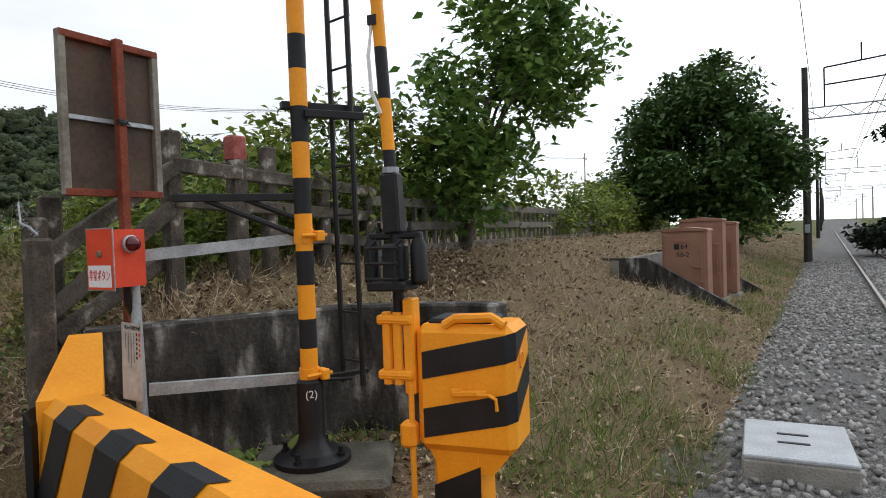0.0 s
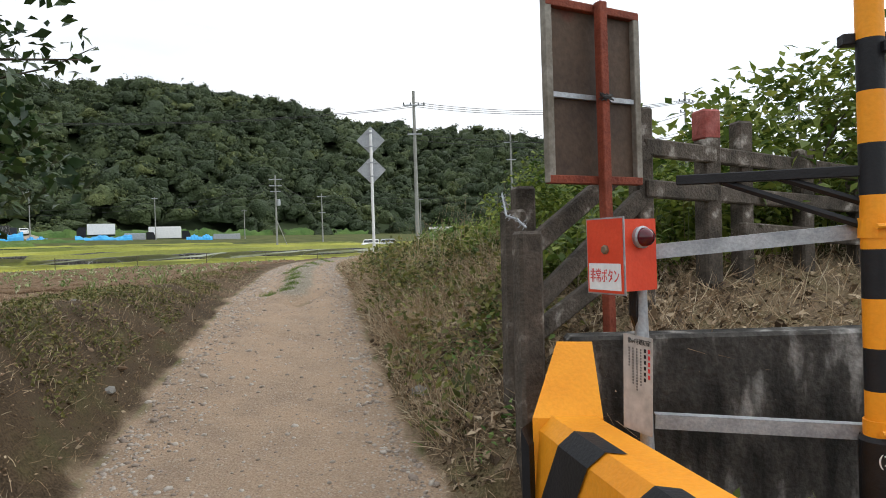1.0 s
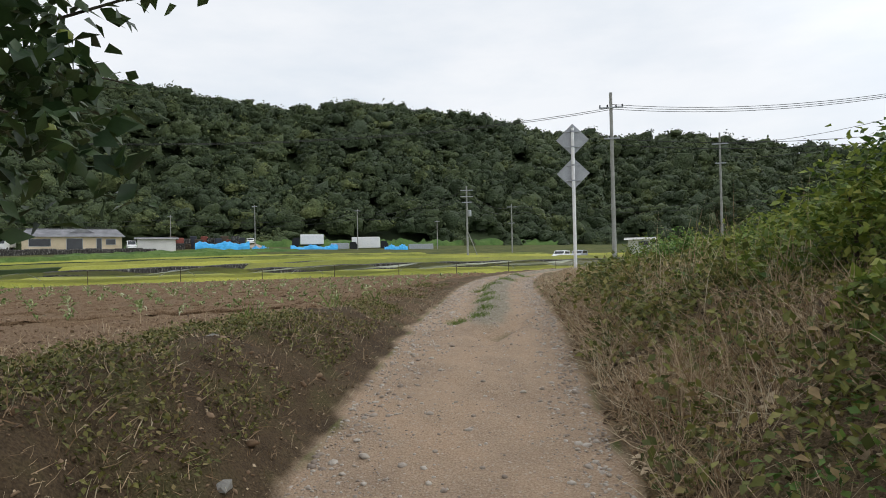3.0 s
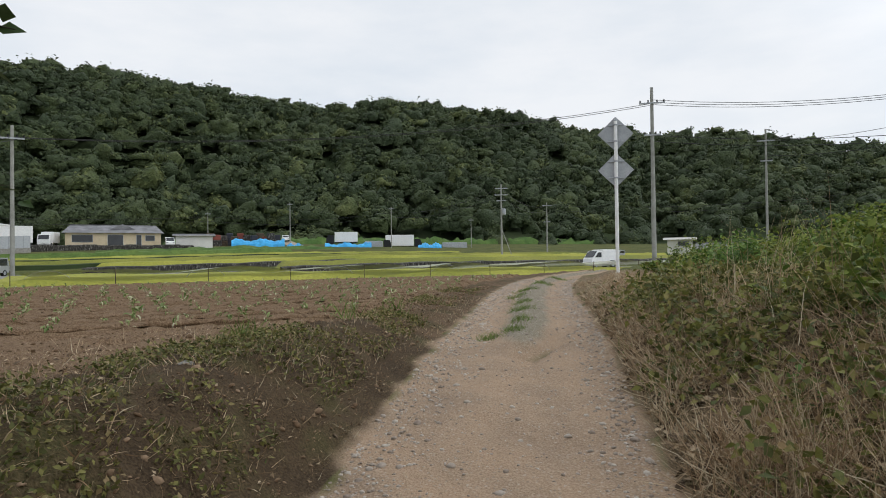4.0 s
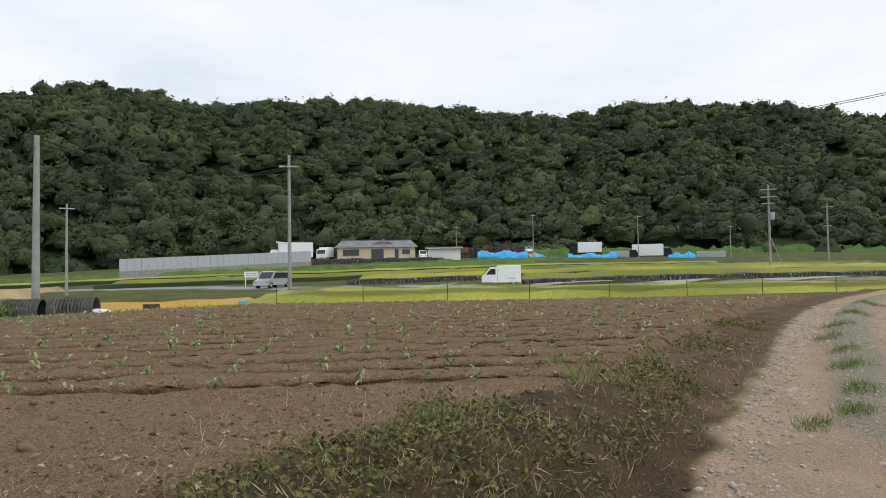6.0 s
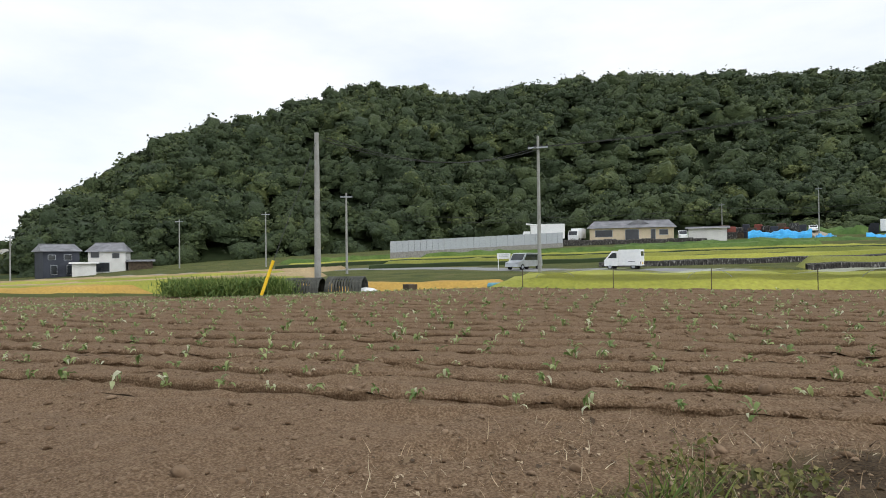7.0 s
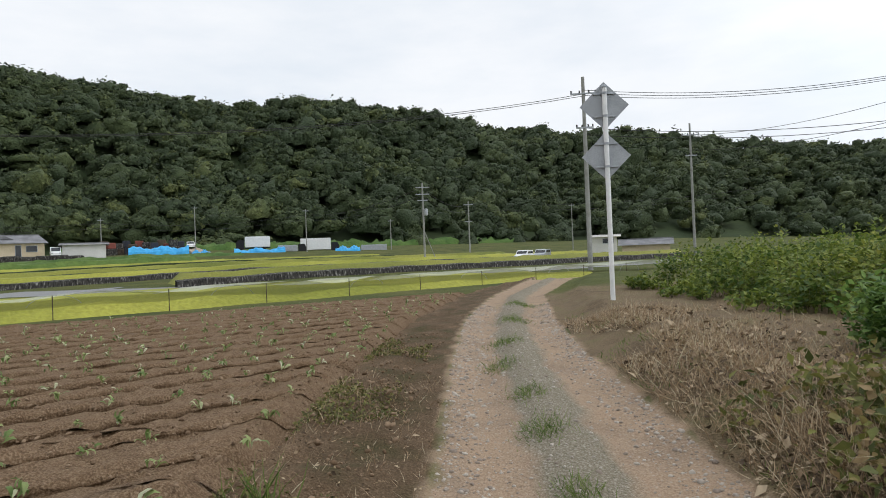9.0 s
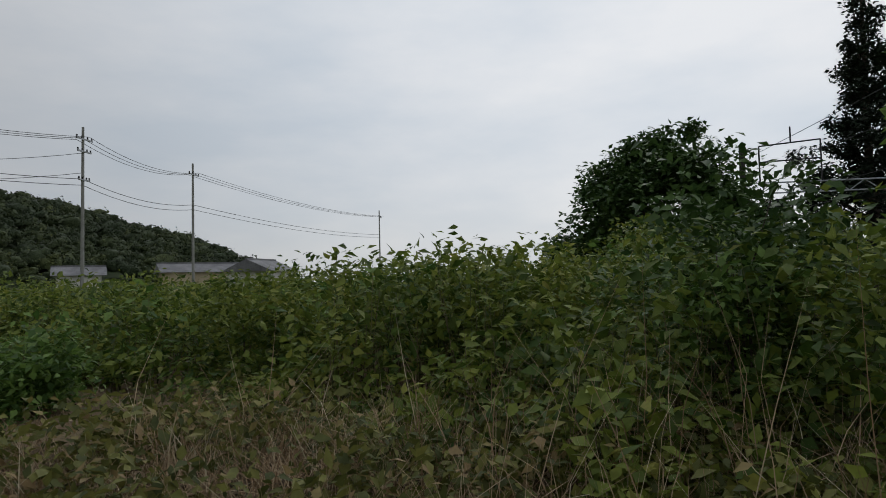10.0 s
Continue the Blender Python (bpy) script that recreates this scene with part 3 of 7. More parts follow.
def build_field():
    """Raised planting beds with trodden furrows between them."""
    prof = ((0.0, 0.03), (0.1, 0.03), (0.18, 0.015), (0.25, -0.025), (0.3, -0.08), (0.335, -0.14), (0.385, -0.15), (0.4, -0.08), (0.385, -0.025), (0.388, 0.012), (0.41, 0.032), (0.47, 0.037), (0.54, 0.03), (0.6, 0.034))
    s = np.arange(-34, 24, 0.11)
    off = np.array([11.2 + 0.66 * (r - 0.5) + p[0] for r in range(42) for p in prof])
    dz = np.array([p[1] for r in range(42) for p in prof])
    gs, gc = np.meshgrid(s, off)
    row = np.floor((gc - 10.87) / 0.66)
    sunk = dz[:, None] < 0.01
    cut = np.clip(0.42 + 0.5 * wob(gs, row * 3.7, 0.9, 3) + 0.45 * wob(gs, row * 5.1, 3.1, 1) + rng.normal(0, 0.12, gs.shape), 0.14, 1.0)
    gc = gc + 0.06 * wob(gs, row * 2.0, 0.7) + 0.025 * wob(gs, row * 4.0, 3.3, 1)
    x, y = 0.76 * gs - 0.65 * gc, 0.65 * gs + 0.76 * gc
    base, *_ = layers(x, y)
    rough = 0.014 * wob(x, y, 4) + 0.014 * wob(x, y, 11, 2) + rng.normal(0, 0.011, x.shape) + 0.012 * np.sin(gc * 21 + 2.5 * wob(gs, gc, 0.8)) * wob(gs, gc * 2, 1.1, 4)
    cut = cut * smooth(1.3, 3.0, np.interp(y, EDGE_Y, EDGE_L) - x)
    z = field_z(x) + np.where(sunk, 0.95 * dz[:, None] * cut, dz[:, None]) + rough
    m = smooth(0.95, 1.35, np.interp(y, EDGE_Y, EDGE_L) - x) * smooth(10.75, 11.1, gc) * smooth(0.3, -0.6, gc - np.interp(x, *FIELD_END))
    z = (base - 0.04) * (1 - m) + z * m
    k = len(s)
    i = (np.arange(len(off) - 1)[:, None] * k + np.arange(k - 1)[None])
    keep = (m[:-1, :-1] + m[1:, 1:] > 0.01)
    i = i[keep]
    me = array_mesh("ploughed_field", np.stack([x, y, z], -1).reshape(-1, 3), np.stack([i, i + 1, i + k + 1, i + k], -1), bpy.data.materials["earth"], True)
    a = me.attributes.new("soil", "FLOAT", "POINT")
    a.data.foreach_set("value", np.ones(x.size, dtype=np.float32))
    tagged(new("ploughed_field", me), "ploughed brown field in narrow raised beds", "field", kind="structure")


build_field()

# ---- wooded hill ----
HILL_AZ = (-100, -91, -89.6, -88.5, -86, -82.9, -80.1, -77.1, -73.6, -70.3, -68.9, -65, -61.8, -57.7, -54.3, -49.3, -45.4, -42.1, -38, -33.9, -30.4, -26.8, -23, -20.2, -16.9, -13.5, -9.3, -5, -1.7, 0.8, 2.7, 5.3, 7.5, 10.5, 14.4, 18, 22, 27.6, 31, 35, 38.4, 42.6, 50)
HILL_EL = (-3, -1.2, 1.56, 4.17, 5.9, 8.1, 9.9, 11.25, 12.1, 12.8, 13.8, 14.7, 15.15, 14.9, 14.35, 14.75, 15.1, 15.5, 15.0, 14.6, 14.25, 13.8, 13.3, 13.85, 14.1, 13.75, 13.2, 12.4, 11.4, 10.85, 11.3, 10.35, 10.1, 10.15, 9.4, 8.65, 7.95, 7.05, 6.85, 5.7, 4.6, 3.2, 0)
EYE0 = (-0.3, 8.0, 2.3)


def hill_ranges(az):
    near = np.interp(az, (-100, -60, -20, -5, 10, 35, 50), (185, 172, 175, 190, 240, 360, 420))
    crest = np.interp(az, (-100, -85, -60, -20, 10, 40, 50), (215, 235, 300, 330, 430, 600, 640))
    return near, crest


def hill_z(az, f):
    """Height of the hill's soil at a bearing and a share f of the way up (over 1: past the crest)."""
    near, crest = hill_ranges(az)
    d = near + (crest - near) * f
    top = EYE0[2] + np.tan(np.radians(np.interp(az, HILL_AZ, HILL_EL))) * d - 10.2
    base = np.interp(az, (-100, -60, -30, 50), (-1.5, 2.0, 4.5, 4.5))
    rise = np.where(f < 1, np.sin(np.clip(f, 0, 1) * np.pi / 2) ** 1.15, 1 - 0.35 * (f - 1))
    bumps = (3.0 * np.sin(az * 0.42 + 4 * f) + 2.5 * np.sin(az * 1.1 - 6 * f) - 1.5) * np.sin(np.clip(f, 0, 1) * np.pi)
    return base + np.maximum(top - base, -6) * rise + bumps * 0.6 * smooth(2, 20, top)


def hill_xy(az, f):
    near, crest = hill_ranges(az)
    d = near + (crest - near) * f
    return EYE0[0] + d * np.sin(np.radians(az)), EYE0[1] + d * np.cos(np.radians(az)), d


def build_hill():
    az, f = np.meshgrid(np.linspace(-100, 50, 150), np.linspace(-0.08, 1.6, 36))
    x, y, d = hill_xy(az, f)
    z = hill_z(az, np.maximum(f, 0))
    z = np.where(f < 0, -2, z)
    k = 150
    i = (np.arange(35)[:, None] * k + np.arange(k - 1)[None]).ravel()
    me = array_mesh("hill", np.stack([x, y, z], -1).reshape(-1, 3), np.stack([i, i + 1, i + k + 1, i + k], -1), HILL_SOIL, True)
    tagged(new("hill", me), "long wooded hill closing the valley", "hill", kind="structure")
    # each tree is a handful of leafy boughs, with small ragged sprays on their surface
    bm = bmesh.new()
    bmesh.ops.create_icosphere(bm, subdivisions=2, radius=1.0)
    bm.verts.ensure_lookup_table()
    ball = np.array([v.co for v in bm.verts])
    ball_f = np.array([[v.index for v in fc.verts] for fc in bm.faces])
    bm.free()
    ball_f = ball_f[(ball[ball_f][:, :, 2] > -0.3).any(1)]
    nt, per = 3100, 4
    az = rng.uniform(-96, 46, nt)
    f = rng.uniform(0, 1, nt) ** 0.8 * 1.06
    x, y, d = hill_xy(az, f)
    z = hill_z(az, f)
    ok = np.interp(az, HILL_AZ, HILL_EL) > 0.4
    x, y, z, d, f = x[ok], y[ok], z[ok], d[ok], f[ok]
    nt = len(x)
    big_r = (3.2 + 3.2 * rng.beta(2, 2.5, nt)) * np.interp(d, (170, 300, 600), (0.95, 1.1, 1.7))
    tall = 5.2 + 0.2 * big_r + rng.normal(0, 0.9, nt) - 4.5 * smooth(0.07, 0.0, f)
    tone = np.clip(0.45 + 0.2 * rng.normal(size=nt) + 0.2 * wob(x, y, 0.035, 2), 0, 1)
    j = np.repeat(np.arange(nt), per)
    n = len(j)
    off = rng.normal(size=(n, 3)) * (0.42, 0.42, 0.2)
    off[::per] *= 0.3
    off[::per, 2] -= 0.35
    off[:, 2] -= 0.3 * (off[:, 0] ** 2 + off[:, 1] ** 2)
    r = big_r[j] * rng.uniform(0.38, 0.74, n)
    r[::per] = 1.0 * big_r
    c = np.stack([x, y, z + tall], -1)[j] + off * big_r[j][:, None]
    kinds = 16
    lobes = rng.normal(size=(kinds, 9, 3))
    lobes /= np.linalg.norm(lobes, axis=2)[:, :, None]
    swell = rng.uniform(0.4, 1.3, (kinds, 9))

    def reach(kind, dirs):
        """How far a bough of a kind reaches in the directions given."""
        q = np.einsum("ni,nki->nk", dirs, lobes[kind]).clip(-1, 1)
        return 0.6 + 0.42 * (np.exp(-(np.arccos(q) / 0.45) ** 2) * swell[kind]).sum(1).clip(0, 1.5)

    pick = rng.integers(0, kinds, n)
    flat = np.stack([rng.uniform(0.9, 1.25, n), rng.uniform(0.9, 1.25, n), rng.uniform(0.65, 1.0, n)], -1)
    flat[::per, 2] *= 1.25
    nv = len(ball)
    shape = np.stack([ball * reach(np.full(nv, k), ball)[:, None] for k in range(kinds)])
    v = 0.9 * shape[pick] * (r[:, None] * flat)[:, None, :] + c[:, None, :]
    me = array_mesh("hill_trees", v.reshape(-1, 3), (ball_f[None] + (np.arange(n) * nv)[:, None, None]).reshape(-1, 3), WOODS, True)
    # inner boughs toned darker than the sprays: shade put into the colour
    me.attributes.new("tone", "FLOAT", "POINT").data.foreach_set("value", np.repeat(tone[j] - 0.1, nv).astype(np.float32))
    k = 56
    i = np.repeat(np.arange(n), k)
    d3 = rng.normal(size=(n * k, 3))
    d3[:, 2] = np.where(d3[:, 2] < -0.2, -d3[:, 2], d3[:, 2])
    d3 /= np.linalg.norm(d3, axis=1)[:, None]
    at = d3 * (reach(pick[i], d3) * r[i] * rng.uniform(0.88, 1.12, n * k))[:, None] * flat[i] + c[i]
    nrm = d3 * (1, 1, 1.2) + rng.normal(0, 0.5, d3.shape)
    nrm /= np.linalg.norm(nrm, axis=1)[:, None]
    ta = np.cross(nrm, rng.normal(size=nrm.shape))
    ta /= np.linalg.norm(ta, axis=1)[:, None]
    rot = np.stack([ta, np.cross(nrm, ta), nrm], -1)
    size = rng.uniform(0.3, 0.7, n * k) * np.where(i % per == 0, 1.3, 1.0) * np.interp(d[j][i], (170, 300, 600), (0.9, 1.1, 1.8))
    tri = scatter("hill_foliage", [(0, 1.0, -0.2), (-0.75, 0.0, 0.08), (0.75, 0.05, 0.08), (0.1, -0.9, -0.2)], [(0, 1, 2), (1, 3, 2)], at, size, rot, WOODS)
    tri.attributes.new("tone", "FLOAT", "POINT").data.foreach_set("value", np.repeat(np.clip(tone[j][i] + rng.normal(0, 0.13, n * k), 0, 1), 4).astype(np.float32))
    tagged(new("hill_foliage", tri), "ragged outer foliage of the hillside trees", "woods", kind="stuff")
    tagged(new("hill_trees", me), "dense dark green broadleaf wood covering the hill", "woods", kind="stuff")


build_hill()


# ---- the level crossing ----
def letters(name, text, size, m, material, parent, width=0.0):
    """Raised lettering from the built-in font, as a mesh."""
    cu = bpy.data.curves.new(name, "FONT")
    cu.body, cu.size, cu.extrude, cu.align_x, cu.align_y = text, size, 0.0008, "CENTER", "CENTER"
    tmp = bpy.data.objects.new(name, cu)
    me = bpy.data.meshes.new_from_object(tmp)
    bpy.data.objects.remove(tmp)
    me.materials.clear()
    me.materials.append(material)
    ob = new(name, me)
    ob.parent = parent
    xs = [v.co.x for v in me.vertices] or [0, 1]
    sc = width / max(max(xs) - min(xs), 1e-4) if width else 1.0
    ob.matrix_basis = m @ Matrix.Diagonal((sc, 1, 1, 1))
    return ob


def face_frame(p, along, up=(0, 0, 1)):
    """A frame at p: x along, y up, z out of the surface."""
    x = Vector(along).normalized()
    y = Vector(up)
    y = (y - x * y.dot(x)).normalized()
    z = x.cross(y)
    m = Matrix((x, y, z)).transposed().to_4x4()
    m.translation = Vector(p)
    return m


def barrier():
    t = thing("concrete_barrier", "concrete crossing barrier painted yellow with slanting black stripes", "barrier", pose(1.9, 5.5, 0.25, 0, 0, 5.2))
    L = 3.4
    prof = [(-0.21, -0.2), (-0.13, 0.68), (-0.07, 0.75), (0.13, 0.75), (0.17, 0.7), (0.17, -0.2)]
    body = Mesh().prism(prof, L, pose(0, -L / 2 + 0.05, 0))
    part("body", body, YELLOW, t)
    for k in range(5):
        y = -0.62 - 0.68 * k
        s = Mesh()
        pts, fs = [], []
        for x, z, dy in ((0.0, 0.755, -0.05), (-0.072, 0.755, 0.0), (-0.135, 0.683, 0.04), (-0.21, -0.15, 0.5)):
            pts += [(x - 0.004, y + dy, z), (x - 0.004, y + dy + 0.31, z)]
        s.add(pts, [(2 * i, 2 * i + 1, 2 * i + 3, 2 * i + 2) for i in range(3)])
        part("stripe", s, BLACK, t, "black painted stripe")
    w = Mesh()
    a, b, c, d = (-0.16, 0.0), (0.1, 0.3), (0.27, 0.22), (0.16, -0.12)
    pts = [(*p, -0.2) for p in (a, b, c, d)] + [(*a, 0.74), (*b, 1.06), (*c, 1.06), (*d, 0.74)]
    w.add(pts, [(3, 2, 1, 0), (4, 5, 6, 7), (0, 1, 5, 4), (1, 2, 6, 5), (2, 3, 7, 6), (3, 0, 4, 7)])
    part("raised_end", w, YELLOW, t)
    part("stripe", Mesh().prism([(-0.02, -0.2), (0.02, -0.2), (0.02, 0.62), (-0.02, 0.7)], 0.16, pose(-0.165, 0.02, 0, 0, 0, -40)), BLACK, t)


def wall_run(name, line, z0, z1, thick, material, label):
    t = thing(name, label, "retaining wall")
    for (x0, y0), (x1, y1) in zip(line, line[1:]):
        L = math.hypot(x1 - x0, y1 - y0)
        a = math.degrees(math.atan2(y1 - y0, x1 - x0))
        part("wall_panel", Mesh().box((L + 0.02, thick, z1 - z0), pose((x0 + x1) / 2, (y0 + y1) / 2, (z0 + z1) / 2, 0, 0, a), bevel=0.02), material, t)
    return t


def crossing_pole():
    t = thing("crossing_signal_pole", "yellow and black banded signal pole on a bolted base", "signal pole", pose(3.2, 5.0, 0))
    part("plinth", Mesh().box((0.95, 0.8, 0.5), pose(0.02, -0.05, 0.16, 0, 0, -38), bevel=0.04), MOSSY, t, "mossy concrete plinth")
    part("base", Mesh().lathe([(0.25, 0.41), (0.25, 0.445), (0.15, 0.47), (0.1, 0.53), (0.085, 0.58), (0.085, 0.93), (0.07, 0.95)], n=28), BLACK_STEEL, t, smooth=True)
    for k in range(4):
        a = 0.6 + k * math.pi / 2
        part("bolt", Mesh().lathe([(0.03, 0), (0.03, 0.03), (0.017, 0.03), (0.017, 0.07)], (0.2 * math.cos(a), 0.2 * math.sin(a), 0.445), 6), BLACK_STEEL, t)
    edges = [0.93, 1.15, 1.34, 1.56, 1.78, 2.02, 2.25, 2.48, 2.71, 2.95, 3.17, 3.4, 3.63, 3.86, 4.1, 4.33, 4.56, 4.8]
    for i, (a, b) in enumerate(zip(edges, edges[1:])):
        part("band", Mesh().tube([(0, 0, a), (0, 0, b)], 0.057, 20), BLACK if i % 2 else YELLOW, t, smooth=True)
    letters("mark", "(2)", 0.07, face_frame((-0.035, -0.082, 0.86), (0.92, -0.38, 0)), WHITE, t)
    for z in (0.93, 1.83):
        c = Mesh().tube([(0, 0, z), (0, 0, z + 0.09)], 0.066, 18)
        c.box((0.06, 0.1, 0.07), pose(0.07, -0.05, z + 0.045, 0, 0, 0), bevel=0.008)
        c.tube([(-0.06, -0.08, z + 0.05), (0.12, -0.08, z + 0.05)], 0.012, 8)
        part("clamp", c, YELLOW, t, "yellow pipe clamp with bolts")
    # black bracket arm towards the notice board
    d = Vector((2.55 - 3.2, 5.53 - 5.0, 0))
    arm = Mesh()
    arm.box((d.length, 0.05, 0.05), Matrix.Translation((d.x / 2, d.y / 2, 2.14)) @ pose(0, 0, 0, 0, -1.5, math.degrees(math.atan2(d.y, d.x))), bevel=0.004)
    part("bracket_arm", arm, BLACK_STEEL, t)
    for s in (0.45, 0.75):
        b = Mesh().tube([(d.x * s, d.y * s, 2.13), (0, 0, 2.13 - 0.35 * s)], 0.02, 6)
        part("brace", b, BLACK_STEEL, t)
    part("upper_bracket", Mesh().box((0.55, 0.06, 0.05), pose(0.17, 0.0, 2.72, 0, 0, -12), bevel=0.004), BLACK_STEEL, t)
    part("upper_bracket", Mesh().box((0.4, 0.05, 0.05), pose(0.2, -0.1, 2.66, 0, 0, -12), bevel=0.004), BLACK_STEEL, t)
    part("lower_bracket", Mesh().box((0.5, 0.04, 0.03), pose(0.2, 0.03, 0.93, 0, 0, -8), bevel=0.004), BLACK_STEEL, t)


def ladder():
    t = thing("service_ladder", "narrow black steel ladder beside the signal pole", "ladder")
    a, b = Vector((3.53, 4.88, 0)), Vector((3.50, 5.08, 0))
    lean = Vector((-0.02, 0.02, 0))
    for p in (a, b):
        part("rail", Mesh().tube([p + Vector((0, 0, 0.86)), p + lean + Vector((0, 0, 4.9))], 0.019, 8), BLACK_STEEL, t)
    for k in range(12):
        z = 1.02 + 0.33 * k
        part("rung", Mesh().tube([a + Vector((0, 0, z)), b + Vector((0, 0, z))], 0.008, 6), BLACK_STEEL, t)
    part("foot", Mesh().tube([(3.25, 5.0, 0.93), (3.5, 4.98, 0.9)], 0.014, 6), BLACK_STEEL, t)


def button_stand():
    t = thing("emergency_button_stand", "red emergency button box with lamp on a galvanised post", "emergency button")
    post = Mesh().tube([(2.27, 5.32, 0.25), (2.25, 5.34, 1.62)], 0.032, 12)
    part("post", post, GALV, t, smooth=True)
    f0, f1, f2 = Vector((2.03, 5.41, 0)), Vector((2.11, 5.18, 0)), Vector((2.295, 5.25, 0))
    box = Mesh()
    f3 = f0 + (f2 - f1)
    pts = [(*p.xy, z) for z in (1.62, 1.95) for p in (f0, f1, f2, f3)]
    box.add(pts, [(3, 2, 1, 0), (4, 5, 6, 7), (0, 1, 5, 4), (1, 2, 6, 5), (2, 3, 7, 6), (3, 0, 4, 7)])
    casing = part("casing", box, RED, t)
    ff = face_frame((f0 + f1) / 2 + Vector((0, 0, 1.782)), f1 - f0)
    rim = Mesh().box((0.262, 0.36, 0.006), ff @ pose(0, 0, 0.004))
    panel = part("front_panel", rim, GALV, t, "grey-edged panel")
    part("face", Mesh().box((0.246, 0.345, 0.006), ff @ pose(0, 0, 0.008)), RED, panel)
    part("push_button", Mesh().lathe([(0.022, 0), (0.022, 0.008), (0.016, 0.016)], n=14, m=ff @ pose(0.01, 0.03, 0.011)), mat("bronze_button", (0.2, 0.15, 0.1), (0.3, 0.23, 0.16), 8, 0.5, 0.1, metal=0.4), t)
    part("label_plate", Mesh().box((0.222, 0.125, 0.002), ff @ pose(0.0, -0.097, 0.0125)), WHITE, panel)
    letters("lettering", "\u975e\u5e38\u30dc\u30bf\u30f3", 0.07, ff @ pose(0, -0.097, 0.0145), RED_INK, panel, 0.2)
    sf = face_frame((f1 + f2) / 2 + Vector((0, 0, 1.865)), f2 - f1)
    part("lamp_ring", Mesh().lathe([(0.05, 0), (0.052, 0.02), (0.045, 0.028)], n=20, m=sf), GALV, t)
    part("lamp", Mesh().lathe([(0.044, 0.01), (0.044, 0.03), (0.038, 0.055), (0.024, 0.072), (0.006, 0.078)], n=20, m=sf), RED_LENS, t, "domed red lamp", smooth=True)
    part("conduit", Mesh().tube([(2.2, 5.3, 1.62), (2.21, 5.33, 1.5), (2.25, 5.36, 1.42)], 0.022, 8), BLACK_STEEL, t)
    for z0, z1 in ((1.79, 1.86), (0.98, 0.94)):
        a, b = Vector((2.3, 5.32, z0)), Vector((3.2, 5.06, z1))
        d = b - a
        r = Mesh()
        m = Matrix.Translation((a + b) / 2) @ d.to_track_quat("X", "Z").to_matrix().to_4x4()
        r.box((d.length, 0.006, 0.065), m)
        r.box((d.length, 0.05, 0.006), m @ pose(0, 0.022, 0.034))
        part("cross_rail", r, GALV, t, "galvanised angle rail")
    nf = face_frame((2.222, 5.31, 1.17), (0.085, -0.235, 0))
    nf = nf @ pose(0, 0, 0.012, 0, 0, -2)
    plate = part("notice_plate", Mesh().box((0.19, 0.46, 0.002), nf), PAPER, t, "faded notice plate with black columns of writing")
    letters("lettering", "\u7b2c64\u53f7\u8e0f\u5207\u9053", 0.03, nf @ pose(0.01, 0.2, 0.002), BLACK, plate, 0.15)
    for k, (w, n, h, ink) in enumerate(((0.013, 5, 0.024, RED_INK), (0.013, 6, 0.022, BLACK), (0.006, 13, 0.011, BLACK), (0.006, 15, 0.011, BLACK), (0.006, 13, 0.011, BLACK), (0.006, 7, 0.011, BLACK))):
        bars = Mesh()
        for i in range(n):
            bars.box((w, h * 0.8, 0.001), nf @ pose(0.075 - 0.026 * k, 0.165 - h * 1.25 * i, 0.002))
        part("writing", bars, ink, plate)


def notice_board():
    t = thing("notice_board", "rusty back of a tall notice board on a red-brown post", "notice board")
    a, b = Vector((2.03, 6.08, 0)), Vector((2.72, 6.35, 0))
    m = face_frame((a + b) / 2 + Vector((0, 0, 2.75)), b - a)
    W, H = (b - a).length, 1.09
    part("panel", Mesh().box((W - 0.02, H - 0.02, 0.012), m @ pose(0, 0, -0.02)), RUST_PANEL, t, "brown stained sheet-metal back")
    for sx in (-1, 1):
        part("side_frame", Mesh().box((0.05, H, 0.05), m @ pose(sx * (W / 2 - 0.02), 0, 0), bevel=0.004), mat("weathered_grey_frame", (0.16, 0.14, 0.11), (0.3, 0.28, 0.24), 6, 0.75, 0.3, c3=(0.2, 0.08, 0.05)), t)
    for sy in (-1, 1):
        part("edge_frame", Mesh().box((W, 0.05, 0.054), m @ pose(0, sy * (H / 2 - 0.02), 0), bevel=0.004), RUST, t)
    part("cross_bar", Mesh().box((W - 0.1, 0.03, 0.03), m @ pose(0, -0.02, 0.0)), GALV, t)
    part("post", Mesh().box((0.06, 2.35, 0.06), m @ pose(0.02, -0.62, 0.06), bevel=0.005), RUST, t)
    knot = Mesh()
    for k in range(5):
        q = [m @ Vector((0.02 + 0.05 * math.sin(i * 1.9 + k), -0.03 + 0.025 * math.cos(i * 2.3 + k * 2), 0.09 + 0.015 * math.sin(i + k))) for i in range(7)]
        knot.tube(q, 0.004, 5)
    part("tie_wire", knot, WIRE, t)


def post(x, y, z1, w=0.14, label="square weathered concrete post, dark with lichen", mats=None, cap=None):
    t = thing("concrete_post", label, "post", pose(x, y, 0, 0, 0, 8))
    z0 = float(height(x, y)) - 0.3
    part("shaft", Mesh().box((w, w, z1 - z0), pose(0, 0, (z0 + z1) / 2, 0, 0.6, 0), bevel=0.018), mats or POST_CONC, t)
    if cap:
        part("painted_top", Mesh().box((w + 0.008, w + 0.008, 0.24), pose(0, 0, z1 - 0.115, 0, 0.6, 0), bevel=0.018), cap, t, "faded red painted top")
    return t


FENCE_D = Vector((math.sin(radians(65)), math.cos(radians(65)), 0))
FENCE_0 = Vector((2.96, 6.88, 0))


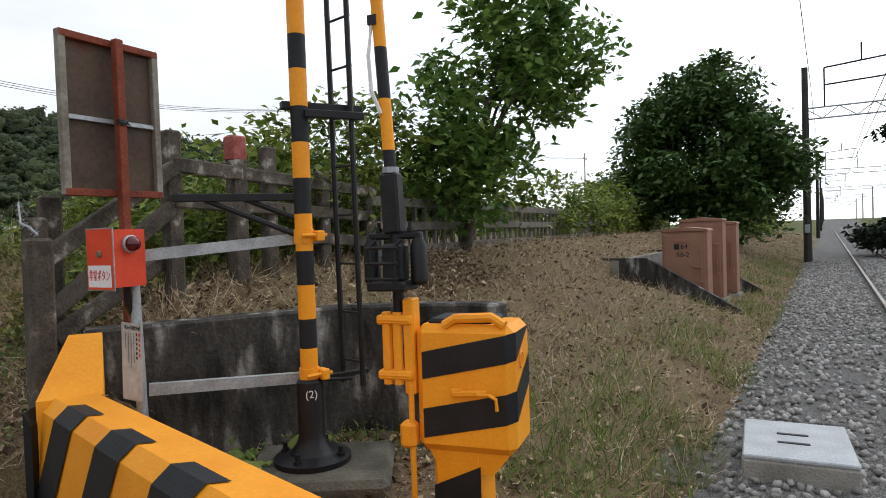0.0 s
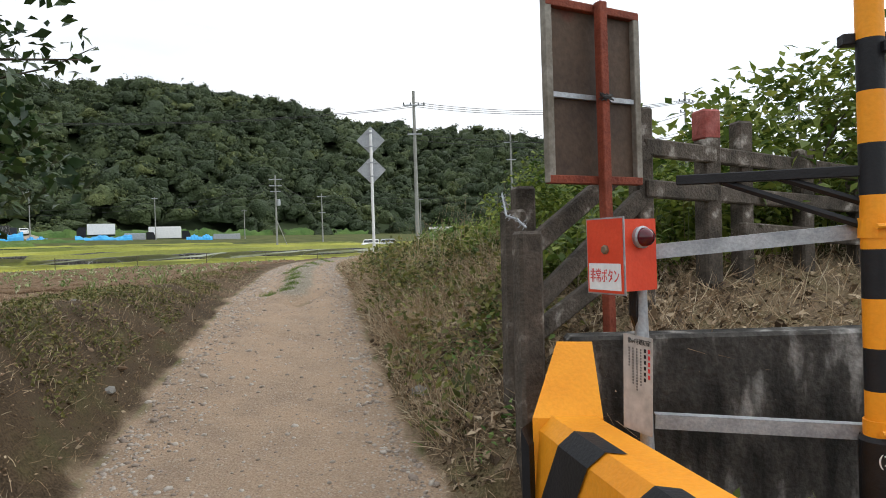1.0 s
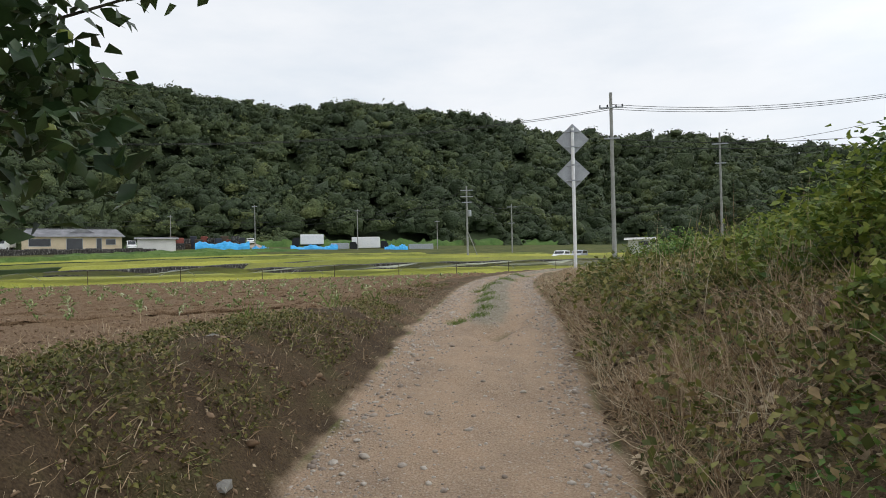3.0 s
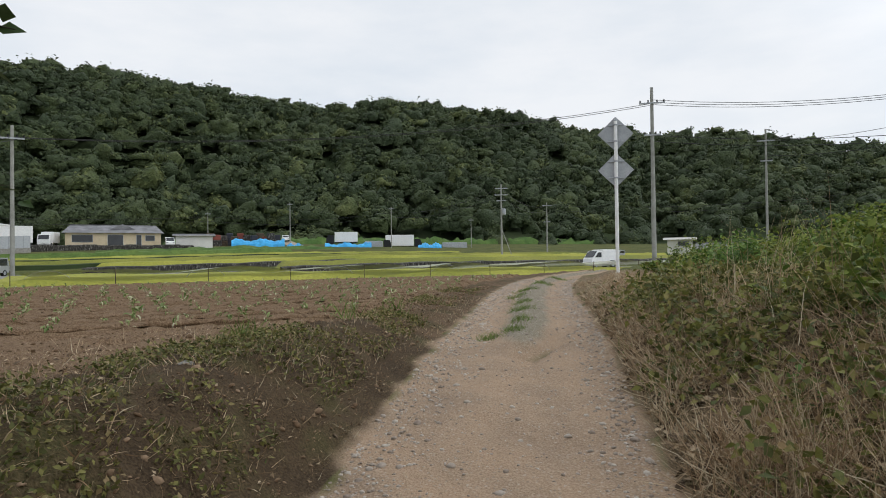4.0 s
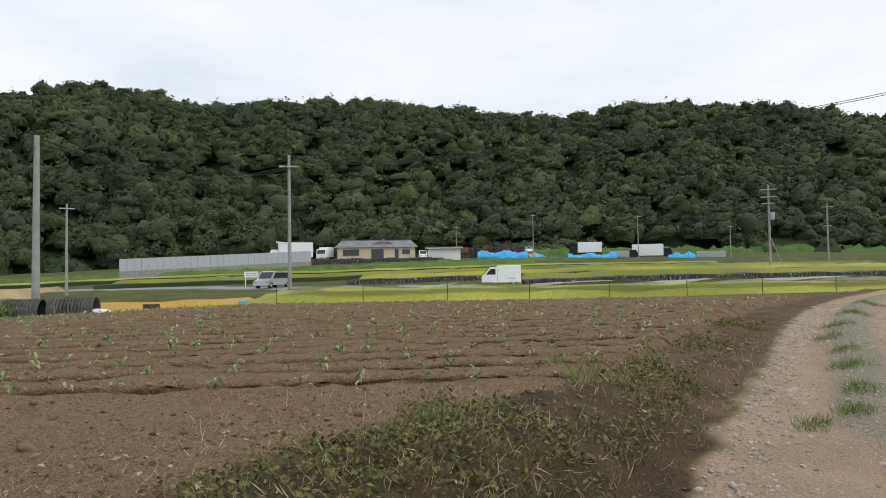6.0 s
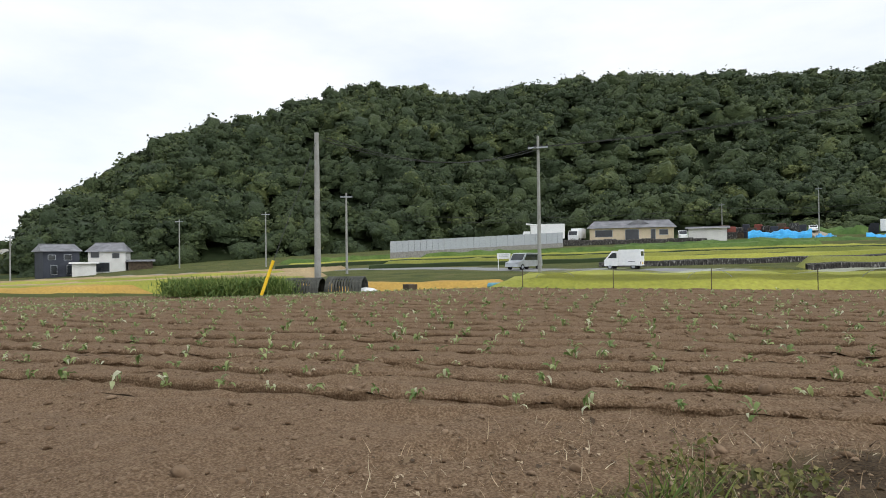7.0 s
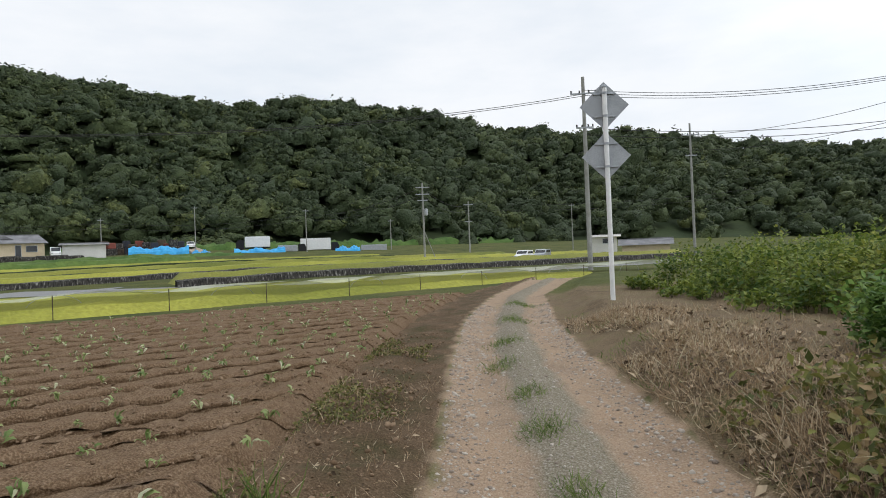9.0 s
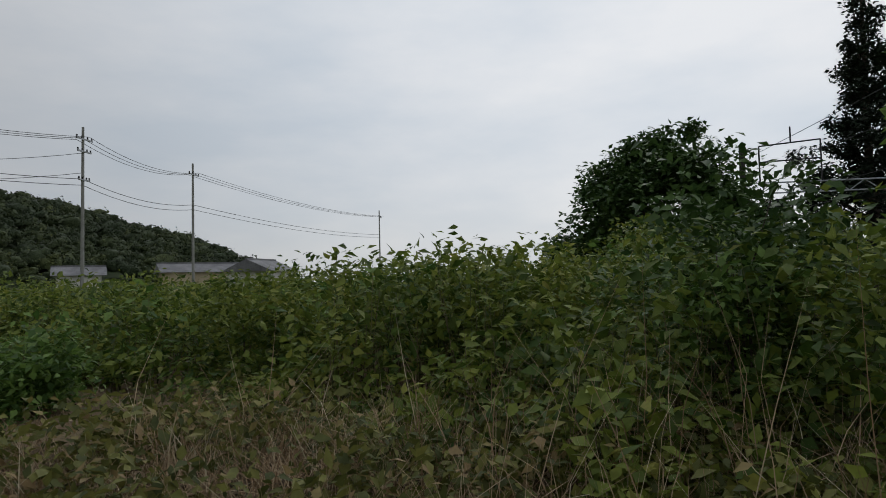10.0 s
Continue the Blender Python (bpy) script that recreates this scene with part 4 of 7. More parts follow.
def broken_fence():
    for x, y, z in ((1.84, 5.9, 1.92), (1.9, 6.48, 2.07), (2.03, 6.72, 2.24), (2.96, 6.88, 2.81), (4.07, 7.4, 2.8), (4.9, 7.78, 2.62), (5.75, 8.17, 2.5)):
        post(x, y, z)
    post(3.66, 7.2, 2.85, 0.155, "square concrete post with a faded red top", None, mat("faded_red_paint", (0.25, 0.05, 0.04), (0.38, 0.13, 0.11), 9, 0.85, 0.3))
    t = thing("fence_rails", "heavy weathered concrete fence rails with slanting braces", "fence")
    def beam(a, b, h=0.13):
        a, b = Vector(a), Vector(b)
        d = b - a
        part("rail", Mesh().box((d.length, 0.07, h), Matrix.Translation((a + b) / 2) @ d.to_track_quat("X", "Z").to_matrix().to_4x4(), bevel=0.012), POST_CONC, t)
    beam((1.95, 6.42, 1.78), (2.98, 6.82, 2.5))
    beam((1.95, 6.46, 1.38), (3.0, 6.86, 2.2))
    beam((2.0, 6.6, 1.2), (2.95, 6.95, 1.75))
    beam((2.96, 6.82, 2.52), (5.9, 8.19, 2.42))
    beam((2.96, 6.82, 2.22), (5.9, 8.19, 2.1))
    beam((4.0, 7.3, 1.9), (5.9, 8.19, 1.78))
    w = thing("barbed_wire", "curl of frayed barbed wire on the post tops", "wire")
    q = [Vector((1.86, 6.4, 2.08)), Vector((1.8, 6.3, 2.16)), Vector((1.79, 6.15, 2.02)), Vector((1.82, 6.0, 1.99)), Vector((1.85, 5.92, 1.94))]
    part("strand", Mesh().tube(q, 0.006, 6), GALV, w)
    barb = Mesh()
    for i in range(26):
        s = i / 26 * 3.99
        p = q[int(s)].lerp(q[int(s) + 1], s % 1)
        o = Vector((math.sin(i * 2.1), math.cos(i * 3.3), math.sin(i * 1.3))) * 0.022
        barb.tube([p - o, p + o], 0.002, 4)
    part("barbs", barb, GALV, w)


def picket_fence():
    t = thing("lattice_fence", "low grey concrete lattice fence along the top of the railway bank", "fence")
    me_p = Mesh().box((0.06, 0.06, 1.0), bevel=0.008).data("picket", FENCE_CONC)
    L = 36.0
    base = FENCE_0 + FENCE_D * 3.1
    ang = 25.0
    n = int(L / 0.33)
    for i in range(n):
        p = base + FENCE_D * (0.33 * i)
        z = 1.86 + 0.012 * math.sin(i * 1.7)
        ob = new("picket", me_p)
        ob.parent = t
        ob.matrix_basis = pose(p.x, p.y, z, 0, 1.2 * math.sin(i * 2.3), ang)
    for z in (2.31, 1.98, 1.64):
        for k in range(12):
            a = base + FENCE_D * (3.0 * k)
            c = a + FENCE_D * 1.5
            part("rail", Mesh().box((3.0, 0.05, 0.125), pose(c.x + 0.02, c.y - 0.05, z + 0.01 * math.sin(k * 2), 0, 0.3 * math.sin(k * 3), ang), bevel=0.008), FENCE_CONC, t)


def machine():
    m = pose(3.21, 3.87, 0.0, 0, 0, -60)
    t = thing("barrier_machine", "crossing barrier machine box with yellow and black slanting stripes", "barrier machine", m)
    # casing: rounded box, x 0..0.47 along the face, y 0..0.3 back
    w, d, z0, z1 = 0.46, 0.32, 0.84, 1.4
    body = Mesh().box((w, d, z1 - z0), pose(w / 2, d / 2, (z0 + z1) / 2), bevel=0.035)
    part("casing", body, YELLOW, t)
    def stripe(x0, x1, za, zb, zc, zd, y):
        s = Mesh().add([(x0, y, za), (x1, y, zb), (x1, y, zd), (x0, y, zc)], [(0, 1, 2, 3)])
        part("stripe", s, BLACK, t, "black painted stripe")
    stripe(0.036, 0.424, 1.16, 1.24, 1.28, 1.36, -0.004)
    stripe(0.036, 0.424, 0.9, 0.98, 1.03, 1.11, -0.004)
    for za, zb in ((1.24, 1.36), (0.98, 1.11)):
        pts = [(0.424, -0.004, za), (0.464, 0.036, za + 0.01), (0.464, 0.036, zb + 0.01), (0.424, -0.004, zb), (0.464, 0.284, za + 0.13), (0.464, 0.284, min(zb + 0.13, 1.364))]
        part("stripe", Mesh().add(pts, [(0, 1, 2, 3), (1, 4, 5, 2)]), BLACK, t)
    lid = Mesh().box((0.3, 0.24, 0.03), pose(0.2, 0.17, 1.405), bevel=0.012)
    part("lid", lid, BLACK, t, "black lid panel")
    part("handle", Mesh().tube([(0.14, 0.02, 1.395), (0.19, 0.03, 1.425), (0.36, 0.03, 1.432), (0.42, 0.02, 1.4)], 0.022, 8), YELLOW, t, smooth=True)
    latch = Mesh().box((0.16, 0.02, 0.025), pose(0.26, -0.015, 1.11, 0, -3, 0), bevel=0.005)
    latch.tube([(0.3, -0.03, 1.11), (0.36, -0.05, 1.115), (0.39, -0.05, 1.1), (0.39, -0.04, 1.05)], 0.008, 6)
    latch.box((0.05, 0.02, 0.035), pose(0.2, -0.012, 1.11), bevel=0.004)
    part("latch", latch, YELLOW, t)
    em = Mesh()
    mm = face_frame((0.466, 0.12, 1.24), (0, 1, 0))
    ring = [(0.035 * math.cos(a), 0.035 * math.sin(a), 0.002) for a in (k * math.pi / 8 for k in range(17))]
    em.tube([mm @ Vector(p) for p in ring], 0.004, 5)
    part("maker_mark", em, YELLOW, t)
    ped = Mesh().box((0.26, 0.26, 0.75), pose(0.2, 0.17, 0.5), bevel=0.02)
    part("pedestal", ped, YELLOW, t)
    part("stripe", Mesh().add([(0.064, 0.033, 0.42), (0.286, 0.033, 0.53), (0.286, 0.033, 0.78), (0.064, 0.033, 0.68)], [(0, 1, 2, 3)]), BLACK, t)
    part("skirt", Mesh().prism([(0.03, 0.86), (0.44, 0.86), (0.34, 0.74), (0.1, 0.74)], 0.26, pose(0, 0.17, 0)), YELLOW, t)
    # hinge bracket and mast beside the casing
    hb = Mesh()
    for x in (-0.16, -0.1):
        hb.tube([(x, 0.02, 1.08), (x, 0.02, 1.46)], 0.026, 10)
    hb.box((0.06, 0.1, 0.5), pose(-0.035, 0.06, 1.28), bevel=0.008)
    hb.box((0.2, 0.08, 0.05), pose(-0.11, 0.03, 1.13), bevel=0.01)
    hb.box((0.2, 0.08, 0.05), pose(-0.11, 0.03, 1.42), bevel=0.01)
    for z in (1.13, 1.42):
        hb.tube([(-0.2, 0.0, z), (-0.02, 0.0, z)], 0.014, 8)
    part("hinge_bracket", hb, YELLOW, t, "yellow hinge bracket with bolted clamps")
    part("hinge_rod", Mesh().tube([(-0.03, 0.01, 1.08), (-0.03, 0.01, 0.3)], 0.016, 8), YELLOW, t)
    part("rod_clamp", Mesh().box((0.09, 0.08, 0.14), pose(-0.05, 0.02, 0.82), bevel=0.02), YELLOW, t)
    grown = Matrix.Translation((0, 0, 1.41)) @ Matrix.Diagonal((1.14, 1.1, 1.17, 1)) @ Matrix.Translation((0, 0, -1.41))
    for ob in [q for q in t.children if q.name.split(".")[0] in ("casing", "stripe", "lid", "handle", "latch", "maker_mark", "skirt")]:
        ob.data.transform(grown)
    mast = Mesh().tube([(-0.1, 0.05, 1.46), (-0.105, 0.05, 1.9)], 0.03, 12)
    mast.box((0.1, 0.09, 0.32), pose(-0.115, 0.05, 2.03, 0, -2, 0), bevel=0.012)
    part("arm_socket", mast, BLACK_STEEL, t, "black barrier arm socket")
    part("socket_band", Mesh().tube([(-0.12, 0.05, 2.19), (-0.12, 0.05, 2.22)], 0.045, 12), GALV, t)
    part("lower_plate", Mesh().box((0.22, 0.2, 0.05), pose(-0.12, 0.03, 1.6), bevel=0.01), BLACK_STEEL, t)
    part("yoke", Mesh().box((0.3, 0.06, 0.04), pose(-0.11, 0.06, 1.86), bevel=0.01), BLACK_STEEL, t)
    for x in (-0.25, 0.02):
        part("spring_case", Mesh().lathe([(0.03, 0), (0.045, 0.02), (0.045, 0.2), (0.03, 0.24), (0.02, 0.28)], (x, 0.06, 1.6), 14), BLACK_STEEL, t, "black spring case of the barrier arm", smooth=True)
    for x in (-0.2, -0.06):
        part("cage_bar", Mesh().tube([(x, -0.08, 1.62), (x, -0.08, 1.8), (x + 0.04, -0.07, 1.84)], 0.009, 6), BLACK_STEEL, t)
    for z in (1.64, 1.72, 1.8):
        part("cage_rung", Mesh().tube([(-0.22, -0.08, z), (-0.04, -0.08, z)], 0.009, 6), BLACK_STEEL, t)
    part("pivot_block", Mesh().box((0.12, 0.1, 0.2), pose(-0.1, 0.03, 1.72), bevel=0.015), BLACK_STEEL, t)
    for x in (-0.2, -0.02):
        part("bolt", Mesh().lathe([(0.02, 0), (0.02, 0.02), (0.01, 0.02), (0.01, 0.05)], (x, 0.05, 1.88), 6), BLACK_STEEL, t)
    arm = part("arm", Mesh().tube([(-0.118, 0.05, 2.2), (-0.122, 0.05, 2.24)], 0.03, 12), BLACK_STEEL, t, "raised barrier arm in yellow and black bands")
    z, r, k = 2.22, 0.03, 0
    while z < 5.2:
        h = 0.09 if k == 0 else 0.27
        x = -0.12 - (z - 2.2) * 0.05
        part("band", Mesh().tube([(x, 0.05, z), (x - h * 0.05, 0.05, z + h)], 0.033, 14), BLACK if k % 2 == 0 else YELLOW, arm, smooth=True)
        z += h
        k += 1
    part("strap", Mesh().tube([(-0.19, 0.03, 2.98), (-0.2, 0.0, 2.8), (-0.19, 0.0, 2.62), (-0.15, 0.02, 2.5)], 0.012, 6), WHITE, arm, "pale hanging strap")
    part("strap_clip", Mesh().box((0.05, 0.06, 0.05), pose(-0.18, 0.04, 2.99)), BLACK_STEEL, arm)


def along(a, q, z=0.0):
    """A place a metres along the railway and q metres north of the near rail."""
    return Vector((RAIL_A[0] + a * RX - q * RY, RAIL_A[1] + a * RY + q * RX, z))


RAIL_DEG = math.degrees(math.atan2(RY, RX))


def cabinets():
    base = None
    for k, (a, q, w, d, h, zb) in enumerate(((-0.25, 3.46, 0.9, 0.6, 1.6, 0.12), (1.15, 3.36, 0.92, 0.55, 1.72, 0.2), (2.3, 3.2, 0.9, 0.55, 1.64, 0.2))):
        p = along(a, q)
        t = thing("equipment_cabinet", "brown steel railway equipment cabinet on a concrete pad", "cabinet", pose(p.x, p.y, 0, 0, 0, RAIL_DEG), "trackside cabinets")
        part("pad", Mesh().box((d + 0.15, w + 0.12, zb), pose(d / 2, 0, zb / 2 - 0.02), bevel=0.02), CONCRETE, t)
        part("body", Mesh().box((d, w, h), pose(d / 2, 0, zb + h / 2), bevel=0.012), BROWN, t)
        part("roof", Mesh().prism([(-w / 2 - 0.03, 0), (w / 2 + 0.03, 0), (w / 2, 0.04), (0, 0.09), (-w / 2, 0.04)], d + 0.06, pose(d / 2, 0, zb + h, 0, 0, 90)), BROWN, t)
        door = part("door", Mesh().box((0.02, w - 0.1, h - 0.14), pose(-0.012, 0, zb + h / 2), bevel=0.006), BROWN, t)
        part("louvre", Mesh().box((0.02, 0.3, 0.06), pose(-0.03, 0.05, zb + h - 0.2), bevel=0.004), BROWN, door)
        part("louvre", Mesh().box((0.02, 0.3, 0.06), pose(-0.03, 0.05, zb + 0.2), bevel=0.004), BROWN, door)
        bar = Mesh().tube([(-0.045, -w / 2 + 0.12, zb + 0.55), (-0.045, -w / 2 + 0.12, zb + 1.2)], 0.012, 8)
        bar.box((0.03, 0.14, 0.025), pose(-0.045, -w / 2 + 0.2, zb + 0.86), bevel=0.004)
        for z in (0.55, 1.2):
            bar.box((0.04, 0.09, 0.03), pose(-0.035, -w / 2 + 0.12, zb + z), bevel=0.004)
        part("lock_bar", bar, BROWN, door)
        if k == 0:
            ff = face_frame((-0.028, 0.05, zb + h - 0.38), (0, -1, 0))
            letters("lettering", "64", 0.15, ff @ pose(0.05, 0.06, 0), BLACK, door)
            part("writing", Mesh().box((0.1, 0.11, 0.002), ff @ pose(-0.1, 0.06, 0)), BLACK, door)
            letters("lettering", "RB-2", 0.13, ff @ pose(0.02, -0.11, 0), BLACK, door)
    t = thing("wing_wall", "dark sloping concrete wing wall beside the cabinets", "retaining wall")
    for a0, q0 in ((-0.75, 3.2), (3.6, 3.2)):
        p = along(a0, q0)
        part("wing", Mesh().prism([(-0.9, 0), (2.1, 0), (2.1, 1.15), (0.9, 1.15), (-0.9, 0.1)], 0.16, pose(p.x, p.y, 0.05, 0, 0, RAIL_DEG + 90)), DARK_CONC, t)
    p = along(1.4, 4.75)
    part("back_wall", Mesh().box((4.6, 0.16, 1.1), pose(p.x, p.y, 0.6, 0, 0, RAIL_DEG)), CONCRETE, t)
    # lidded trough by the ballast
    t = thing("cable_box", "pale grey lidded cable box set in the ground by the ballast", "cable box", pose(5.95, 3.1, 0.08, 0, 0, -66))
    part("box", Mesh().box((0.68, 0.87, 0.36), pose(0, 0, 0.04), bevel=0.015), CONCRETE, t)
    part("lid", Mesh().box((0.67, 0.86, 0.03), pose(0, 0, 0.235), bevel=0.008), ALU, t, "pale grey steel lid")
    for x in (-0.1, 0.1):
        part("slot", Mesh().box((0.2, 0.03, 0.006), pose(-0.02, x, 0.253)), BLACK, t)
    t = thing("trough_cover", "flat mossy concrete trough cover slab", "cover slab", pose(5.62, 3.72, 0, 0, 0, RAIL_DEG))
    part("slab", Mesh().box((0.8, 0.5, 0.12), pose(0, 0, 0.02), bevel=0.015), MOSSY, t)
    p = Vector((6.3, 2.98, 0))
    t = thing("marker_pipe", "white and red marker pipe lying by the ballast", "pipe", pose(p.x, p.y, 0.12, 0, 0, -56))
    part("white_end", Mesh().tube([(0, 0, 0), (0.25, 0, 0)], 0.03, 10), WHITE, t)
    part("red_end", Mesh().tube([(0.25, 0, 0), (0.8, 0, 0)], 0.03, 10), RED, t)


def railway():
    t = tagged(new("railway_track"), "single railway line with rust-sided rails on grey ballast", "railway track", kind="structure")
    for q in (0.0, -1.13, -4.0, -5.13):
        pr = [(-0.06, 0), (0.06, 0), (0.06, 0.015), (0.012, 0.03), (0.012, 0.11), (-0.012, 0.11), (-0.012, 0.03), (-0.06, 0.015)]
        c = along(150, q - 0.0)
        part("rail", Mesh().prism(pr, 420, pose(c.x, c.y, 0.1, 0, 0, RAIL_DEG - 90)), RAIL, t)
        part("rail_head", Mesh().prism([(-0.033, 0.11), (0.033, 0.11), (0.033, 0.145), (0.025, 0.15), (-0.025, 0.15), (-0.033, 0.145)], 420, pose(c.x, c.y, 0.1, 0, 0, RAIL_DEG - 90)), RAIL_TOP, t)
    me = Mesh().box((0.22, 2.0, 0.14), bevel=0.02).data("sleeper", CONCRETE)
    for k in range(110):
        for q in (-0.56, -4.56):
            c = along(-14 + 0.62 * k, q, 0.05)
            ob = new("sleeper", me)
            ob.parent = t
            ob.matrix_basis = pose(c.x, c.y, c.z, 0, 0, RAIL_DEG)
    # broken stone
    bm = bmesh.new()
    bmesh.ops.create_icosphere(bm, subdivisions=1, radius=1.0)
    v = np.array([x.co for x in bm.verts])
    f = np.array([[x.index for x in fc.verts] for fc in bm.faces])
    bm.free()
    v = v * (1 + rng.normal(0, 0.16, len(v)))[:, None]
    n = 15000
    a = -15 + 32 * rng.uniform(0, 1, n) ** 1.3
    q = rng.uniform(-2.2, 1.75, n)
    keep = (np.abs(q) > 0.12) & (np.abs(q + 1.13) > 0.12)
    a, q = a[keep], q[keep]
    x, y = RAIL_A[0] + a * RX - q * RY, RAIL_A[1] + a * RY + q * RX
    s = np.stack([rng.uniform(0.022, 0.05, len(x)), rng.uniform(0.02, 0.04, len(x)), rng.uniform(0.014, 0.03, len(x))], -1)
    me = scatter("ballast", v, f, np.stack([x, y, height(x, y) + rng.uniform(-0.01, 0.025, len(x))], -1), s, turns(len(x), 0.5), STONE)
    tagged(new("ballast", me), "loose broken grey stones of the railway ballast", "ballast", kind="stuff")


def catenary(a, q, far, big=False):
    p = along(a, q, 0.0)
    t = thing("catenary_mast", "dark steel railway mast carrying the overhead wires", "catenary mast", pose(p.x, p.y, 0, 0, 0, RAIL_DEG), "overhead line masts")
    part("mast", Mesh().tube([(0, 0, 0), (0, 0, 8.2)], [0.17, 0.12], 10), BLACK_STEEL if not big else mat("dark_mast", (0.035, 0.032, 0.03), (0.06, 0.055, 0.05), 2, 0.8, 0.2), t)
    other = -q - 9.3
    part("mast", Mesh().tube([(0, other - q + 4, 0), (0, other - q + 4, 8.0)], [0.15, 0.12], 10), POLE, t)
    tr = Mesh()
    L = -(other - q + 4)
    for z in (6.05, 6.5):
        tr.tube([(0, 0, z), (0, -L, z)], 0.035, 6)
    for k in range(14):
        y0 = -L * k / 14
        y1 = -L * (k + 1) / 14
        tr.tube([(0, y0, 6.05 if k % 2 else 6.5), (0, y1, 6.5 if k % 2 else 6.05)], 0.02, 5)
    part("truss_beam", tr, GALV, t, "grey lattice beam")
    fr = Mesh()
    for (y0, z0), (y1, z1) in (((-0.7, 6.5), (-0.7, 8.1)), ((-3.2, 6.5), (-3.2, 8.3)), ((-0.7, 8.1), (-3.2, 8.3)), ((-2, 8.2), (-2, 8.9)), ((-0.7, 7.4), (-3.2, 7.5))):
        fr.tube([(0, y0, z0), (0, y1, z1)], 0.035, 6)
    part("feeder_frame", fr, BLACK_STEEL, t)
    if far < 1:
        part("junction_box", Mesh().box((0.3, 0.2, 0.35), pose(-0.25, 0, 1.5), bevel=0.02), GALV, t)
        arm = Mesh().tube([(0, 0, 4.1), (-0.1, 1.0, 4.1)], 0.03, 6)
        arm.box((0.2, 0.2, 0.3), pose(-0.1, 0.9, 4.3))
        part("side_arm", arm, BLACK_STEEL, t)


def wires_between(name, label, pts, sag, r, offs):
    t = thing(name, label, "wire")
    for o in offs:
        for a, b in zip(pts, pts[1:]):
            a, b = Vector(a) + Vector(o), Vector(b) + Vector(o)
            n = 14
            line = [a.lerp(b, i / n) - Vector((0, 0, sag * 4 * (i / n) * (1 - i / n))) for i in range(n + 1)]
            part("strand", Mesh().tube(line, r, 5, caps=False), WIRE, t)


barrier()
wall_run("retaining_wall", [(2.1, 6.02), (3.98, 5.74), (4.62, 5.05), (4.72, 4.75)], 0.1, 1.31, 0.2, DARK_CONC, "low black-stained concrete retaining wall")
crossing_pole()
ladder()
button_stand()
notice_board()
broken_fence()
picket_fence()
machine()
cabinets()
railway()
for i, a in enumerate((16.7, 56, 96, 136, 176, 216)):
    catenary(a, 1.6, i, i == 0)
for q, z in ((-0.55, 5.3), (-0.55, 6.0), (-2.0, 8.0), (-4.5, 5.3), (-4.5, 6.0), (1.4, 7.6)):
    wires_between("overhead_wire", "thin black overhead railway wire", [along(a, q, z) for a in (-24, 16.7, 56, 96, 136, 176, 216)], 0.25 if z != 5.3 else 0.02, 0.012, [(0, 0, 0)])


# ---- trees and weeds ----
def leaf_cloud(name, blobs, n, size, material, parent, clump=0.22, clumps=60, droop=0.5, hang=0.0):
    """Leaves in uneven clumps through a set of ellipsoids (centre, radii)."""
    vol = np.array([b[3] * b[4] * b[5] for b in blobs])
    pick = rng.choice(len(blobs), clumps, p=vol / vol.sum())
    d = rng.normal(size=(clumps, 3))
    d /= np.linalg.norm(d, axis=1)[:, None]
    rad = rng.uniform(0.35, 1.0, clumps)[:, None] ** 0.5
    b = np.array(blobs)[pick]
    centres = b[:, :3] + d * rad * b[:, 3:]
    which = rng.integers(0, clumps, n)
    spread = clump * rng.uniform(0.6, 1.5, clumps)[which][:, None]
    p = centres[which] + rng.normal(size=(n, 3)).clip(-1.5, 1.5) * spread * (1, 1, 0.75)
    s = rng.uniform(0.6, 1.25, n) * size
    rot = turns(n, droop)
    me = scatter(name, LEAF_V, LEAF_F, p, s, rot, material)
    ob = new(name, me)
    ob.parent = parent
    return ob, centres


def tree(name, label, base, blobs, n, size, material, trunk_r, clumps=70, clump=0.3, limbs=9, category="tree"):
    t = thing(name, label, category)
    crown, centres = leaf_cloud("crown", blobs, n, size, material, t, clump, clumps)
    top = Vector(blobs[0][:3])
    base = Vector(base)
    wood = Mesh().tube([base - Vector((0, 0, 0.2)), base.lerp(top, 0.35) + Vector((0.1, 0.05, 0)), top], [trunk_r, trunk_r * 0.75, trunk_r * 0.3], 9)
    part("trunk", wood, BARK, t)
    fork = base.lerp(top, 0.3)
    for i in range(limbs):
        c = Vector(centres[i * len(centres) // limbs])
        midp = fork.lerp(c, 0.5) + Vector((0, 0, 0.12 * (c - fork).length))
        part("limb", Mesh().tube([fork, midp, c], [trunk_r * 0.4, trunk_r * 0.25, trunk_r * 0.08], 6), BARK, t)
    return t


tree("mulberry_tree", "leafy green mulberry tree overhanging the railway fence", (8.4, 9.3, 1.6),
     [(8.4, 8.6, 4.0, 1.1, 0.75, 1.4), (9.7, 8.6, 4.6, 1.2, 0.7, 0.8), (8.9, 8.45, 5.6, 0.9, 0.65, 1.0), (10.6, 8.5, 4.9, 0.9, 0.5, 0.45), (7.9, 8.8, 2.8, 1.0, 0.8, 0.7)],
     8600, 0.19, LEAF, 0.11, 95, 0.23, 12)
tree("fence_shrub", "pale green shrub growing through the broken fence", (5.4, 8.7, 1.6),
     [(5.5, 8.6, 2.7, 1.0, 0.6, 0.9), (4.5, 8.2, 2.4, 0.8, 0.5, 0.7), (3.7, 8.0, 2.3, 0.7, 0.5, 0.6), (6.4, 8.9, 3.0, 0.9, 0.5, 0.9)],
     4200, 0.14, WEED, 0.04, 80, 0.2, 8, "shrub")
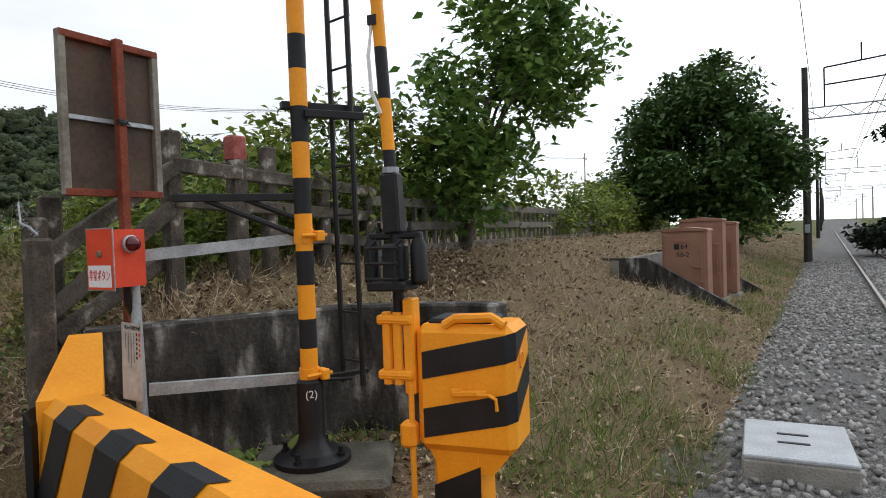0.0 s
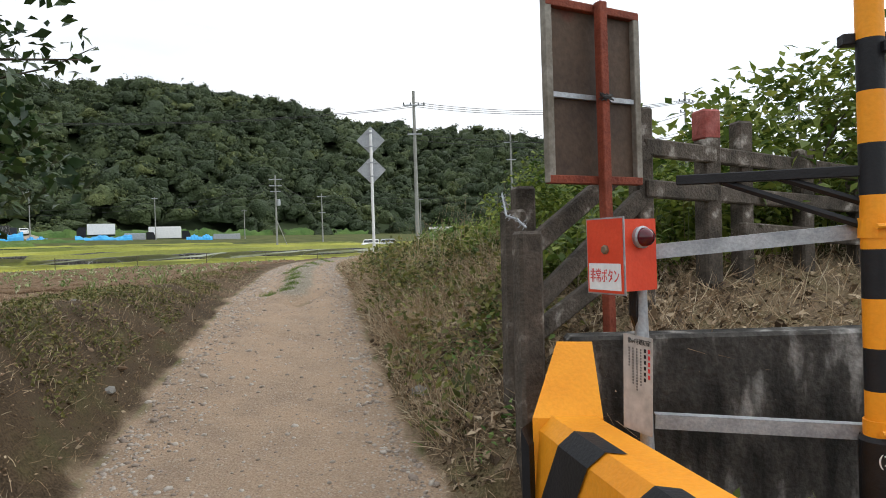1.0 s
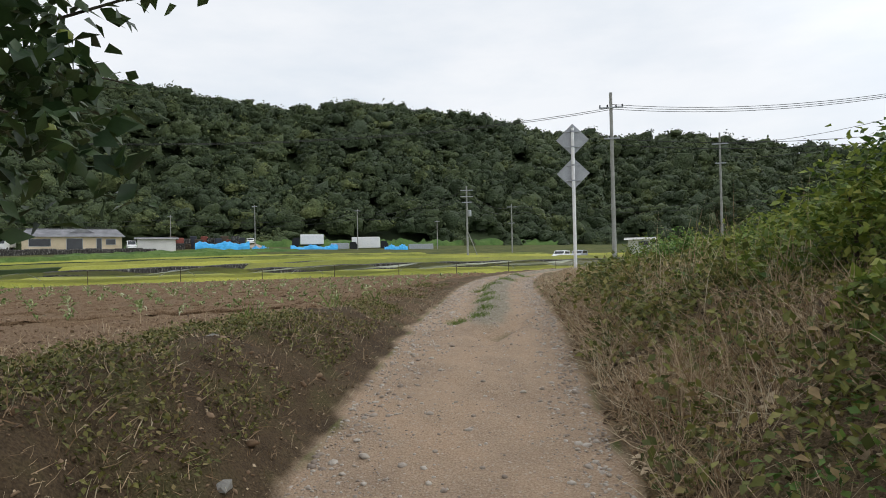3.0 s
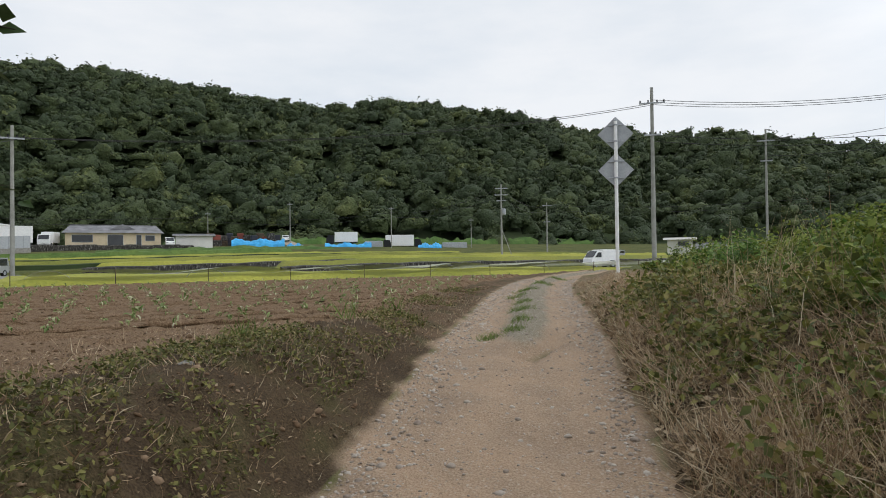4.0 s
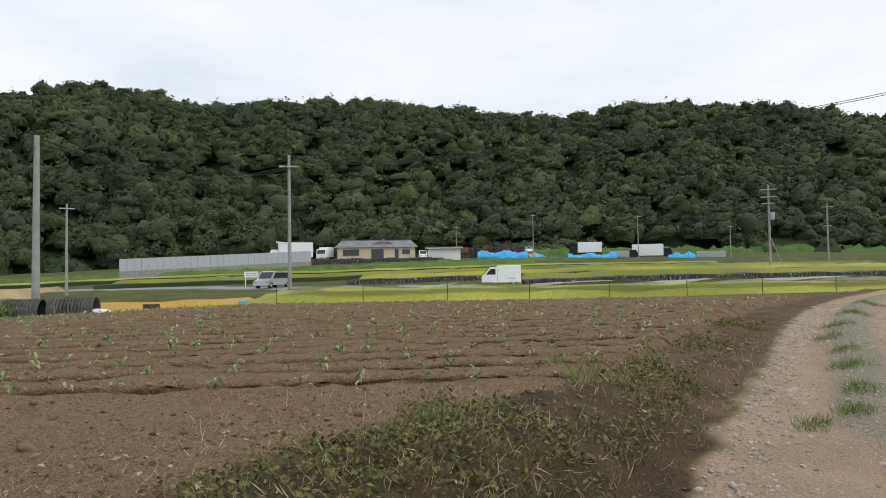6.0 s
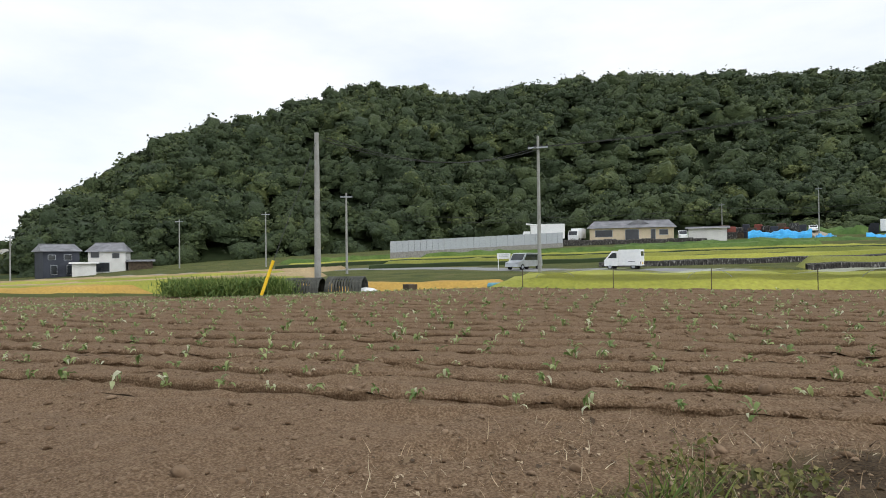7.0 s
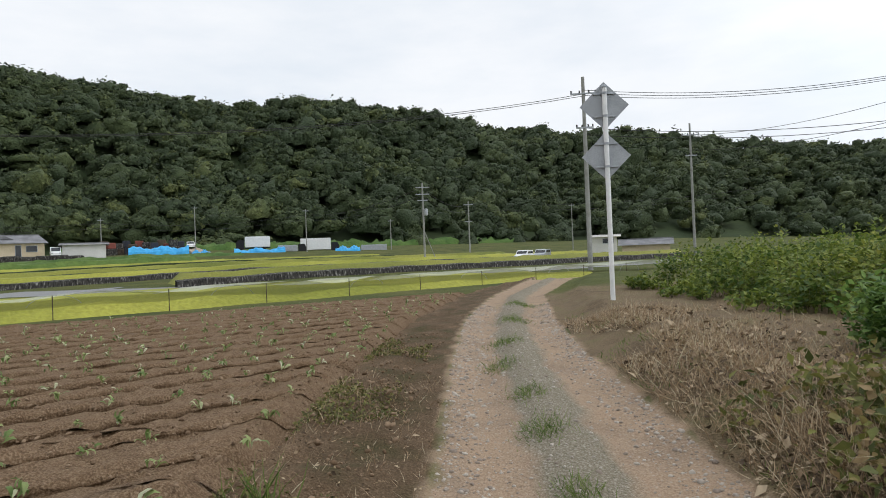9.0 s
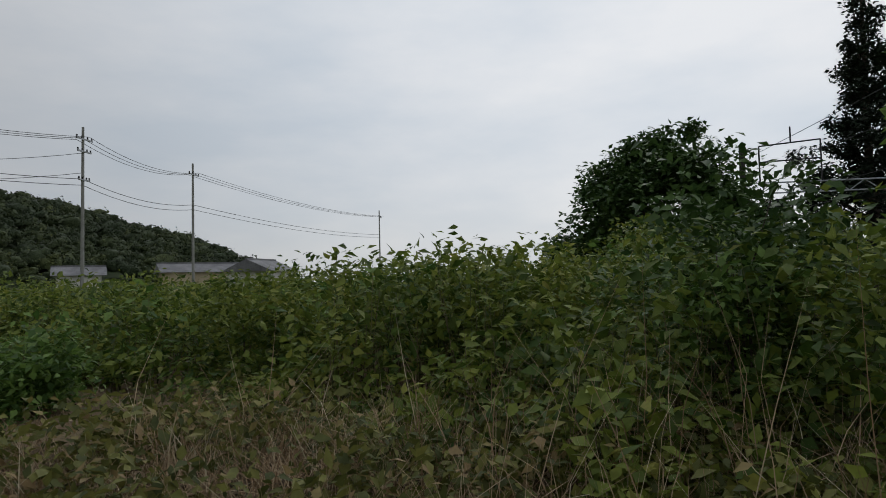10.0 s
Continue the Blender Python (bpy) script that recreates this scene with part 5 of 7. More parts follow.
tree("round_tree", "dense dark green round-crowned tree beside the railway", (26.8, 14.8, 1.2),
     [(27.0, 15.0, 4.6, 3.0, 3.3, 2.6), (26.0, 12.8, 3.5, 1.8, 1.7, 1.8), (26.4, 11.6, 4.6, 1.0, 1.1, 1.5), (27.0, 18.2, 3.3, 1.8, 1.7, 1.6), (26.6, 14.2, 7.4, 1.8, 1.6, 1.4), (26.8, 16.8, 6.4, 1.6, 1.5, 1.4), (26.4, 12.6, 6.0, 1.5, 1.4, 1.3), (27.2, 15.5, 8.1, 1.0, 1.0, 0.8)],
     36000, 0.3, LEAF_DARK, 0.3, 190, 0.42, 10)
boughs = [(38.6, 6.5, 16.6, 0.5, 0.5, 1.3)]
for k in range(120):
    z = 1.6 + 14.6 * (k / 120)
    a, q = k * 2.4, (17.6 - z) * rng.uniform(0.06, 0.34)
    boughs.append((38.6 + q * math.cos(a), 6.5 + q * math.sin(a), z - 0.12 * q, 0.35 + 0.42 * q * abs(math.cos(a)), 0.35 + 0.42 * q * abs(math.sin(a)), 0.3 + 0.05 * q))
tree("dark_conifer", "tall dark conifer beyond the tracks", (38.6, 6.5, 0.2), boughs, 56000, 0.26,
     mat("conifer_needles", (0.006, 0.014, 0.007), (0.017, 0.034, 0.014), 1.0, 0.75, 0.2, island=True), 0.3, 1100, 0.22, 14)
vine = thing("climbing_vines", "bright green vines smothering the far lattice fence", "vines")
leaf_cloud("leaves", [(FENCE_0.x + FENCE_D.x * s, FENCE_0.y + FENCE_D.y * s + 0.2, 2.35 + 0.3 * math.sin(s), 1.4, 0.6, 0.6 + 0.35 * (s > 12)) for s in range(8, 36, 2)],
           14000, 0.19, WEED, vine, 0.3, 150)
hedge = thing("far_hedge", "clipped bright green hedge along the line", "hedge")
leaf_cloud("leaves", [(34 + 4 * k, 17.5 + 1.5 * k, 1.9, 2.2, 1.5, 1.2) for k in range(7)], 5000, 0.35, WEED, hedge, 0.5, 120)


def persimmon():
    t = thing("persimmon_tree", "persimmon tree with glossy dark leaves overhanging the track", "tree")
    blobs = [(-1.1, 6.5, 2.55, 0.28, 0.3, 0.35), (-1.35, 6.4, 2.95, 0.42, 0.4, 0.4), (-1.55, 6.1, 2.35, 0.45, 0.4, 0.4), (-1.55, 6.6, 2.55, 0.55, 0.45, 0.45), (-1.7, 6.9, 3.05, 0.55, 0.5, 0.4), (-2.5, 6.6, 2.9, 0.8, 0.8, 0.8), (-3.3, 6.2, 3.4, 1.1, 0.9, 0.9), (-1.7, 7.2, 3.3, 0.4, 0.35, 0.3), (-2.4, 7.0, 3.7, 0.9, 0.8, 0.5)]
    crown, centres = leaf_cloud("crown", blobs, 11500, 0.11, PERSIMMON, t, 0.15, 230, 0.7)
    base, fork = Vector((-3.6, 5.6, 1.3)), Vector((-3.3, 6.0, 2.6))
    part("trunk", Mesh().tube([base, base.lerp(fork, 0.5) + Vector((0.08, 0, 0)), fork], [0.12, 0.1, 0.08], 9), BARK, t)
    for c in [Vector(c) for c in centres[::7]] + [Vector((-1.05, 7.4, 3.3)), Vector((-1.2, 6.6, 2.5))]:
        m = fork.lerp(c, 0.5) + Vector((0, 0, 0.15))
        part("limb", Mesh().tube([fork, m, c], [0.035, 0.018, 0.005], 6), BARK, t)

    def leaves(pts, lo, hi):
        for q in pts:
            ob = new("leaf", scatter("leaf", LEAF_V, LEAF_F, [q], rng.uniform(lo, hi, 1), turns(1, 0.7), PERSIMMON))
            ob.parent = t

    # the sprays that reach furthest over the track
    tw = [Vector((-1.75, 7.3, 3.1)), Vector((-1.3, 7.42, 3.25)), Vector((-1.0, 7.48, 3.42))]
    part("twig", Mesh().tube(tw, [0.008, 0.006, 0.003], 6), BARK, t)
    pts = np.array([tw[0].lerp(tw[1], i / 7) if i < 7 else tw[1].lerp(tw[2], (i - 7) / 6) for i in range(14)]) + rng.normal(0, 0.02, (14, 3))
    leaves(pts, 0.1, 0.15)
    tw = [Vector((-1.95, 7.2, 2.9)), Vector((-1.55, 7.36, 2.88)), Vector((-1.26, 7.36, 2.8))]
    part("twig", Mesh().tube(tw, [0.007, 0.005, 0.002], 6), BARK, t)
    pts = np.array([tw[0].lerp(tw[1], i / 6) if i < 6 else tw[1].lerp(tw[2], (i - 6) / 4) for i in range(11)]) + rng.normal(0, 0.02, (11, 3))
    leaves(pts, 0.09, 0.14)
    for p in ((-1.2, 6.75, 2.47), (-1.75, 6.9, 3.35), (-1.5, 7.2, 3.0)):
        part("fruit", Mesh().lathe([(0.008, -0.03), (0.028, -0.022), (0.034, 0), (0.028, 0.02), (0.008, 0.026)], p, 10), mat("green_fruit", (0.16, 0.2, 0.03), (0.22, 0.25, 0.05), 5, 0.35, 0), t, "unripe green fruit", smooth=True)


persimmon()


def edge_r(y):
    return np.interp(y, EDGE_Y, EDGE_R)


def edge_l(y):
    return np.interp(y, EDGE_Y, EDGE_L)


def weed_line(y):
    """How far from the track the tall weeds begin."""
    return np.interp(y, (6, 12.6, 13.6, 16.2, 17.6, 27), (1.5, 1.6, 2.6, 3.5, 3.1, 2.2)) + 0.35 * np.sin(y * 2.1) + 0.2 * np.sin(y * 5.3)


def weeds():
    def plants(n, xlo, xhi, ylo, yhi, hlo, hhi, per, size, keep):
        x, y = rng.uniform(xlo, xhi, n), rng.uniform(ylo, yhi, n)
        k = keep(x, y)
        x, y = x[k], y[k]
        patch = 0.76 + 0.34 * wob(x, y, 0.9, 4) + 0.3 * wob(x, y, 2.3, 5)
        h = rng.uniform(hlo, hhi, len(x)) * patch * (1 + 0.55 * smooth(2.3, 4.2, x - edge_r(y)) * smooth(19, 14.5, y) * smooth(8.5, 10.5, y))
        if hhi > 0.5:
            h = h * (0.3 + 0.7 * smooth(0.0, 1.5, x - edge_r(y) - weed_line(y)))
        h = np.minimum(h, hhi * 0.95 + 0.25 * rng.uniform(0, 1, len(x)))
        z0 = height(x, y)
        i = np.repeat(np.arange(len(x)), per)
        f = rng.uniform(0.1, 1.0, len(i)) ** 0.7
        lean = rng.normal(0, 0.16, (len(x), 2))
        px = x[i] + lean[i, 0] * f * h[i] + rng.normal(0, 0.07, len(i))
        py = y[i] + lean[i, 1] * f * h[i] + rng.normal(0, 0.07, len(i))
        p = np.stack([px, py, z0[i] + f * h[i]], -1)
        stems = np.stack([x, y, z0], -1), h, lean
        return p, rng.uniform(0.55, 1.3, len(i)) * size, stems
    behind = lambda x, y: (x - FENCE_0.x) * FENCE_D.y - (y - FENCE_0.y) * FENCE_D.x < -0.35
    a = plants(5200, 1.2, 9.5, 6.3, 27, 0.6, 1.25, 24, 0.108,
               lambda x, y: (x > edge_r(y) + weed_line(y)) & behind(x, y))
    b = plants(2300, 8, 30, 11, 50, 0.8, 1.6, 20, 0.17, lambda x, y: behind(x, y) & (y > 10 + 0.45 * x))
    c = plants(1700, 0.6, 4.2, 5.9, 15, 0.08, 0.4, 11, 0.075, lambda x, y: (x > edge_r(y) + 0.15) & behind(x, y) & (wob(x, y, 1.3, 8) > -0.45))
    e = plants(55, 2.6, 9.5, 9, 26, 1.0, 1.35, 46, 0.075, lambda x, y: (x > edge_r(y) + 2.0) & behind(x, y))
    c2 = plants(520, 0.8, 3.4, 10.4, 14.5, 0.12, 0.5, 13, 0.08, lambda x, y: (x > edge_r(y) + 0.3) & (wob(x, y, 1.7, 3) > -0.4))
    cp, cs = np.concatenate([c[0], c2[0]]), np.concatenate([c[1], c2[1]])
    low = scatter("bank_undergrowth", LEAF_V, LEAF_F, cp, cs, turns(len(cp), 0.6), BANKWEED)
    tagged(new("bank_undergrowth", low), "low yellow-green and browning weeds over the bank's foot", "weeds", kind="stuff")
    p = np.concatenate([a[0], b[0], e[0]])
    s = np.concatenate([a[1], b[1], e[1]])
    me = scatter("weeds", LEAF_V, LEAF_F, p, s, turns(len(p), 0.55), WEED)
    tagged(new("weeds", me), "dense waist-high green weeds covering the bank", "weeds", kind="stuff")
    g = plants(520, 2.2, 9.5, 9, 18, 0.6, 1.1, 14, 0.15, lambda x, y: (x > edge_r(y) + 3.3) & behind(x, y) & (wob(x, y, 1.1, 6) > -0.2))
    me = scatter("broad_weeds", LEAF_V, LEAF_F, g[0], g[1], turns(len(g[0]), 0.5), LEAF)
    tagged(new("broad_weeds", me), "broad-leaved dark green weeds among the bank growth", "weeds", kind="stuff")
    pos, h, lean = (np.concatenate([v, w]) for v, w in zip(a[2], e[2]))
    k = len(pos)
    rot = turns(k, 0.12)
    me = scatter("weed_stems", [(-0.5, -0.5, 0), (0.5, -0.5, 0), (0, 0.5, 0), (0, 0, 1)], [(0, 1, 3), (1, 2, 3), (2, 0, 3)], pos, np.stack([np.full(k, 0.012), np.full(k, 0.012), h], -1), rot, STEM)
    tagged(new("weed_stems", me), "thin stems of the bank weeds", "weeds", kind="stuff")
    for bx, by, bz, r, hh, m in ((5.2, 12.9, 2.35, 0.7, 0.6, WEED), (4.7, 13.5, 2.4, 0.22, 0.6, WEED), (6.6, 11.6, 2.4, 0.8, 0.6, LEAF), (4.4, 15.6, 2.2, 0.6, 0.6, WEED), (7.6, 14.4, 2.3, 0.9, 0.6, WEED), (8.4, 12.2, 2.7, 0.9, 0.65, WEED), (2.95, 10.2, 2.4, 0.45, 0.5, WEED), (4.4, 11.15, 2.75, 0.62, 0.75, LEAF_DARK), (3.9, 11.0, 2.2, 0.5, 0.5, LEAF)):
        tree("wild_shrub", "ragged green shrub standing out of the bank weeds", (bx, by, bz - hh - 0.6), [(bx, by, bz, r, r, hh), (bx + 0.4 * r, by - 0.3 * r, bz - 0.4 * hh, r, r, hh * 0.7)], int(4200 * r), 0.085, m, 0.025, 50, 0.14, 5, "shrub")
    # dark round bush on the clearing
    t = thing("bush", "low dark green round bush on the bank", "bush")
    leaf_cloud("leaves", [(2.75, 16.4, 1.95, 0.48, 0.48, 0.4), (2.6, 16.2, 1.75, 0.4, 0.4, 0.3)], 3400, 0.085, LEAF, t, 0.1, 70)
    part("stems", Mesh().tube([(2.7, 16.35, 1.3), (2.75, 16.4, 2.1)], [0.02, 0.008], 6), STEM, t)


def straw():
    def blades(n, xf, hlo, hhi, tilt, wid):
        x, y = xf(n)
        z = height(x, y) - 0.02
        h = rng.uniform(hlo, hhi, len(x)) * (1 - 0.5 * smooth(12.3, 14.0, y) * (x > edge_r(y)))
        w = rng.uniform(0.6, 1.3, len(x)) * wid
        return np.stack([x, y, z], -1), np.stack([w, h, h], -1), turns(len(x), tilt)
    def bank(n):
        y = rng.uniform(6, 21, n)
        off = rng.gamma(1.6, 0.55, n) + 0.05
        x = edge_r(y) + off
        k = (wob(x, y, 0.8, 1) + 0.5 * wob(x, y, 2.6, 2) + 0.45 * smooth(7, 9, y) - 0.4 * smooth(12.5, 14, y) > -0.15)
        return x[k], y[k]
    def lower(n):
        y = rng.uniform(9.5, 14.5, n)
        x = edge_r(y) + rng.uniform(0.7, 3.0, n)
        return x, y
    def slope(n):
        a, q = -13.5 + 70 * rng.uniform(0, 1, n) ** 2.3, rng.uniform(1.7, 6.4, n)
        x, y = RAIL_A[0] + a * RX - q * RY, RAIL_A[1] + a * RY + q * RX
        k = (x > edge_r(y) + 0.15) & ~((x < 4.75) & (y < 6.0))
        return x[k], y[k]
    def lb(n):
        y = rng.uniform(7, 20, n)
        x = edge_l(y) - rng.uniform(0.3, 1.7, n)
        k = wob(x, y, 1.2, 9) + 0.5 * wob(x, y, 4, 2) > -0.05
        return x[k], y[k]
    def flat_bank(n):
        y = rng.uniform(5.6, 14.5, n)
        return edge_r(y) + rng.uniform(0.05, 2.6, n), y
    def leftbank(n):
        y = rng.uniform(2.8, 17, n)
        return edge_l(y) - rng.uniform(0.05, 2.6, n), y
    sets = [blades(34000, bank, 0.1, 0.46, 0.85, 0.006), blades(450, lower, 0.3, 0.7, 0.5, 0.0045), blades(64000, slope, 0.08, 0.36, 1.45, 0.0075), blades(15000, leftbank, 0.04, 0.15, 1.4, 0.0045), blades(9000, lb, 0.05, 0.15, 1.1, 0.007), blades(9000, flat_bank, 0.06, 0.2, 1.4, 0.006)]
    # tufts: many stalks from one root, arching outward
    ty = rng.uniform(6.5, 14.5, 170)
    tx = edge_r(ty) + rng.uniform(0.3, 2.2, 170)
    keep = wob(tx, ty, 0.8, 1) + 0.5 * wob(tx, ty, 2.6, 2) > 0.0
    tx, ty = tx[keep], ty[keep]
    i = np.repeat(np.arange(len(tx)), 38)
    bx, by = tx[i] + rng.normal(0, 0.05, len(i)), ty[i] + rng.normal(0, 0.05, len(i))
    hh = rng.uniform(0.45, 1.1, len(i)) * rng.uniform(0.2, 0.5, len(tx))[i]
    sets.append((np.stack([bx, by, height(bx, by) - 0.02], -1), np.stack([rng.uniform(0.003, 0.007, len(i)), hh * rng.uniform(0.6, 3.0, len(i)), hh], -1), turns(len(i), 0.3)))
    ly = rng.uniform(9.6, 14.0, 110)
    lx = np.where(rng.uniform(0, 1, 110) < 0.3, rng.uniform(1.9, 2.9, 110), edge_r(ly) + rng.uniform(0.9, 2.6, 110))
    lh = rng.uniform(0.4, 0.95, 110)
    sets.append((np.stack([lx, ly, height(lx, ly) - 0.02], -1), np.stack([np.full(110, 0.006), lh * rng.uniform(0.8, 2.4, 110), lh], -1), turns(110, 0.2)))
    ly, lx, lh = rng.uniform(10.5, 12.2, 60), rng.uniform(1.9, 2.9, 60), rng.uniform(0.6, 1.1, 60)
    sets.append((np.stack([lx, ly, height(lx, ly) - 0.02], -1), np.stack([np.full(60, 0.005), lh * rng.uniform(0.4, 2.0, 60), lh], -1), turns(60, 0.2)))
    p, s, r = (np.concatenate(v) for v in zip(*sets))
    tagged(new("dry_grass", scatter("dry_grass", BLADE_V, BLADE_F, p, s, r, STRAW)), "bleached dry grass stalks on the banks", "dry grass", kind="stuff")

    def gr(n):
        a, q = -13.5 + 60 * rng.uniform(0, 1, n) ** 1.9, rng.normal(2.3, 0.55, n)
        x, y = RAIL_A[0] + a * RX - q * RY, RAIL_A[1] + a * RY + q * RX
        k = (wob(x, y, 1.1, 2) + 0.4 * wob(x, y, 3.1, 2) > -0.2) & (q > 1.65) & ~((x < 4.0) & (y < 5.9))
        return x[k], y[k]
    def wallfoot(n):
        return rng.uniform(2.4, 4.5, n), rng.uniform(4.9, 5.6, n)
    def banks(n):
        y = rng.uniform(6, 22, n)
        x = edge_r(y) + rng.uniform(0.05, 0.9, n)
        k = wob(x, y, 1.6, 6) > 0.15
        return x[k], y[k]
    def centre(n):
        spots = np.array(((-0.6, 12.95, 0.13), (-0.38, 13.3, 0.12), (-0.36, 14.05, 0.13), (-0.46, 15.2, 0.15), (-0.8, 17.55, 0.16), (-0.55, 16.2, 0.14), (-0.75, 19.0, 0.2), (-0.6, 21.5, 0.25), (-0.4, 24.5, 0.3)))
        i = rng.choice(len(spots), n, p=spots[:, 2] / spots[:, 2].sum())
        return spots[i, 0] + rng.normal(0, 1, n) * spots[i, 2] * 0.6, spots[i, 1] + rng.normal(0, 1, n) * spots[i, 2] * 0.9
    sets = [blades(30000, gr, 0.08, 0.28, 0.55, 0.008), blades(500, wallfoot, 0.05, 0.2, 0.6, 0.012), blades(6500, banks, 0.05, 0.2, 0.7, 0.009), blades(5200, centre, 0.03, 0.12, 0.7, 0.005), blades(5000, lb, 0.02, 0.06, 1.1, 0.007)]
    p, s, r = (np.concatenate(v) for v in zip(*sets))
    tagged(new("green_grass", scatter("green_grass", BLADE_V, BLADE_F, p, s, r, GRASS)), "short green grass tufts on track and verges", "grass", kind="stuff")
    # dead leaves on the railway bank
    x, y = slope(60000)
    p = np.stack([x, y, height(x, y) + 0.09 * rng.uniform(0, 1, len(x)) ** 2], -1)
    xh, yh = rng.normal(6.8, 0.75, 3000), rng.normal(0, 0.28, 3000)
    yh = 7.75 + 0.45 * (xh - 6.8) + yh
    heap = np.stack([xh, yh, height(xh, yh) + rng.uniform(0, 0.3, 3000) * np.exp(-((xh - 6.8) / 0.8) ** 2)], -1)
    xy, yy = rng.uniform(2.5, 4.6, 2600), rng.uniform(3.6, 5.6, 2600)
    p = np.concatenate([p, heap, np.stack([xy, yy, height(xy, yy) + 0.015], -1)])
    x2, y2 = (np.concatenate(v) for v in zip(bank(12000), flat_bank(16000)))
    p2 = np.stack([x2, y2, height(x2, y2) + 0.02], -1)
    x3, y3 = leftbank(6000)
    p3 = np.stack([x3, y3, height(x3, y3) + 0.01], -1)
    p = np.concatenate([p, p2, p3])
    size = rng.gamma(3.0, 0.0135, len(p)).clip(0.018, 0.11) * np.where(p[:, 0] < edge_l(p[:, 1]), 0.55, 1.0)
    me = scatter("leaf_litter", LEAF_V, LEAF_F, p, size, turns(len(p), 0.5), LITTER)
    tagged(new("leaf_litter", me), "brown dead leaves and cut stalks strewn over the bank", "leaf litter", kind="stuff")
    x, y = lb(26000)
    p = np.stack([x, y, height(x, y) + rng.uniform(0.01, 0.07, len(x))], -1)
    me = scatter("creeping_weeds", LEAF_V, LEAF_F, p, rng.uniform(0.02, 0.05, len(p)), turns(len(p), 0.6), CREEPER)
    tagged(new("creeping_weeds", me), "low yellow-green weeds creeping over the field's edge", "weeds", kind="stuff")
    # ground ivy and small leaves by the track
    y = rng.uniform(5.8, 10.5, 1600)
    x = edge_r(y) + rng.uniform(0.1, 1.1, 1600)
    k = wob(x, y, 1.8, 3) > 0.0
    p = np.stack([x[k], y[k], height(x[k], y[k]) + rng.uniform(0.02, 0.12, k.sum())], -1)
    me = scatter("ground_ivy", LEAF_V, LEAF_F, p, rng.uniform(0.04, 0.085, len(p)), turns(len(p), 0.4), LEAF)
    tagged(new("ground_ivy", me), "small glossy creeping leaves at the foot of the bank", "ivy", kind="stuff")


def wall_leaves():
    n = 90
    x, y = rng.normal(2.85, 0.25, n), rng.normal(5.2, 0.18, n)
    x2, y2 = rng.uniform(2.5, 4.4, 120), rng.uniform(5.1, 5.7, 120)
    x, y = np.concatenate([x, x2]), np.concatenate([y, y2])
    p = np.stack([x, y, height(x, y) + rng.uniform(0.02, 0.14, len(x))], -1)
    me = scatter("broad_leaves", LEAF_V, LEAF_F, p, np.concatenate([rng.uniform(0.09, 0.17, n), rng.uniform(0.03, 0.08, 120)]), turns(len(x), 0.35), GRASS)
    tagged(new("broad_leaves", me), "broad yellow-green leaves at the foot of the wall", "weeds", kind="stuff")


wall_leaves()


def stones():
    bm = bmesh.new()
    bmesh.ops.create_icosphere(bm, subdivisions=1, radius=1.0)
    v = np.array([q.co for q in bm.verts]) * (1 + rng.normal(0, 0.12, len(bm.verts)))[:, None]
    f = np.array([[q.index for q in fc.verts] for fc in bm.faces])
    bm.free()
    n = 12000
    y = 3 + 22 * rng.uniform(0, 1, n) ** 1.2
    side = rng.uniform(0, 1, n)
    x = np.where(side < 0.45, edge_l(y) + np.abs(rng.normal(0.1, 0.25, n)), np.where(side < 0.8, edge_r(y) - np.abs(rng.normal(0, 0.2, n)), rng.uniform(edge_l(y), edge_r(y))))
    s = rng.gamma(1.6, 0.005, n) + 0.003
    s = np.stack([s, s * 0.8, s * 0.5], -1)
    me = scatter("track_stones", v, f, np.stack([x, y, height(x, y) + 0.001], -1), s, turns(n, 0.2), mat("track_stone", (0.26, 0.21, 0.17), (0.46, 0.41, 0.35), 8, 0.9, 0.2, island=True))
    tagged(new("track_stones", me), "small loose stones along the dirt track", "stones", kind="stuff")
    # clods on the field
    n = 17000
    x, y = -0.9 - 12.7 * rng.uniform(0, 1, n) ** 1.6, rng.uniform(2.8, 20, n)
    k = x < edge_l(y) - 0.15
    x, y = x[k], y[k]
    s = rng.gamma(1.4, 0.0042, len(x)) + 0.003
    me = scatter("soil_clods", v, f, np.stack([x, y, np.where(-0.65 * x + 0.76 * y > 11.1, field_z(x) + 0.03, height(x, y)) + 0.3 * s], -1), np.stack([s * 1.3, s * 0.9, s * 0.55], -1), turns(len(x), 0.5), mat("soil_clod", (0.15, 0.095, 0.055), (0.26, 0.18, 0.115), 8, 0.95, 0.3, island=True))
    tagged(new("soil_clods", me), "crumbled brown clods on the ploughed field", "clods", kind="stuff")
    for px, py, r in ((1.35, 7.6, 0.11), (1.62, 7.15, 0.05), (-1.15, 7.9, 0.07), (-2.0, 9.3, 0.06)):
        t = Mesh().add([tuple(q * np.array([r, r * 0.7, r * 0.5])) for q in v], [tuple(q) for q in f])
        ob = solo("stone", t, CONCRETE, "rounded grey stone lying by the track", "stone", smooth=True)
        ob.matrix_basis = pose(px, py, float(height(px, py)) + r * 0.2, 0, 0, px * 70)


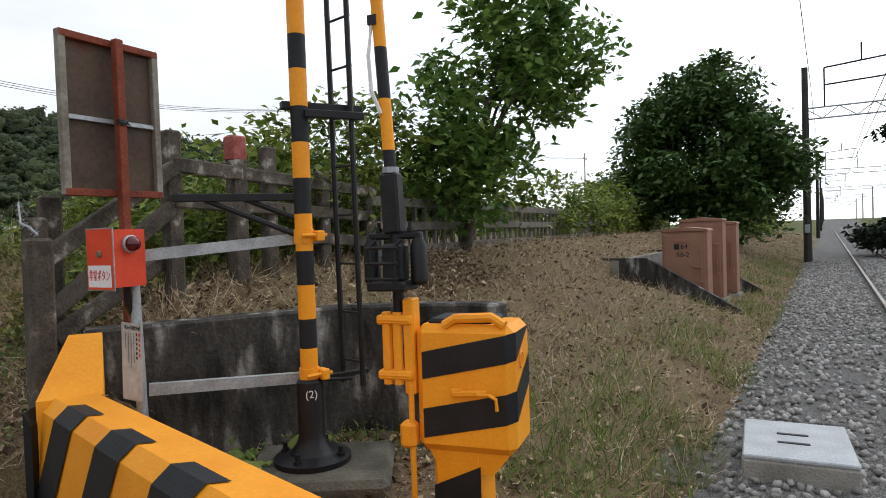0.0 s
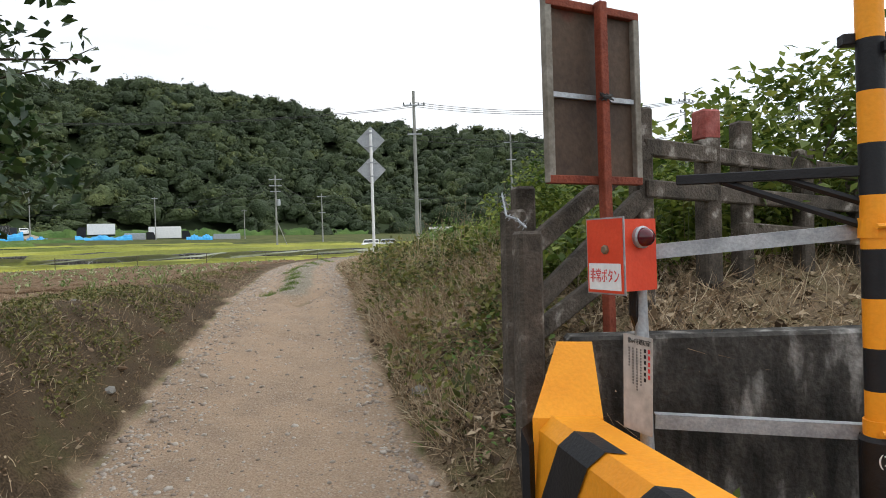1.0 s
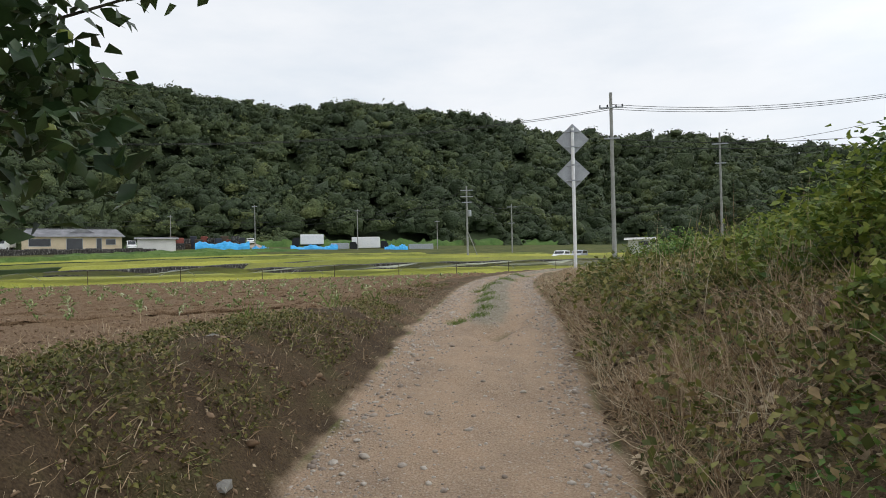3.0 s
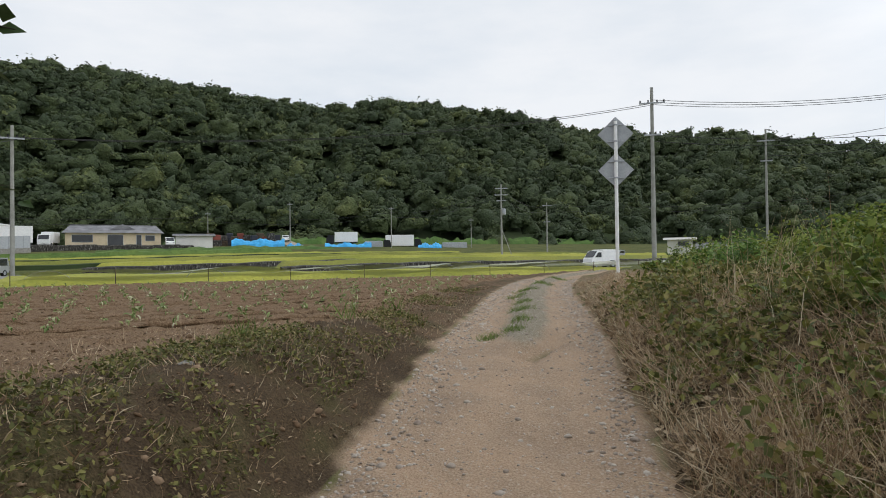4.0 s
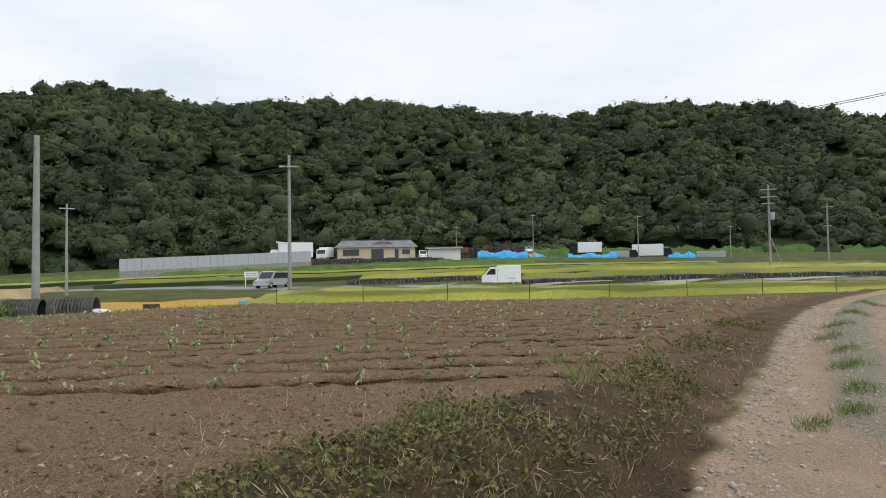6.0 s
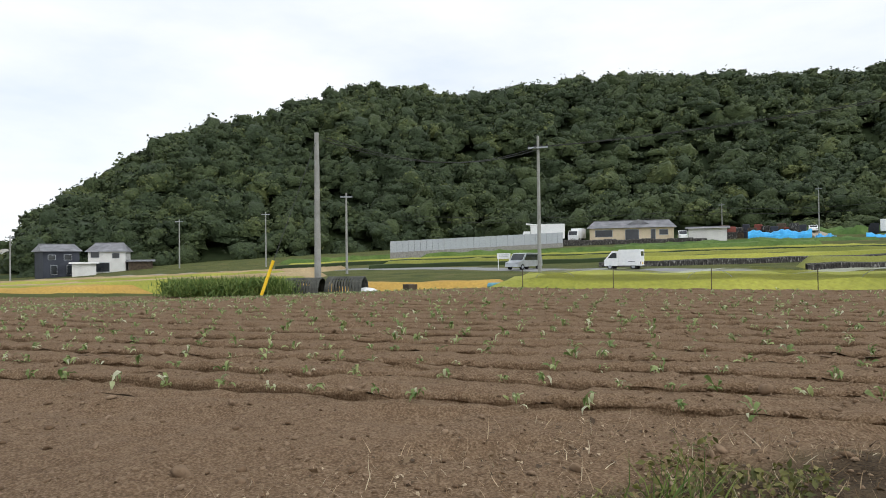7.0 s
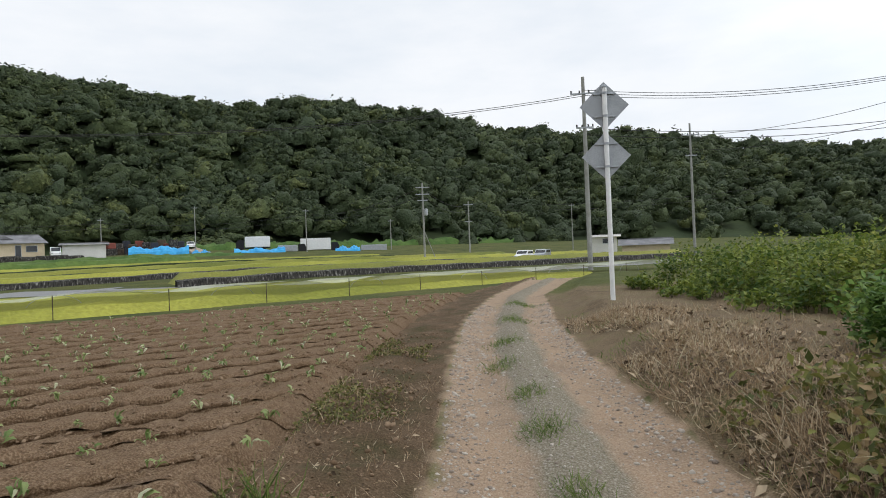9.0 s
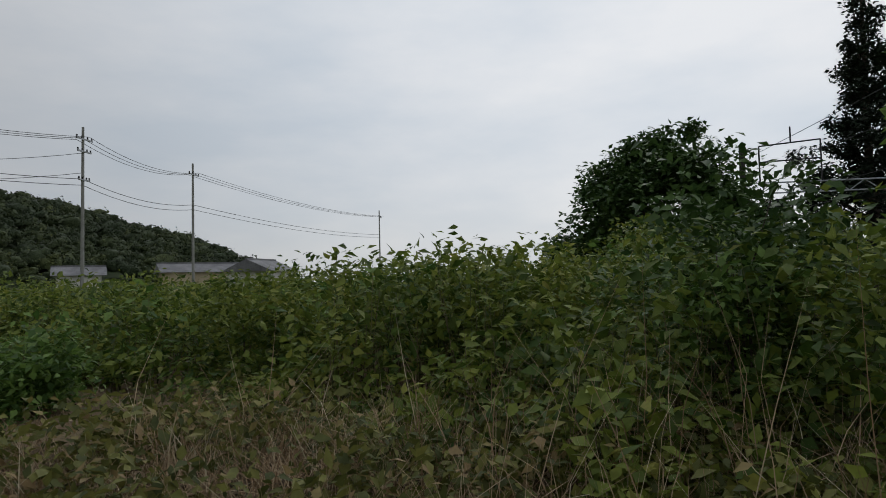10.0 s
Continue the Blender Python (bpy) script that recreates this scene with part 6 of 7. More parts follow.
def seedlings():
    d, c = Vector((0.76, 0.65)), Vector((-0.65, 0.76))
    p, size = [], []
    for row in range(42):
        for k in range(-140, 92):
            s, off = k * 0.4 + rng.normal(0, 0.07), 11.08 + row * 0.66 + rng.normal(0, 0.04)
            x, y = d.x * s + c.x * off, d.y * s + c.y * off
            if x > float(edge_l(y)) - 1.1 or -0.65 * x + 0.76 * y > np.interp(x, *FIELD_END) - 1:
                continue
            if x < -52 or rng.uniform() < 0.1:
                continue
            big = rng.uniform(0.6, 1.2)
            for _ in range(7 if math.hypot(x + 0.5, y - 9) < 14 else 4):
                p.append((x + rng.normal(0, 0.02), y + rng.normal(0, 0.02), 0))
                size.append(rng.uniform(0.055, 0.12) * big)
    p = np.array(p)
    p[:, 2] = field_z(p[:, 0]) + rng.uniform(0.02, 0.06, len(p))
    v = [(0, 0, 0), (0.14, 0.25, 0.5), (-0.14, 0.25, 0.5), (0.13, 0.55, 0.6), (-0.13, 0.55, 0.6), (0, 0.85, 0.4)]
    f = [(0, 1, 2), (2, 1, 3), (2, 3, 4), (4, 3, 5)]
    me = scatter("seedlings", v, f, p, size, turns(len(p), 0.35), SEEDLING)
    tagged(new("seedlings", me), "rows of small drooping cabbage seedlings in the field", "seedlings", kind="stuff")
    # a few grass clumps along the field edge
    q = []
    for x, y in ((-2.53, 12.94), (-2.62, 13.2), (-2.35, 10.6), (-2.1, 12.3), (-1.9, 13.6)):
        q += [(x + rng.normal(0, 0.06), y + rng.normal(0, 0.06), 0) for _ in range(26)]
    q = np.array(q)
    q[:, 2] = height(q[:, 0], q[:, 1])
    me = scatter("grass_clump", BLADE_V, BLADE_F, q, np.stack([np.full(len(q), 0.009), rng.uniform(0.15, 0.32, len(q)), rng.uniform(0.15, 0.32, len(q))], -1), turns(len(q), 0.4), GRASS)
    tagged(new("grass_clumps", me), "tall green grass clumps on the field's edge", "grass", kind="stuff")


weeds()
straw()
stones()
seedlings()


# ---- the valley ----
def far(az, d, z=0.0, eye=(0.08, 7.15)):
    return Vector((eye[0] + d * math.sin(radians(az)), eye[1] + d * math.cos(radians(az)), z))


def warning_sign():
    t = thing("warning_sign", "two grey diamond sign plates seen from behind on a white pole", "road sign", pose(1.23, 22.57, 1.66))
    part("post", Mesh().tube([(0, 0, -0.3), (0, 0, 3.85)], 0.045, 14), WHITE, t, smooth=True)
    part("cap", Mesh().lathe([(0.05, 0), (0.05, 0.03), (0.02, 0.05)], (0, 0, 3.85), 12), GALV, t)
    for z in (3.53, 2.6):
        pl = part("plate", Mesh().box((0.63, 0.012, 0.63), pose(0, 0.07, z, 0, 45, 0)), ALU, t, "bare grey metal diamond plate")
        for dz in (-0.2, 0.22):
            w = 0.4
            part("stiffener", Mesh().box((w, 0.03, 0.03), pose(0, 0.05, z + dz), bevel=0.004), GALV, pl)
        for dz in (-0.2, 0.22):
            part("clamp", Mesh().tube([(0, 0, z + dz - 0.02), (0, 0, z + dz + 0.02)], 0.052, 12), GALV, t)


def utility_pole(x, y, z0, z1, arms=((0.5, 1.6),), light=False, r=0.16, box=False, turn=0.0):
    t = thing("utility_pole", "grey concrete utility pole with insulator arms", "utility pole", pose(x, y, z0, 0, 0, turn), "valley poles")
    H = z1 - z0
    part("shaft", Mesh().tube([(0, 0, -0.5), (0, 0, H)], [r, r * 0.62], 12), POLE, t, smooth=True)
    for dz, w in arms:
        a = part("crossarm", Mesh().box((w, 0.1, 0.12), pose(0, -0.14, H - dz), bevel=0.01), GALV, t)
        for k in (-0.46, -0.15, 0.2, 0.46):
            part("insulator", Mesh().lathe([(0.04, 0), (0.08, 0.04), (0.05, 0.11), (0.07, 0.2)], (k * w, -0.12, H - dz + 0.04), 7), BLACK_STEEL, a)
    if light:
        part("street_light", Mesh().box((0.9, 0.16, 0.12), pose(-0.55, 0, H * 0.36, 0, 8, 0), bevel=0.03), WHITE, t)
    if box:
        part("transformer", Mesh().lathe([(0.25, 0), (0.28, 0.1), (0.28, 0.8), (0.2, 0.9)], (0.35, 0, H * 0.62), 12), GALV, t)
        part("stay", Mesh().tube([(0, 0, H * 0.45), (1.9, 0.3, 0)], 0.06, 6), POLE, t)
    return t


def pole_at(az, d, el0, el1, eye=(0.08, 7.15, 2.23), **k):
    p = far(az, d, 0, eye)
    g = float(height(p.x, p.y))
    z0 = eye[2] + d * math.tan(radians(el0))
    utility_pole(p.x, p.y, min(z0, g + 0.2), eye[2] + d * math.tan(radians(el1)), turn=-az, **k)
    return Vector((p.x, p.y, eye[2] + d * math.tan(radians(el1))))


def house(az, d, width, depth, wall_h, roof_h, walls, roof, z0, label, turn=0.0, windows=(), eye=(0.08, 7.15), hip=0.0, storeys=1):
    p = far(az, d, z0, eye)
    t = thing("house", label, "house", pose(p.x, p.y, z0, 0, 0, -az + turn))
    part("wall", Mesh().box((width, depth, wall_h + 1), pose(0, 0, wall_h / 2 - 0.5)), walls, t)
    w, dd = width / 2 + 0.6, depth / 2 + 0.6
    rf = Mesh().add([(-w, -dd, wall_h - 0.12), (w, -dd, wall_h - 0.12), (w, dd, wall_h - 0.12), (-w, dd, wall_h - 0.12), (-w + hip, 0, wall_h + roof_h), (w - hip, 0, wall_h + roof_h)],
                    [(0, 1, 5, 4), (2, 3, 4, 5), (1, 2, 5), (3, 0, 4), (3, 2, 1, 0)])
    part("roof", rf, roof, t)
    part("ridge", Mesh().box((2 * w - 2 * hip, 0.3, 0.25), pose(0, 0, wall_h + roof_h)), roof, t)
    for x, z, ww, hh in windows:
        win = part("window", Mesh().box((ww + 0.16, 0.08, hh + 0.16), pose(x, -depth / 2 - 0.03, z)), ALU, t)
        part("pane", Mesh().box((ww, 0.04, hh), pose(x, -depth / 2 - 0.07, z)), GLASS_DARK, win)
    return t


def truck(az, d, z0, length, h, label, turn, box_mat=WHITE, cab_mat=None):
    p = far(az, d, z0)
    t = thing("truck", label, "truck", pose(p.x, p.y, z0, 0, 0, -az + turn))
    part("cargo_box", Mesh().box((length - 1.9, 2.2, h - 0.9), pose(0.95, 0, 0.9 + (h - 0.9) / 2), bevel=0.06), box_mat, t)
    cab = part("cab", Mesh().prism([(-length / 2, 0.5), (-length / 2 + 1.75, 0.5), (-length / 2 + 1.75, 2.5), (-length / 2 + 0.4, 2.5), (-length / 2, 1.5)], 2.1), cab_mat or WHITE, t)
    part("windscreen", Mesh().prism([(-length / 2 + 0.03, 1.55), (-length / 2 + 0.38, 2.35), (-length / 2 + 0.33, 2.38), (-length / 2 - 0.03, 1.57)], 1.8), GLASS_DARK, cab)
    part("chassis", Mesh().box((length, 1.0, 0.25), pose(0, 0, 0.72)), BLACK_STEEL, t)
    for x in (-length / 2 + 0.9, length / 2 - 1.4):
        for y in (-1, 1):
            part("wheel", Mesh().tube([(x, y * 0.8, 0.45), (x, y * 1.08, 0.45)], 0.45, 16), RUBBER, t)
    return t


def car_body(t, L, W, H, paint, hood=0.9):
    prof = [(-L / 2, 0.3), (-L / 2 + 0.05, 0.75), (-L / 2 + hood * 0.9, 0.95), (-L / 2 + hood * 1.5, H - 0.08), (-L / 2 + hood * 1.9, H), (L / 2 - 0.25, H - 0.02), (L / 2 - 0.02, 0.95), (L / 2, 0.35)]
    part("body", Mesh().prism(prof, W), paint, t)
    part("windscreen", Mesh().prism([(-L / 2 + hood * 0.98, 1.0), (-L / 2 + hood * 1.48, H - 0.12), (-L / 2 + hood * 1.46, H - 0.1), (-L / 2 + hood * 0.93, 1.0)], W - 0.2), GLASS_DARK, t)
    for s in (-1, 1):
        part("side_window", Mesh().prism([(-L / 2 + hood * 1.2, 1.0), (L / 2 - 0.3, 1.0), (L / 2 - 0.38, H - 0.15), (-L / 2 + hood * 1.65, H - 0.15)], 0.02, pose(0, s * (W / 2 + 0.004), 0)), GLASS_DARK, t)
        part("headlight", Mesh().box((0.08, 0.3, 0.15), pose(-L / 2 + 0.02, s * (W / 2 - 0.22), 0.68)), GALV, t)
        for x in (-L / 2 + 0.75, L / 2 - 0.7):
            wh = part("wheel", Mesh().tube([(x, s * (W / 2 - 0.2), 0.3), (x, s * (W / 2 + 0.01), 0.3)], 0.3, 18), RUBBER, t)
            part("rim", Mesh().tube([(x, s * (W / 2 + 0.012), 0.3), (x, s * (W / 2 + 0.02), 0.3)], 0.18, 14), GALV, wh)


def parked_car(x, y, z, turn, paint, label, L=4.3, W=1.7, H=1.6):
    t = thing("parked_car", label, "car", pose(x, y, z, 0, 0, turn))
    car_body(t, L, W, H, paint)
    return t


def tarp_heap(az0, az1, d, z0, z1):
    t = thing("tarpaulin_heap", "stacked material under crumpled bright blue tarpaulins", "tarpaulin")
    a, b = far(az0, d), far(az1, d)
    L = (b - a).length
    n, k = 44, 9
    v, f = [], []
    for i in range(n):
        for j in range(k):
            s, w = i / (n - 1), j / (k - 1)
            hz = (z0 - 0.3 + (z1 - z0 + 0.3) * math.sin(math.pi * w) ** 0.45) * 1.0
            p = a.lerp(b, s)
            out = (w - 0.5) * 4.0
            dirn = Vector((math.sin(radians((az0 + az1) / 2)), math.cos(radians((az0 + az1) / 2)), 0))
            q = p + dirn * out
            v.append((q.x, q.y, hz + (0.1 * math.sin(i * 1.3 + j * 0.9) + 0.28 * math.sin(i * 0.31 + az0)) * math.sin(math.pi * w)))
    for i in range(n - 1):
        for j in range(k - 1):
            f.append((i * k + j, (i + 1) * k + j, (i + 1) * k + j + 1, i * k + j + 1))
    part("tarpaulin", Mesh().add(v, f), TARP, t)


def slab(name, label, cx, cy, L, W, z0, z1, top, ang, category="crop", rough=0.05):
    """A standing crop: an uneven top on steep sides."""
    nx, ny = max(4, int(L / 1.5)), max(4, int(W / 1.2))
    gx, gy = np.meshgrid(np.linspace(-L / 2, L / 2, nx), np.linspace(-W / 2, W / 2, ny))
    z = z1 + rng.normal(0, rough, gx.shape) + 0.3 * rough * wob(gx + cx, gy + cy, 0.3)
    rim = (np.abs(gx) > L / 2 - 1e-6) | (np.abs(gy) > W / 2 - 1e-6)
    z = np.where(rim, z0, z)
    if abs(ang - ROAD_ANG) < 1 and W < 15:
        z = z + fall(0.76 * cx + 0.65 * cy + gx)
    gx = np.where(rim, gx, gx * 0.998)
    c, s = math.cos(radians(ang)), math.sin(radians(ang))
    v = np.stack([cx + gx * c - gy * s, cy + gx * s + gy * c, z], -1).reshape(-1, 3)
    i = (np.arange(ny - 1)[:, None] * nx + np.arange(nx - 1)[None]).ravel()
    me = array_mesh(name, v, np.stack([i, i + 1, i + nx + 1, i + nx], -1), top, False)
    return tagged(new(name, me), label, category, kind="stuff")


def on_u(s, u):
    """A place s metres along the valley road's line and u metres out."""
    return 0.76 * s - 0.65 * u, 0.65 * s + 0.76 * u


ROAD_ANG = math.degrees(math.atan2(0.65, 0.76))
warning_sign()
w_tip = Vector((-37.3, 41.3, 11.4))
utility_pole(-37.3, 41.3, 0.9, 11.4, ((0.9, 1.5),), light=True, turn=40)
big = pole_at(-68.35, 36.4, -3.1, 10.87, (-1.0, 9.08, 2.43), arms=(), r=0.2)
p4 = pole_at(-65.5, 75, -1.84, 5.7, (-1.0, 9.08, 2.43), arms=((0.5, 1.4),))
for az, d, e0, e1 in ((-72.3, 130, -0.69, 4.01), (-79.2, 150, -0.54, 3.31), (-95.5, 120, -1.6, 1.95), (-90.9, 150, -1.4, 1.94)):
    pole_at(az, d, e0, e1, (-1.0, 9.08, 2.43))
main = Vector((5.72, 60.3, 15.0))
utility_pole(5.72, 60.3, 0.9, 15.8, ((1.3, 2.0), (3.9, 1.3)), r=0.2)
utility_pole(19.6, 81.8, 1.2, 15.8, ((1.3, 1.8), (3.5, 1.2)))
for x, y in ((31.5, 60.0), (47.1, 65.4), (96.9, 74.7)):
    utility_pole(x, y, 1.5, 15.6, ((1.0, 1.9), (2.0, 1.6), (4.3, 1.3)) if x < 40 else ((1.2, 2.0),), turn=20)
polem = pole_at(-7.4, 88, -0.78, 6.53, arms=((0.6, 1.8), (1.5, 1.8), (2.3, 1.4)), box=True)
polen = pole_at(-3.4, 125, -0.06, 4.81, arms=((0.6, 1.8), (3.8, 1.3)))
for az, d, e0, e1 in ((-26.3, 152, 1.88, 5.01), (-33.1, 150, 2.0, 4.11), (-17.4, 142, 1.2, 4.62), (-10.2, 150, 1.0, 3.52), (5.5, 150, 1, 4.2)):
    pole_at(az, d, e0, e1, arms=((0.4, 1.2),), r=0.12)
wires_between("power_line", "thin black power lines between the poles", [(5.72, 60.3, 14.6), (31.5, 60.0, 14.7), (47.1, 65.4, 14.5), (96.9, 74.7, 14.5)], 0.9, 0.022, [(0, -0.8, 0), (0, 0, 0), (0, 0.8, 0)])
wires_between("power_line", "thin black power lines between the poles", [(5.72, 60.3, 11.9), (31.5, 60.0, 11.4), (47.1, 65.4, 11.2), (96.9, 74.7, 11.2)], 0.7, 0.025, [(0, 0, 0), (0, 0, -0.5)])
wires_between("power_line", "thin black power lines between the poles", [(5.72, 60.3, 14.5), (-37.3, 41.3, 10.6), (big.x, big.y, big.z - 0.3)], 1.3, 0.022, [(0, 0, 0), (0.3, 0.5, 0)])
wires_between("power_line", "thin black power lines between the poles", [(19.6, 81.8, 14.5), (31.5, 60, 13.5)], 0.8, 0.022, [(0, 0, 0), (0, 0, -1.6)])
wires_between("power_line", "thin black power lines between the poles", [tuple(far(-60, 135, 11)), tuple(far(-33, 150, 12)), tuple(far(-17.4, 142, 12.5)), tuple(polem - Vector((0, 0, 0.6))), tuple(polen - Vector((0, 0, 0.6))), tuple(far(20, 150, 14))], 1.2, 0.03, [(0, 0, 0), (0, 0, -1.0)])
# stay of the thick pole, in a yellow sleeve
t = thing("pole_stay", "steel stay wire in a bright yellow plastic sleeve", "stay wire")
foot = Vector((-31.4, 18.15, 0.42))
topw = Vector((big.x, big.y, big.z - 0.4))
dirw = (topw - foot).normalized()
part("wire", Mesh().tube([foot, topw], 0.015, 5), WIRE, t)
part("sleeve", Mesh().tube([foot, foot + Vector((0.2, 0.6, 1.85))], 0.08, 10), PLASTIC_Y, t)

# crops
sx, sy = on_u(16.5, 38.8)
slab("rice_paddy", "yellow-green ripening rice under pale netting", sx, sy, 36, 15.5, 0.6, 1.36, RICE, ROAD_ANG)
slab("gold_rice_paddy", "golden ripe rice in a narrow strip", *on_u(-41, 41.5), 30, 7, 0.6, 1.9, RICE_GOLD, ROAD_ANG)
slab("gold_rice_paddy", "golden ripe rice in a narrow strip", *on_u(-9, 42), 17, 6, 0.6, 1.65, RICE_GOLD, ROAD_ANG)
slab("rice_paddy", "yellow-green rice strip beside the golden one", *on_u(-45, 49.0), 56, 6, 0.6, 2.0, RICE, ROAD_ANG)
slab("stubble_field", "dry tan stubble of a harvested paddy", *on_u(-78, 66), 104, 13, 0.6, 2.0, STUBBLE, ROAD_ANG, "field", 0.05)
slab("rice_paddy", "yellow-green rice strip between stubble fields", *on_u(-84, 76), 100, 5, 1.0, 2.3, RICE, ROAD_ANG)
slab("stubble_field", "dry tan stubble of a harvested paddy", *on_u(-84, 88), 100, 14, 1.2, 2.5, STUBBLE, ROAD_ANG, "field", 0.05)
slab("far_weeds", "rough green weeds below the steel fence", *on_u(-14, 126), 100, 9, 2.6, 4.3, mat("bank_weeds", (0.06, 0.11, 0.02), (0.12, 0.18, 0.04), 0.3, 0.9, 0.6, fine=2.0, bump_dist=0.4), ROAD_ANG, rough=0.14)
for u, w, s, L, h in ((66, 7, 53, 70, 1.0), (80, 8, 46, 88, 0.95), (97, 11, 25, 110, 1.0), (112, 7, 5, 120, 0.85)):
    cx, cy = on_u(s, u)
    g = float(valley(u - w / 2)) - 0.15
    slab("rice_paddy", "yellow-green rice standing in a terraced paddy", cx, cy, L, w, g - 0.2, g + h + 0.1, RICE if u in (80, 112) else RICE_FAR, ROAD_ANG)
    t = thing("paddy_bank", "low earth bank edging the paddy, coloured dark for shade on the rice's front", "earth bank")
    v, f = [], []
    for i in range(31):
        q = s - L / 2 + L * i / 30
        z = g + float(fall(q))
        for du, dz in ((-1.2, -0.5), (-1.0, 0.62), (-0.4, 0.7), (-0.2, -0.5)):
            v.append((*on_u(q, u - w / 2 + du), z + dz + 0.06 * math.sin(i * 2.3 + du)))
        if i:
            f += [(4 * i - 4 + j, 4 * i + j, 4 * i + j + 1, 4 * i - 3 + j) for j in range(3)]
    # dark materials put the shade of the rice's upright front into the bank
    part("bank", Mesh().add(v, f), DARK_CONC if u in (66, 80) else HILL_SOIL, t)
slab("far_weeds", "rough green weeds on the bank below the yard", *on_u(24, 134), 46, 7, 3.6, 4.8, mat("rough_weeds", (0.05, 0.1, 0.02), (0.1, 0.16, 0.035), 0.3, 0.9, 0.6, fine=2.0, bump_dist=0.4), ROAD_ANG, rough=0.16)
slab("far_weeds", "rough green weeds below the wood", *on_u(80, 168), 130, 14, 4.0, 7.2, mat("bright_weeds", (0.045, 0.1, 0.02), (0.09, 0.15, 0.035), 0.3, 0.9, 0.6, fine=2.0, bump_dist=0.4), ROAD_ANG, rough=0.5)
t = thing("crop_netting", "pale bird netting draped on hoops over the rice", "netting")
n, k = 60, 5
vv, ff = [], []
for i in range(n):
    for j in range(k):
        s, w = 5 + 44 * i / (n - 1), 32.5 + 8 * j / (k - 1)
        x, y = on_u(s - 4, w)
        vv.append((x, y, 1.62 + 0.2 * abs(math.sin(i * 0.42)) - 0.06 * j + 0.04 * math.sin(i * 1.3 + j)))
for i in range(n - 1):
    for j in range(k - 1):
        ff.append((i * k + j, (i + 1) * k + j, (i + 1) * k + j + 1, i * k + j + 1))
part("net", Mesh().add(vv, ff), NET, t)
for i in range(14):
    x, y = on_u(1 + 3.4 * i, 31.8)
    part("stake", Mesh().tube([(x, y, 0.9), (x, y, 1.8)], 0.016, 5), WOOD_DARK, t)
for i in range(7):
    x, y = on_u(2 + 6.0 * i, 34)
    arc = [(x + 0.9 * math.cos(a) * 0.76, y + 0.9 * math.cos(a) * 0.65, 1.15 + 0.6 * math.sin(a)) for a in (q * math.pi / 10 for q in range(11))]
    part("hoop", Mesh().tube(arc, 0.011, 5), GALV, t)

# maize strip
n = 9000
s = rng.uniform(0, 1, n)
x = -35.4 + 2.7 * s + rng.normal(0, 0.55, n)
y = 14.9 + 4.8 * s + rng.normal(0, 0.4, n)
z = rng.uniform(0.1, 1.0, n)
me = scatter("maize", BLADE_V, BLADE_F, np.stack([x, y, 0.4 + 0.75 * z], -1), np.stack([np.full(n, 0.045), rng.uniform(0.3, 0.7, n), rng.uniform(0.2, 0.5, n)], -1), turns(n, 0.55), CORN)
tagged(new("maize", me), "short strip of green maize at the field's edge", "maize", kind="stuff")


def hoop_bundle(x, y, r):
    t = thing("hoop_bundle", "bundle of bent dark tunnel hoops standing on the field's edge", "hoops", pose(x, y, float(field_z(x)), 0, 0, 48))
    for k in range(26):
        ring = [(0.075 * k - 0.95 + 0.03 * math.sin(k * 3), r * math.cos(a), 0.08 + r * math.sin(a) * 1.05) for a in (q * math.pi / 9 for q in range(10))]
        part("hoop", Mesh().tube(ring, 0.045, 6), mat("hoop_grey", (0.05, 0.052, 0.045), (0.1, 0.1, 0.085), 3, 0.8, 0.2) if k == 0 else bpy.data.materials["hoop_grey"], t)


hoop_bundle(-32.9, 21.0, 0.72)
hoop_bundle(-31.4, 22.7, 0.72)
solo("white_sack", Mesh().lathe([(0.3, 0), (0.62, 0.05), (0.66, 0.14), (0.4, 0.26), (0.05, 0.3)], (-30.9, 23.5, 0.5), 12), WHITE, "crumpled white sack beside the hoop bundles", "sack", smooth=True)
solo("crate", Mesh().box((0.65, 0.5, 0.42), pose(-29.2, 25.2, 0.75), bevel=0.02), WOOD_DARK, "small brown crate at the field's edge", "crate")
solo("blue_net_roll", Mesh().tube([(-24.4, 26.6, 0.98), (-22.2, 27.4, 1.06)], 0.14, 8), mat("blue_net", (0.1, 0.28, 0.36), (0.16, 0.36, 0.44), 4, 0.7, 0.2), "blue net laid along the paddy's edge", "net")

# yard, houses and vehicles under the hill
house(-40.2, 142, 16.5, 8, 2.7, 1.5, PLASTER, ROOF, 5.2, "single-storey beige house with a grey tiled roof", 0, ((-5.4, 1.5, 3.4, 1.3), (0.2, 1.2, 2.6, 2.0), (4.3, 1.2, 0.8, 2.0), (6.3, 1.6, 1.6, 1.0)), hip=1.2)
p = far(-39.6, 141, 8.6)
solo("roof_gable", Mesh().prism([(-2.2, 0), (2.2, 0), (0, 1.0)], 3, pose(p.x, p.y, p.z, 0, 0, 40)), ROOF, "small raised gable on the grey roof", "gable")
house(-34.2, 140, 7, 5, 2.2, 0.25, WALLWHITE, ROOF, 5.2, "low white shed with a flat roof", 0)
t = thing("yard_fence", "grey corrugated steel fence on a pale concrete footing", "fence")
a, b = far(-61, 122), far(-45.9, 132)
n = 30
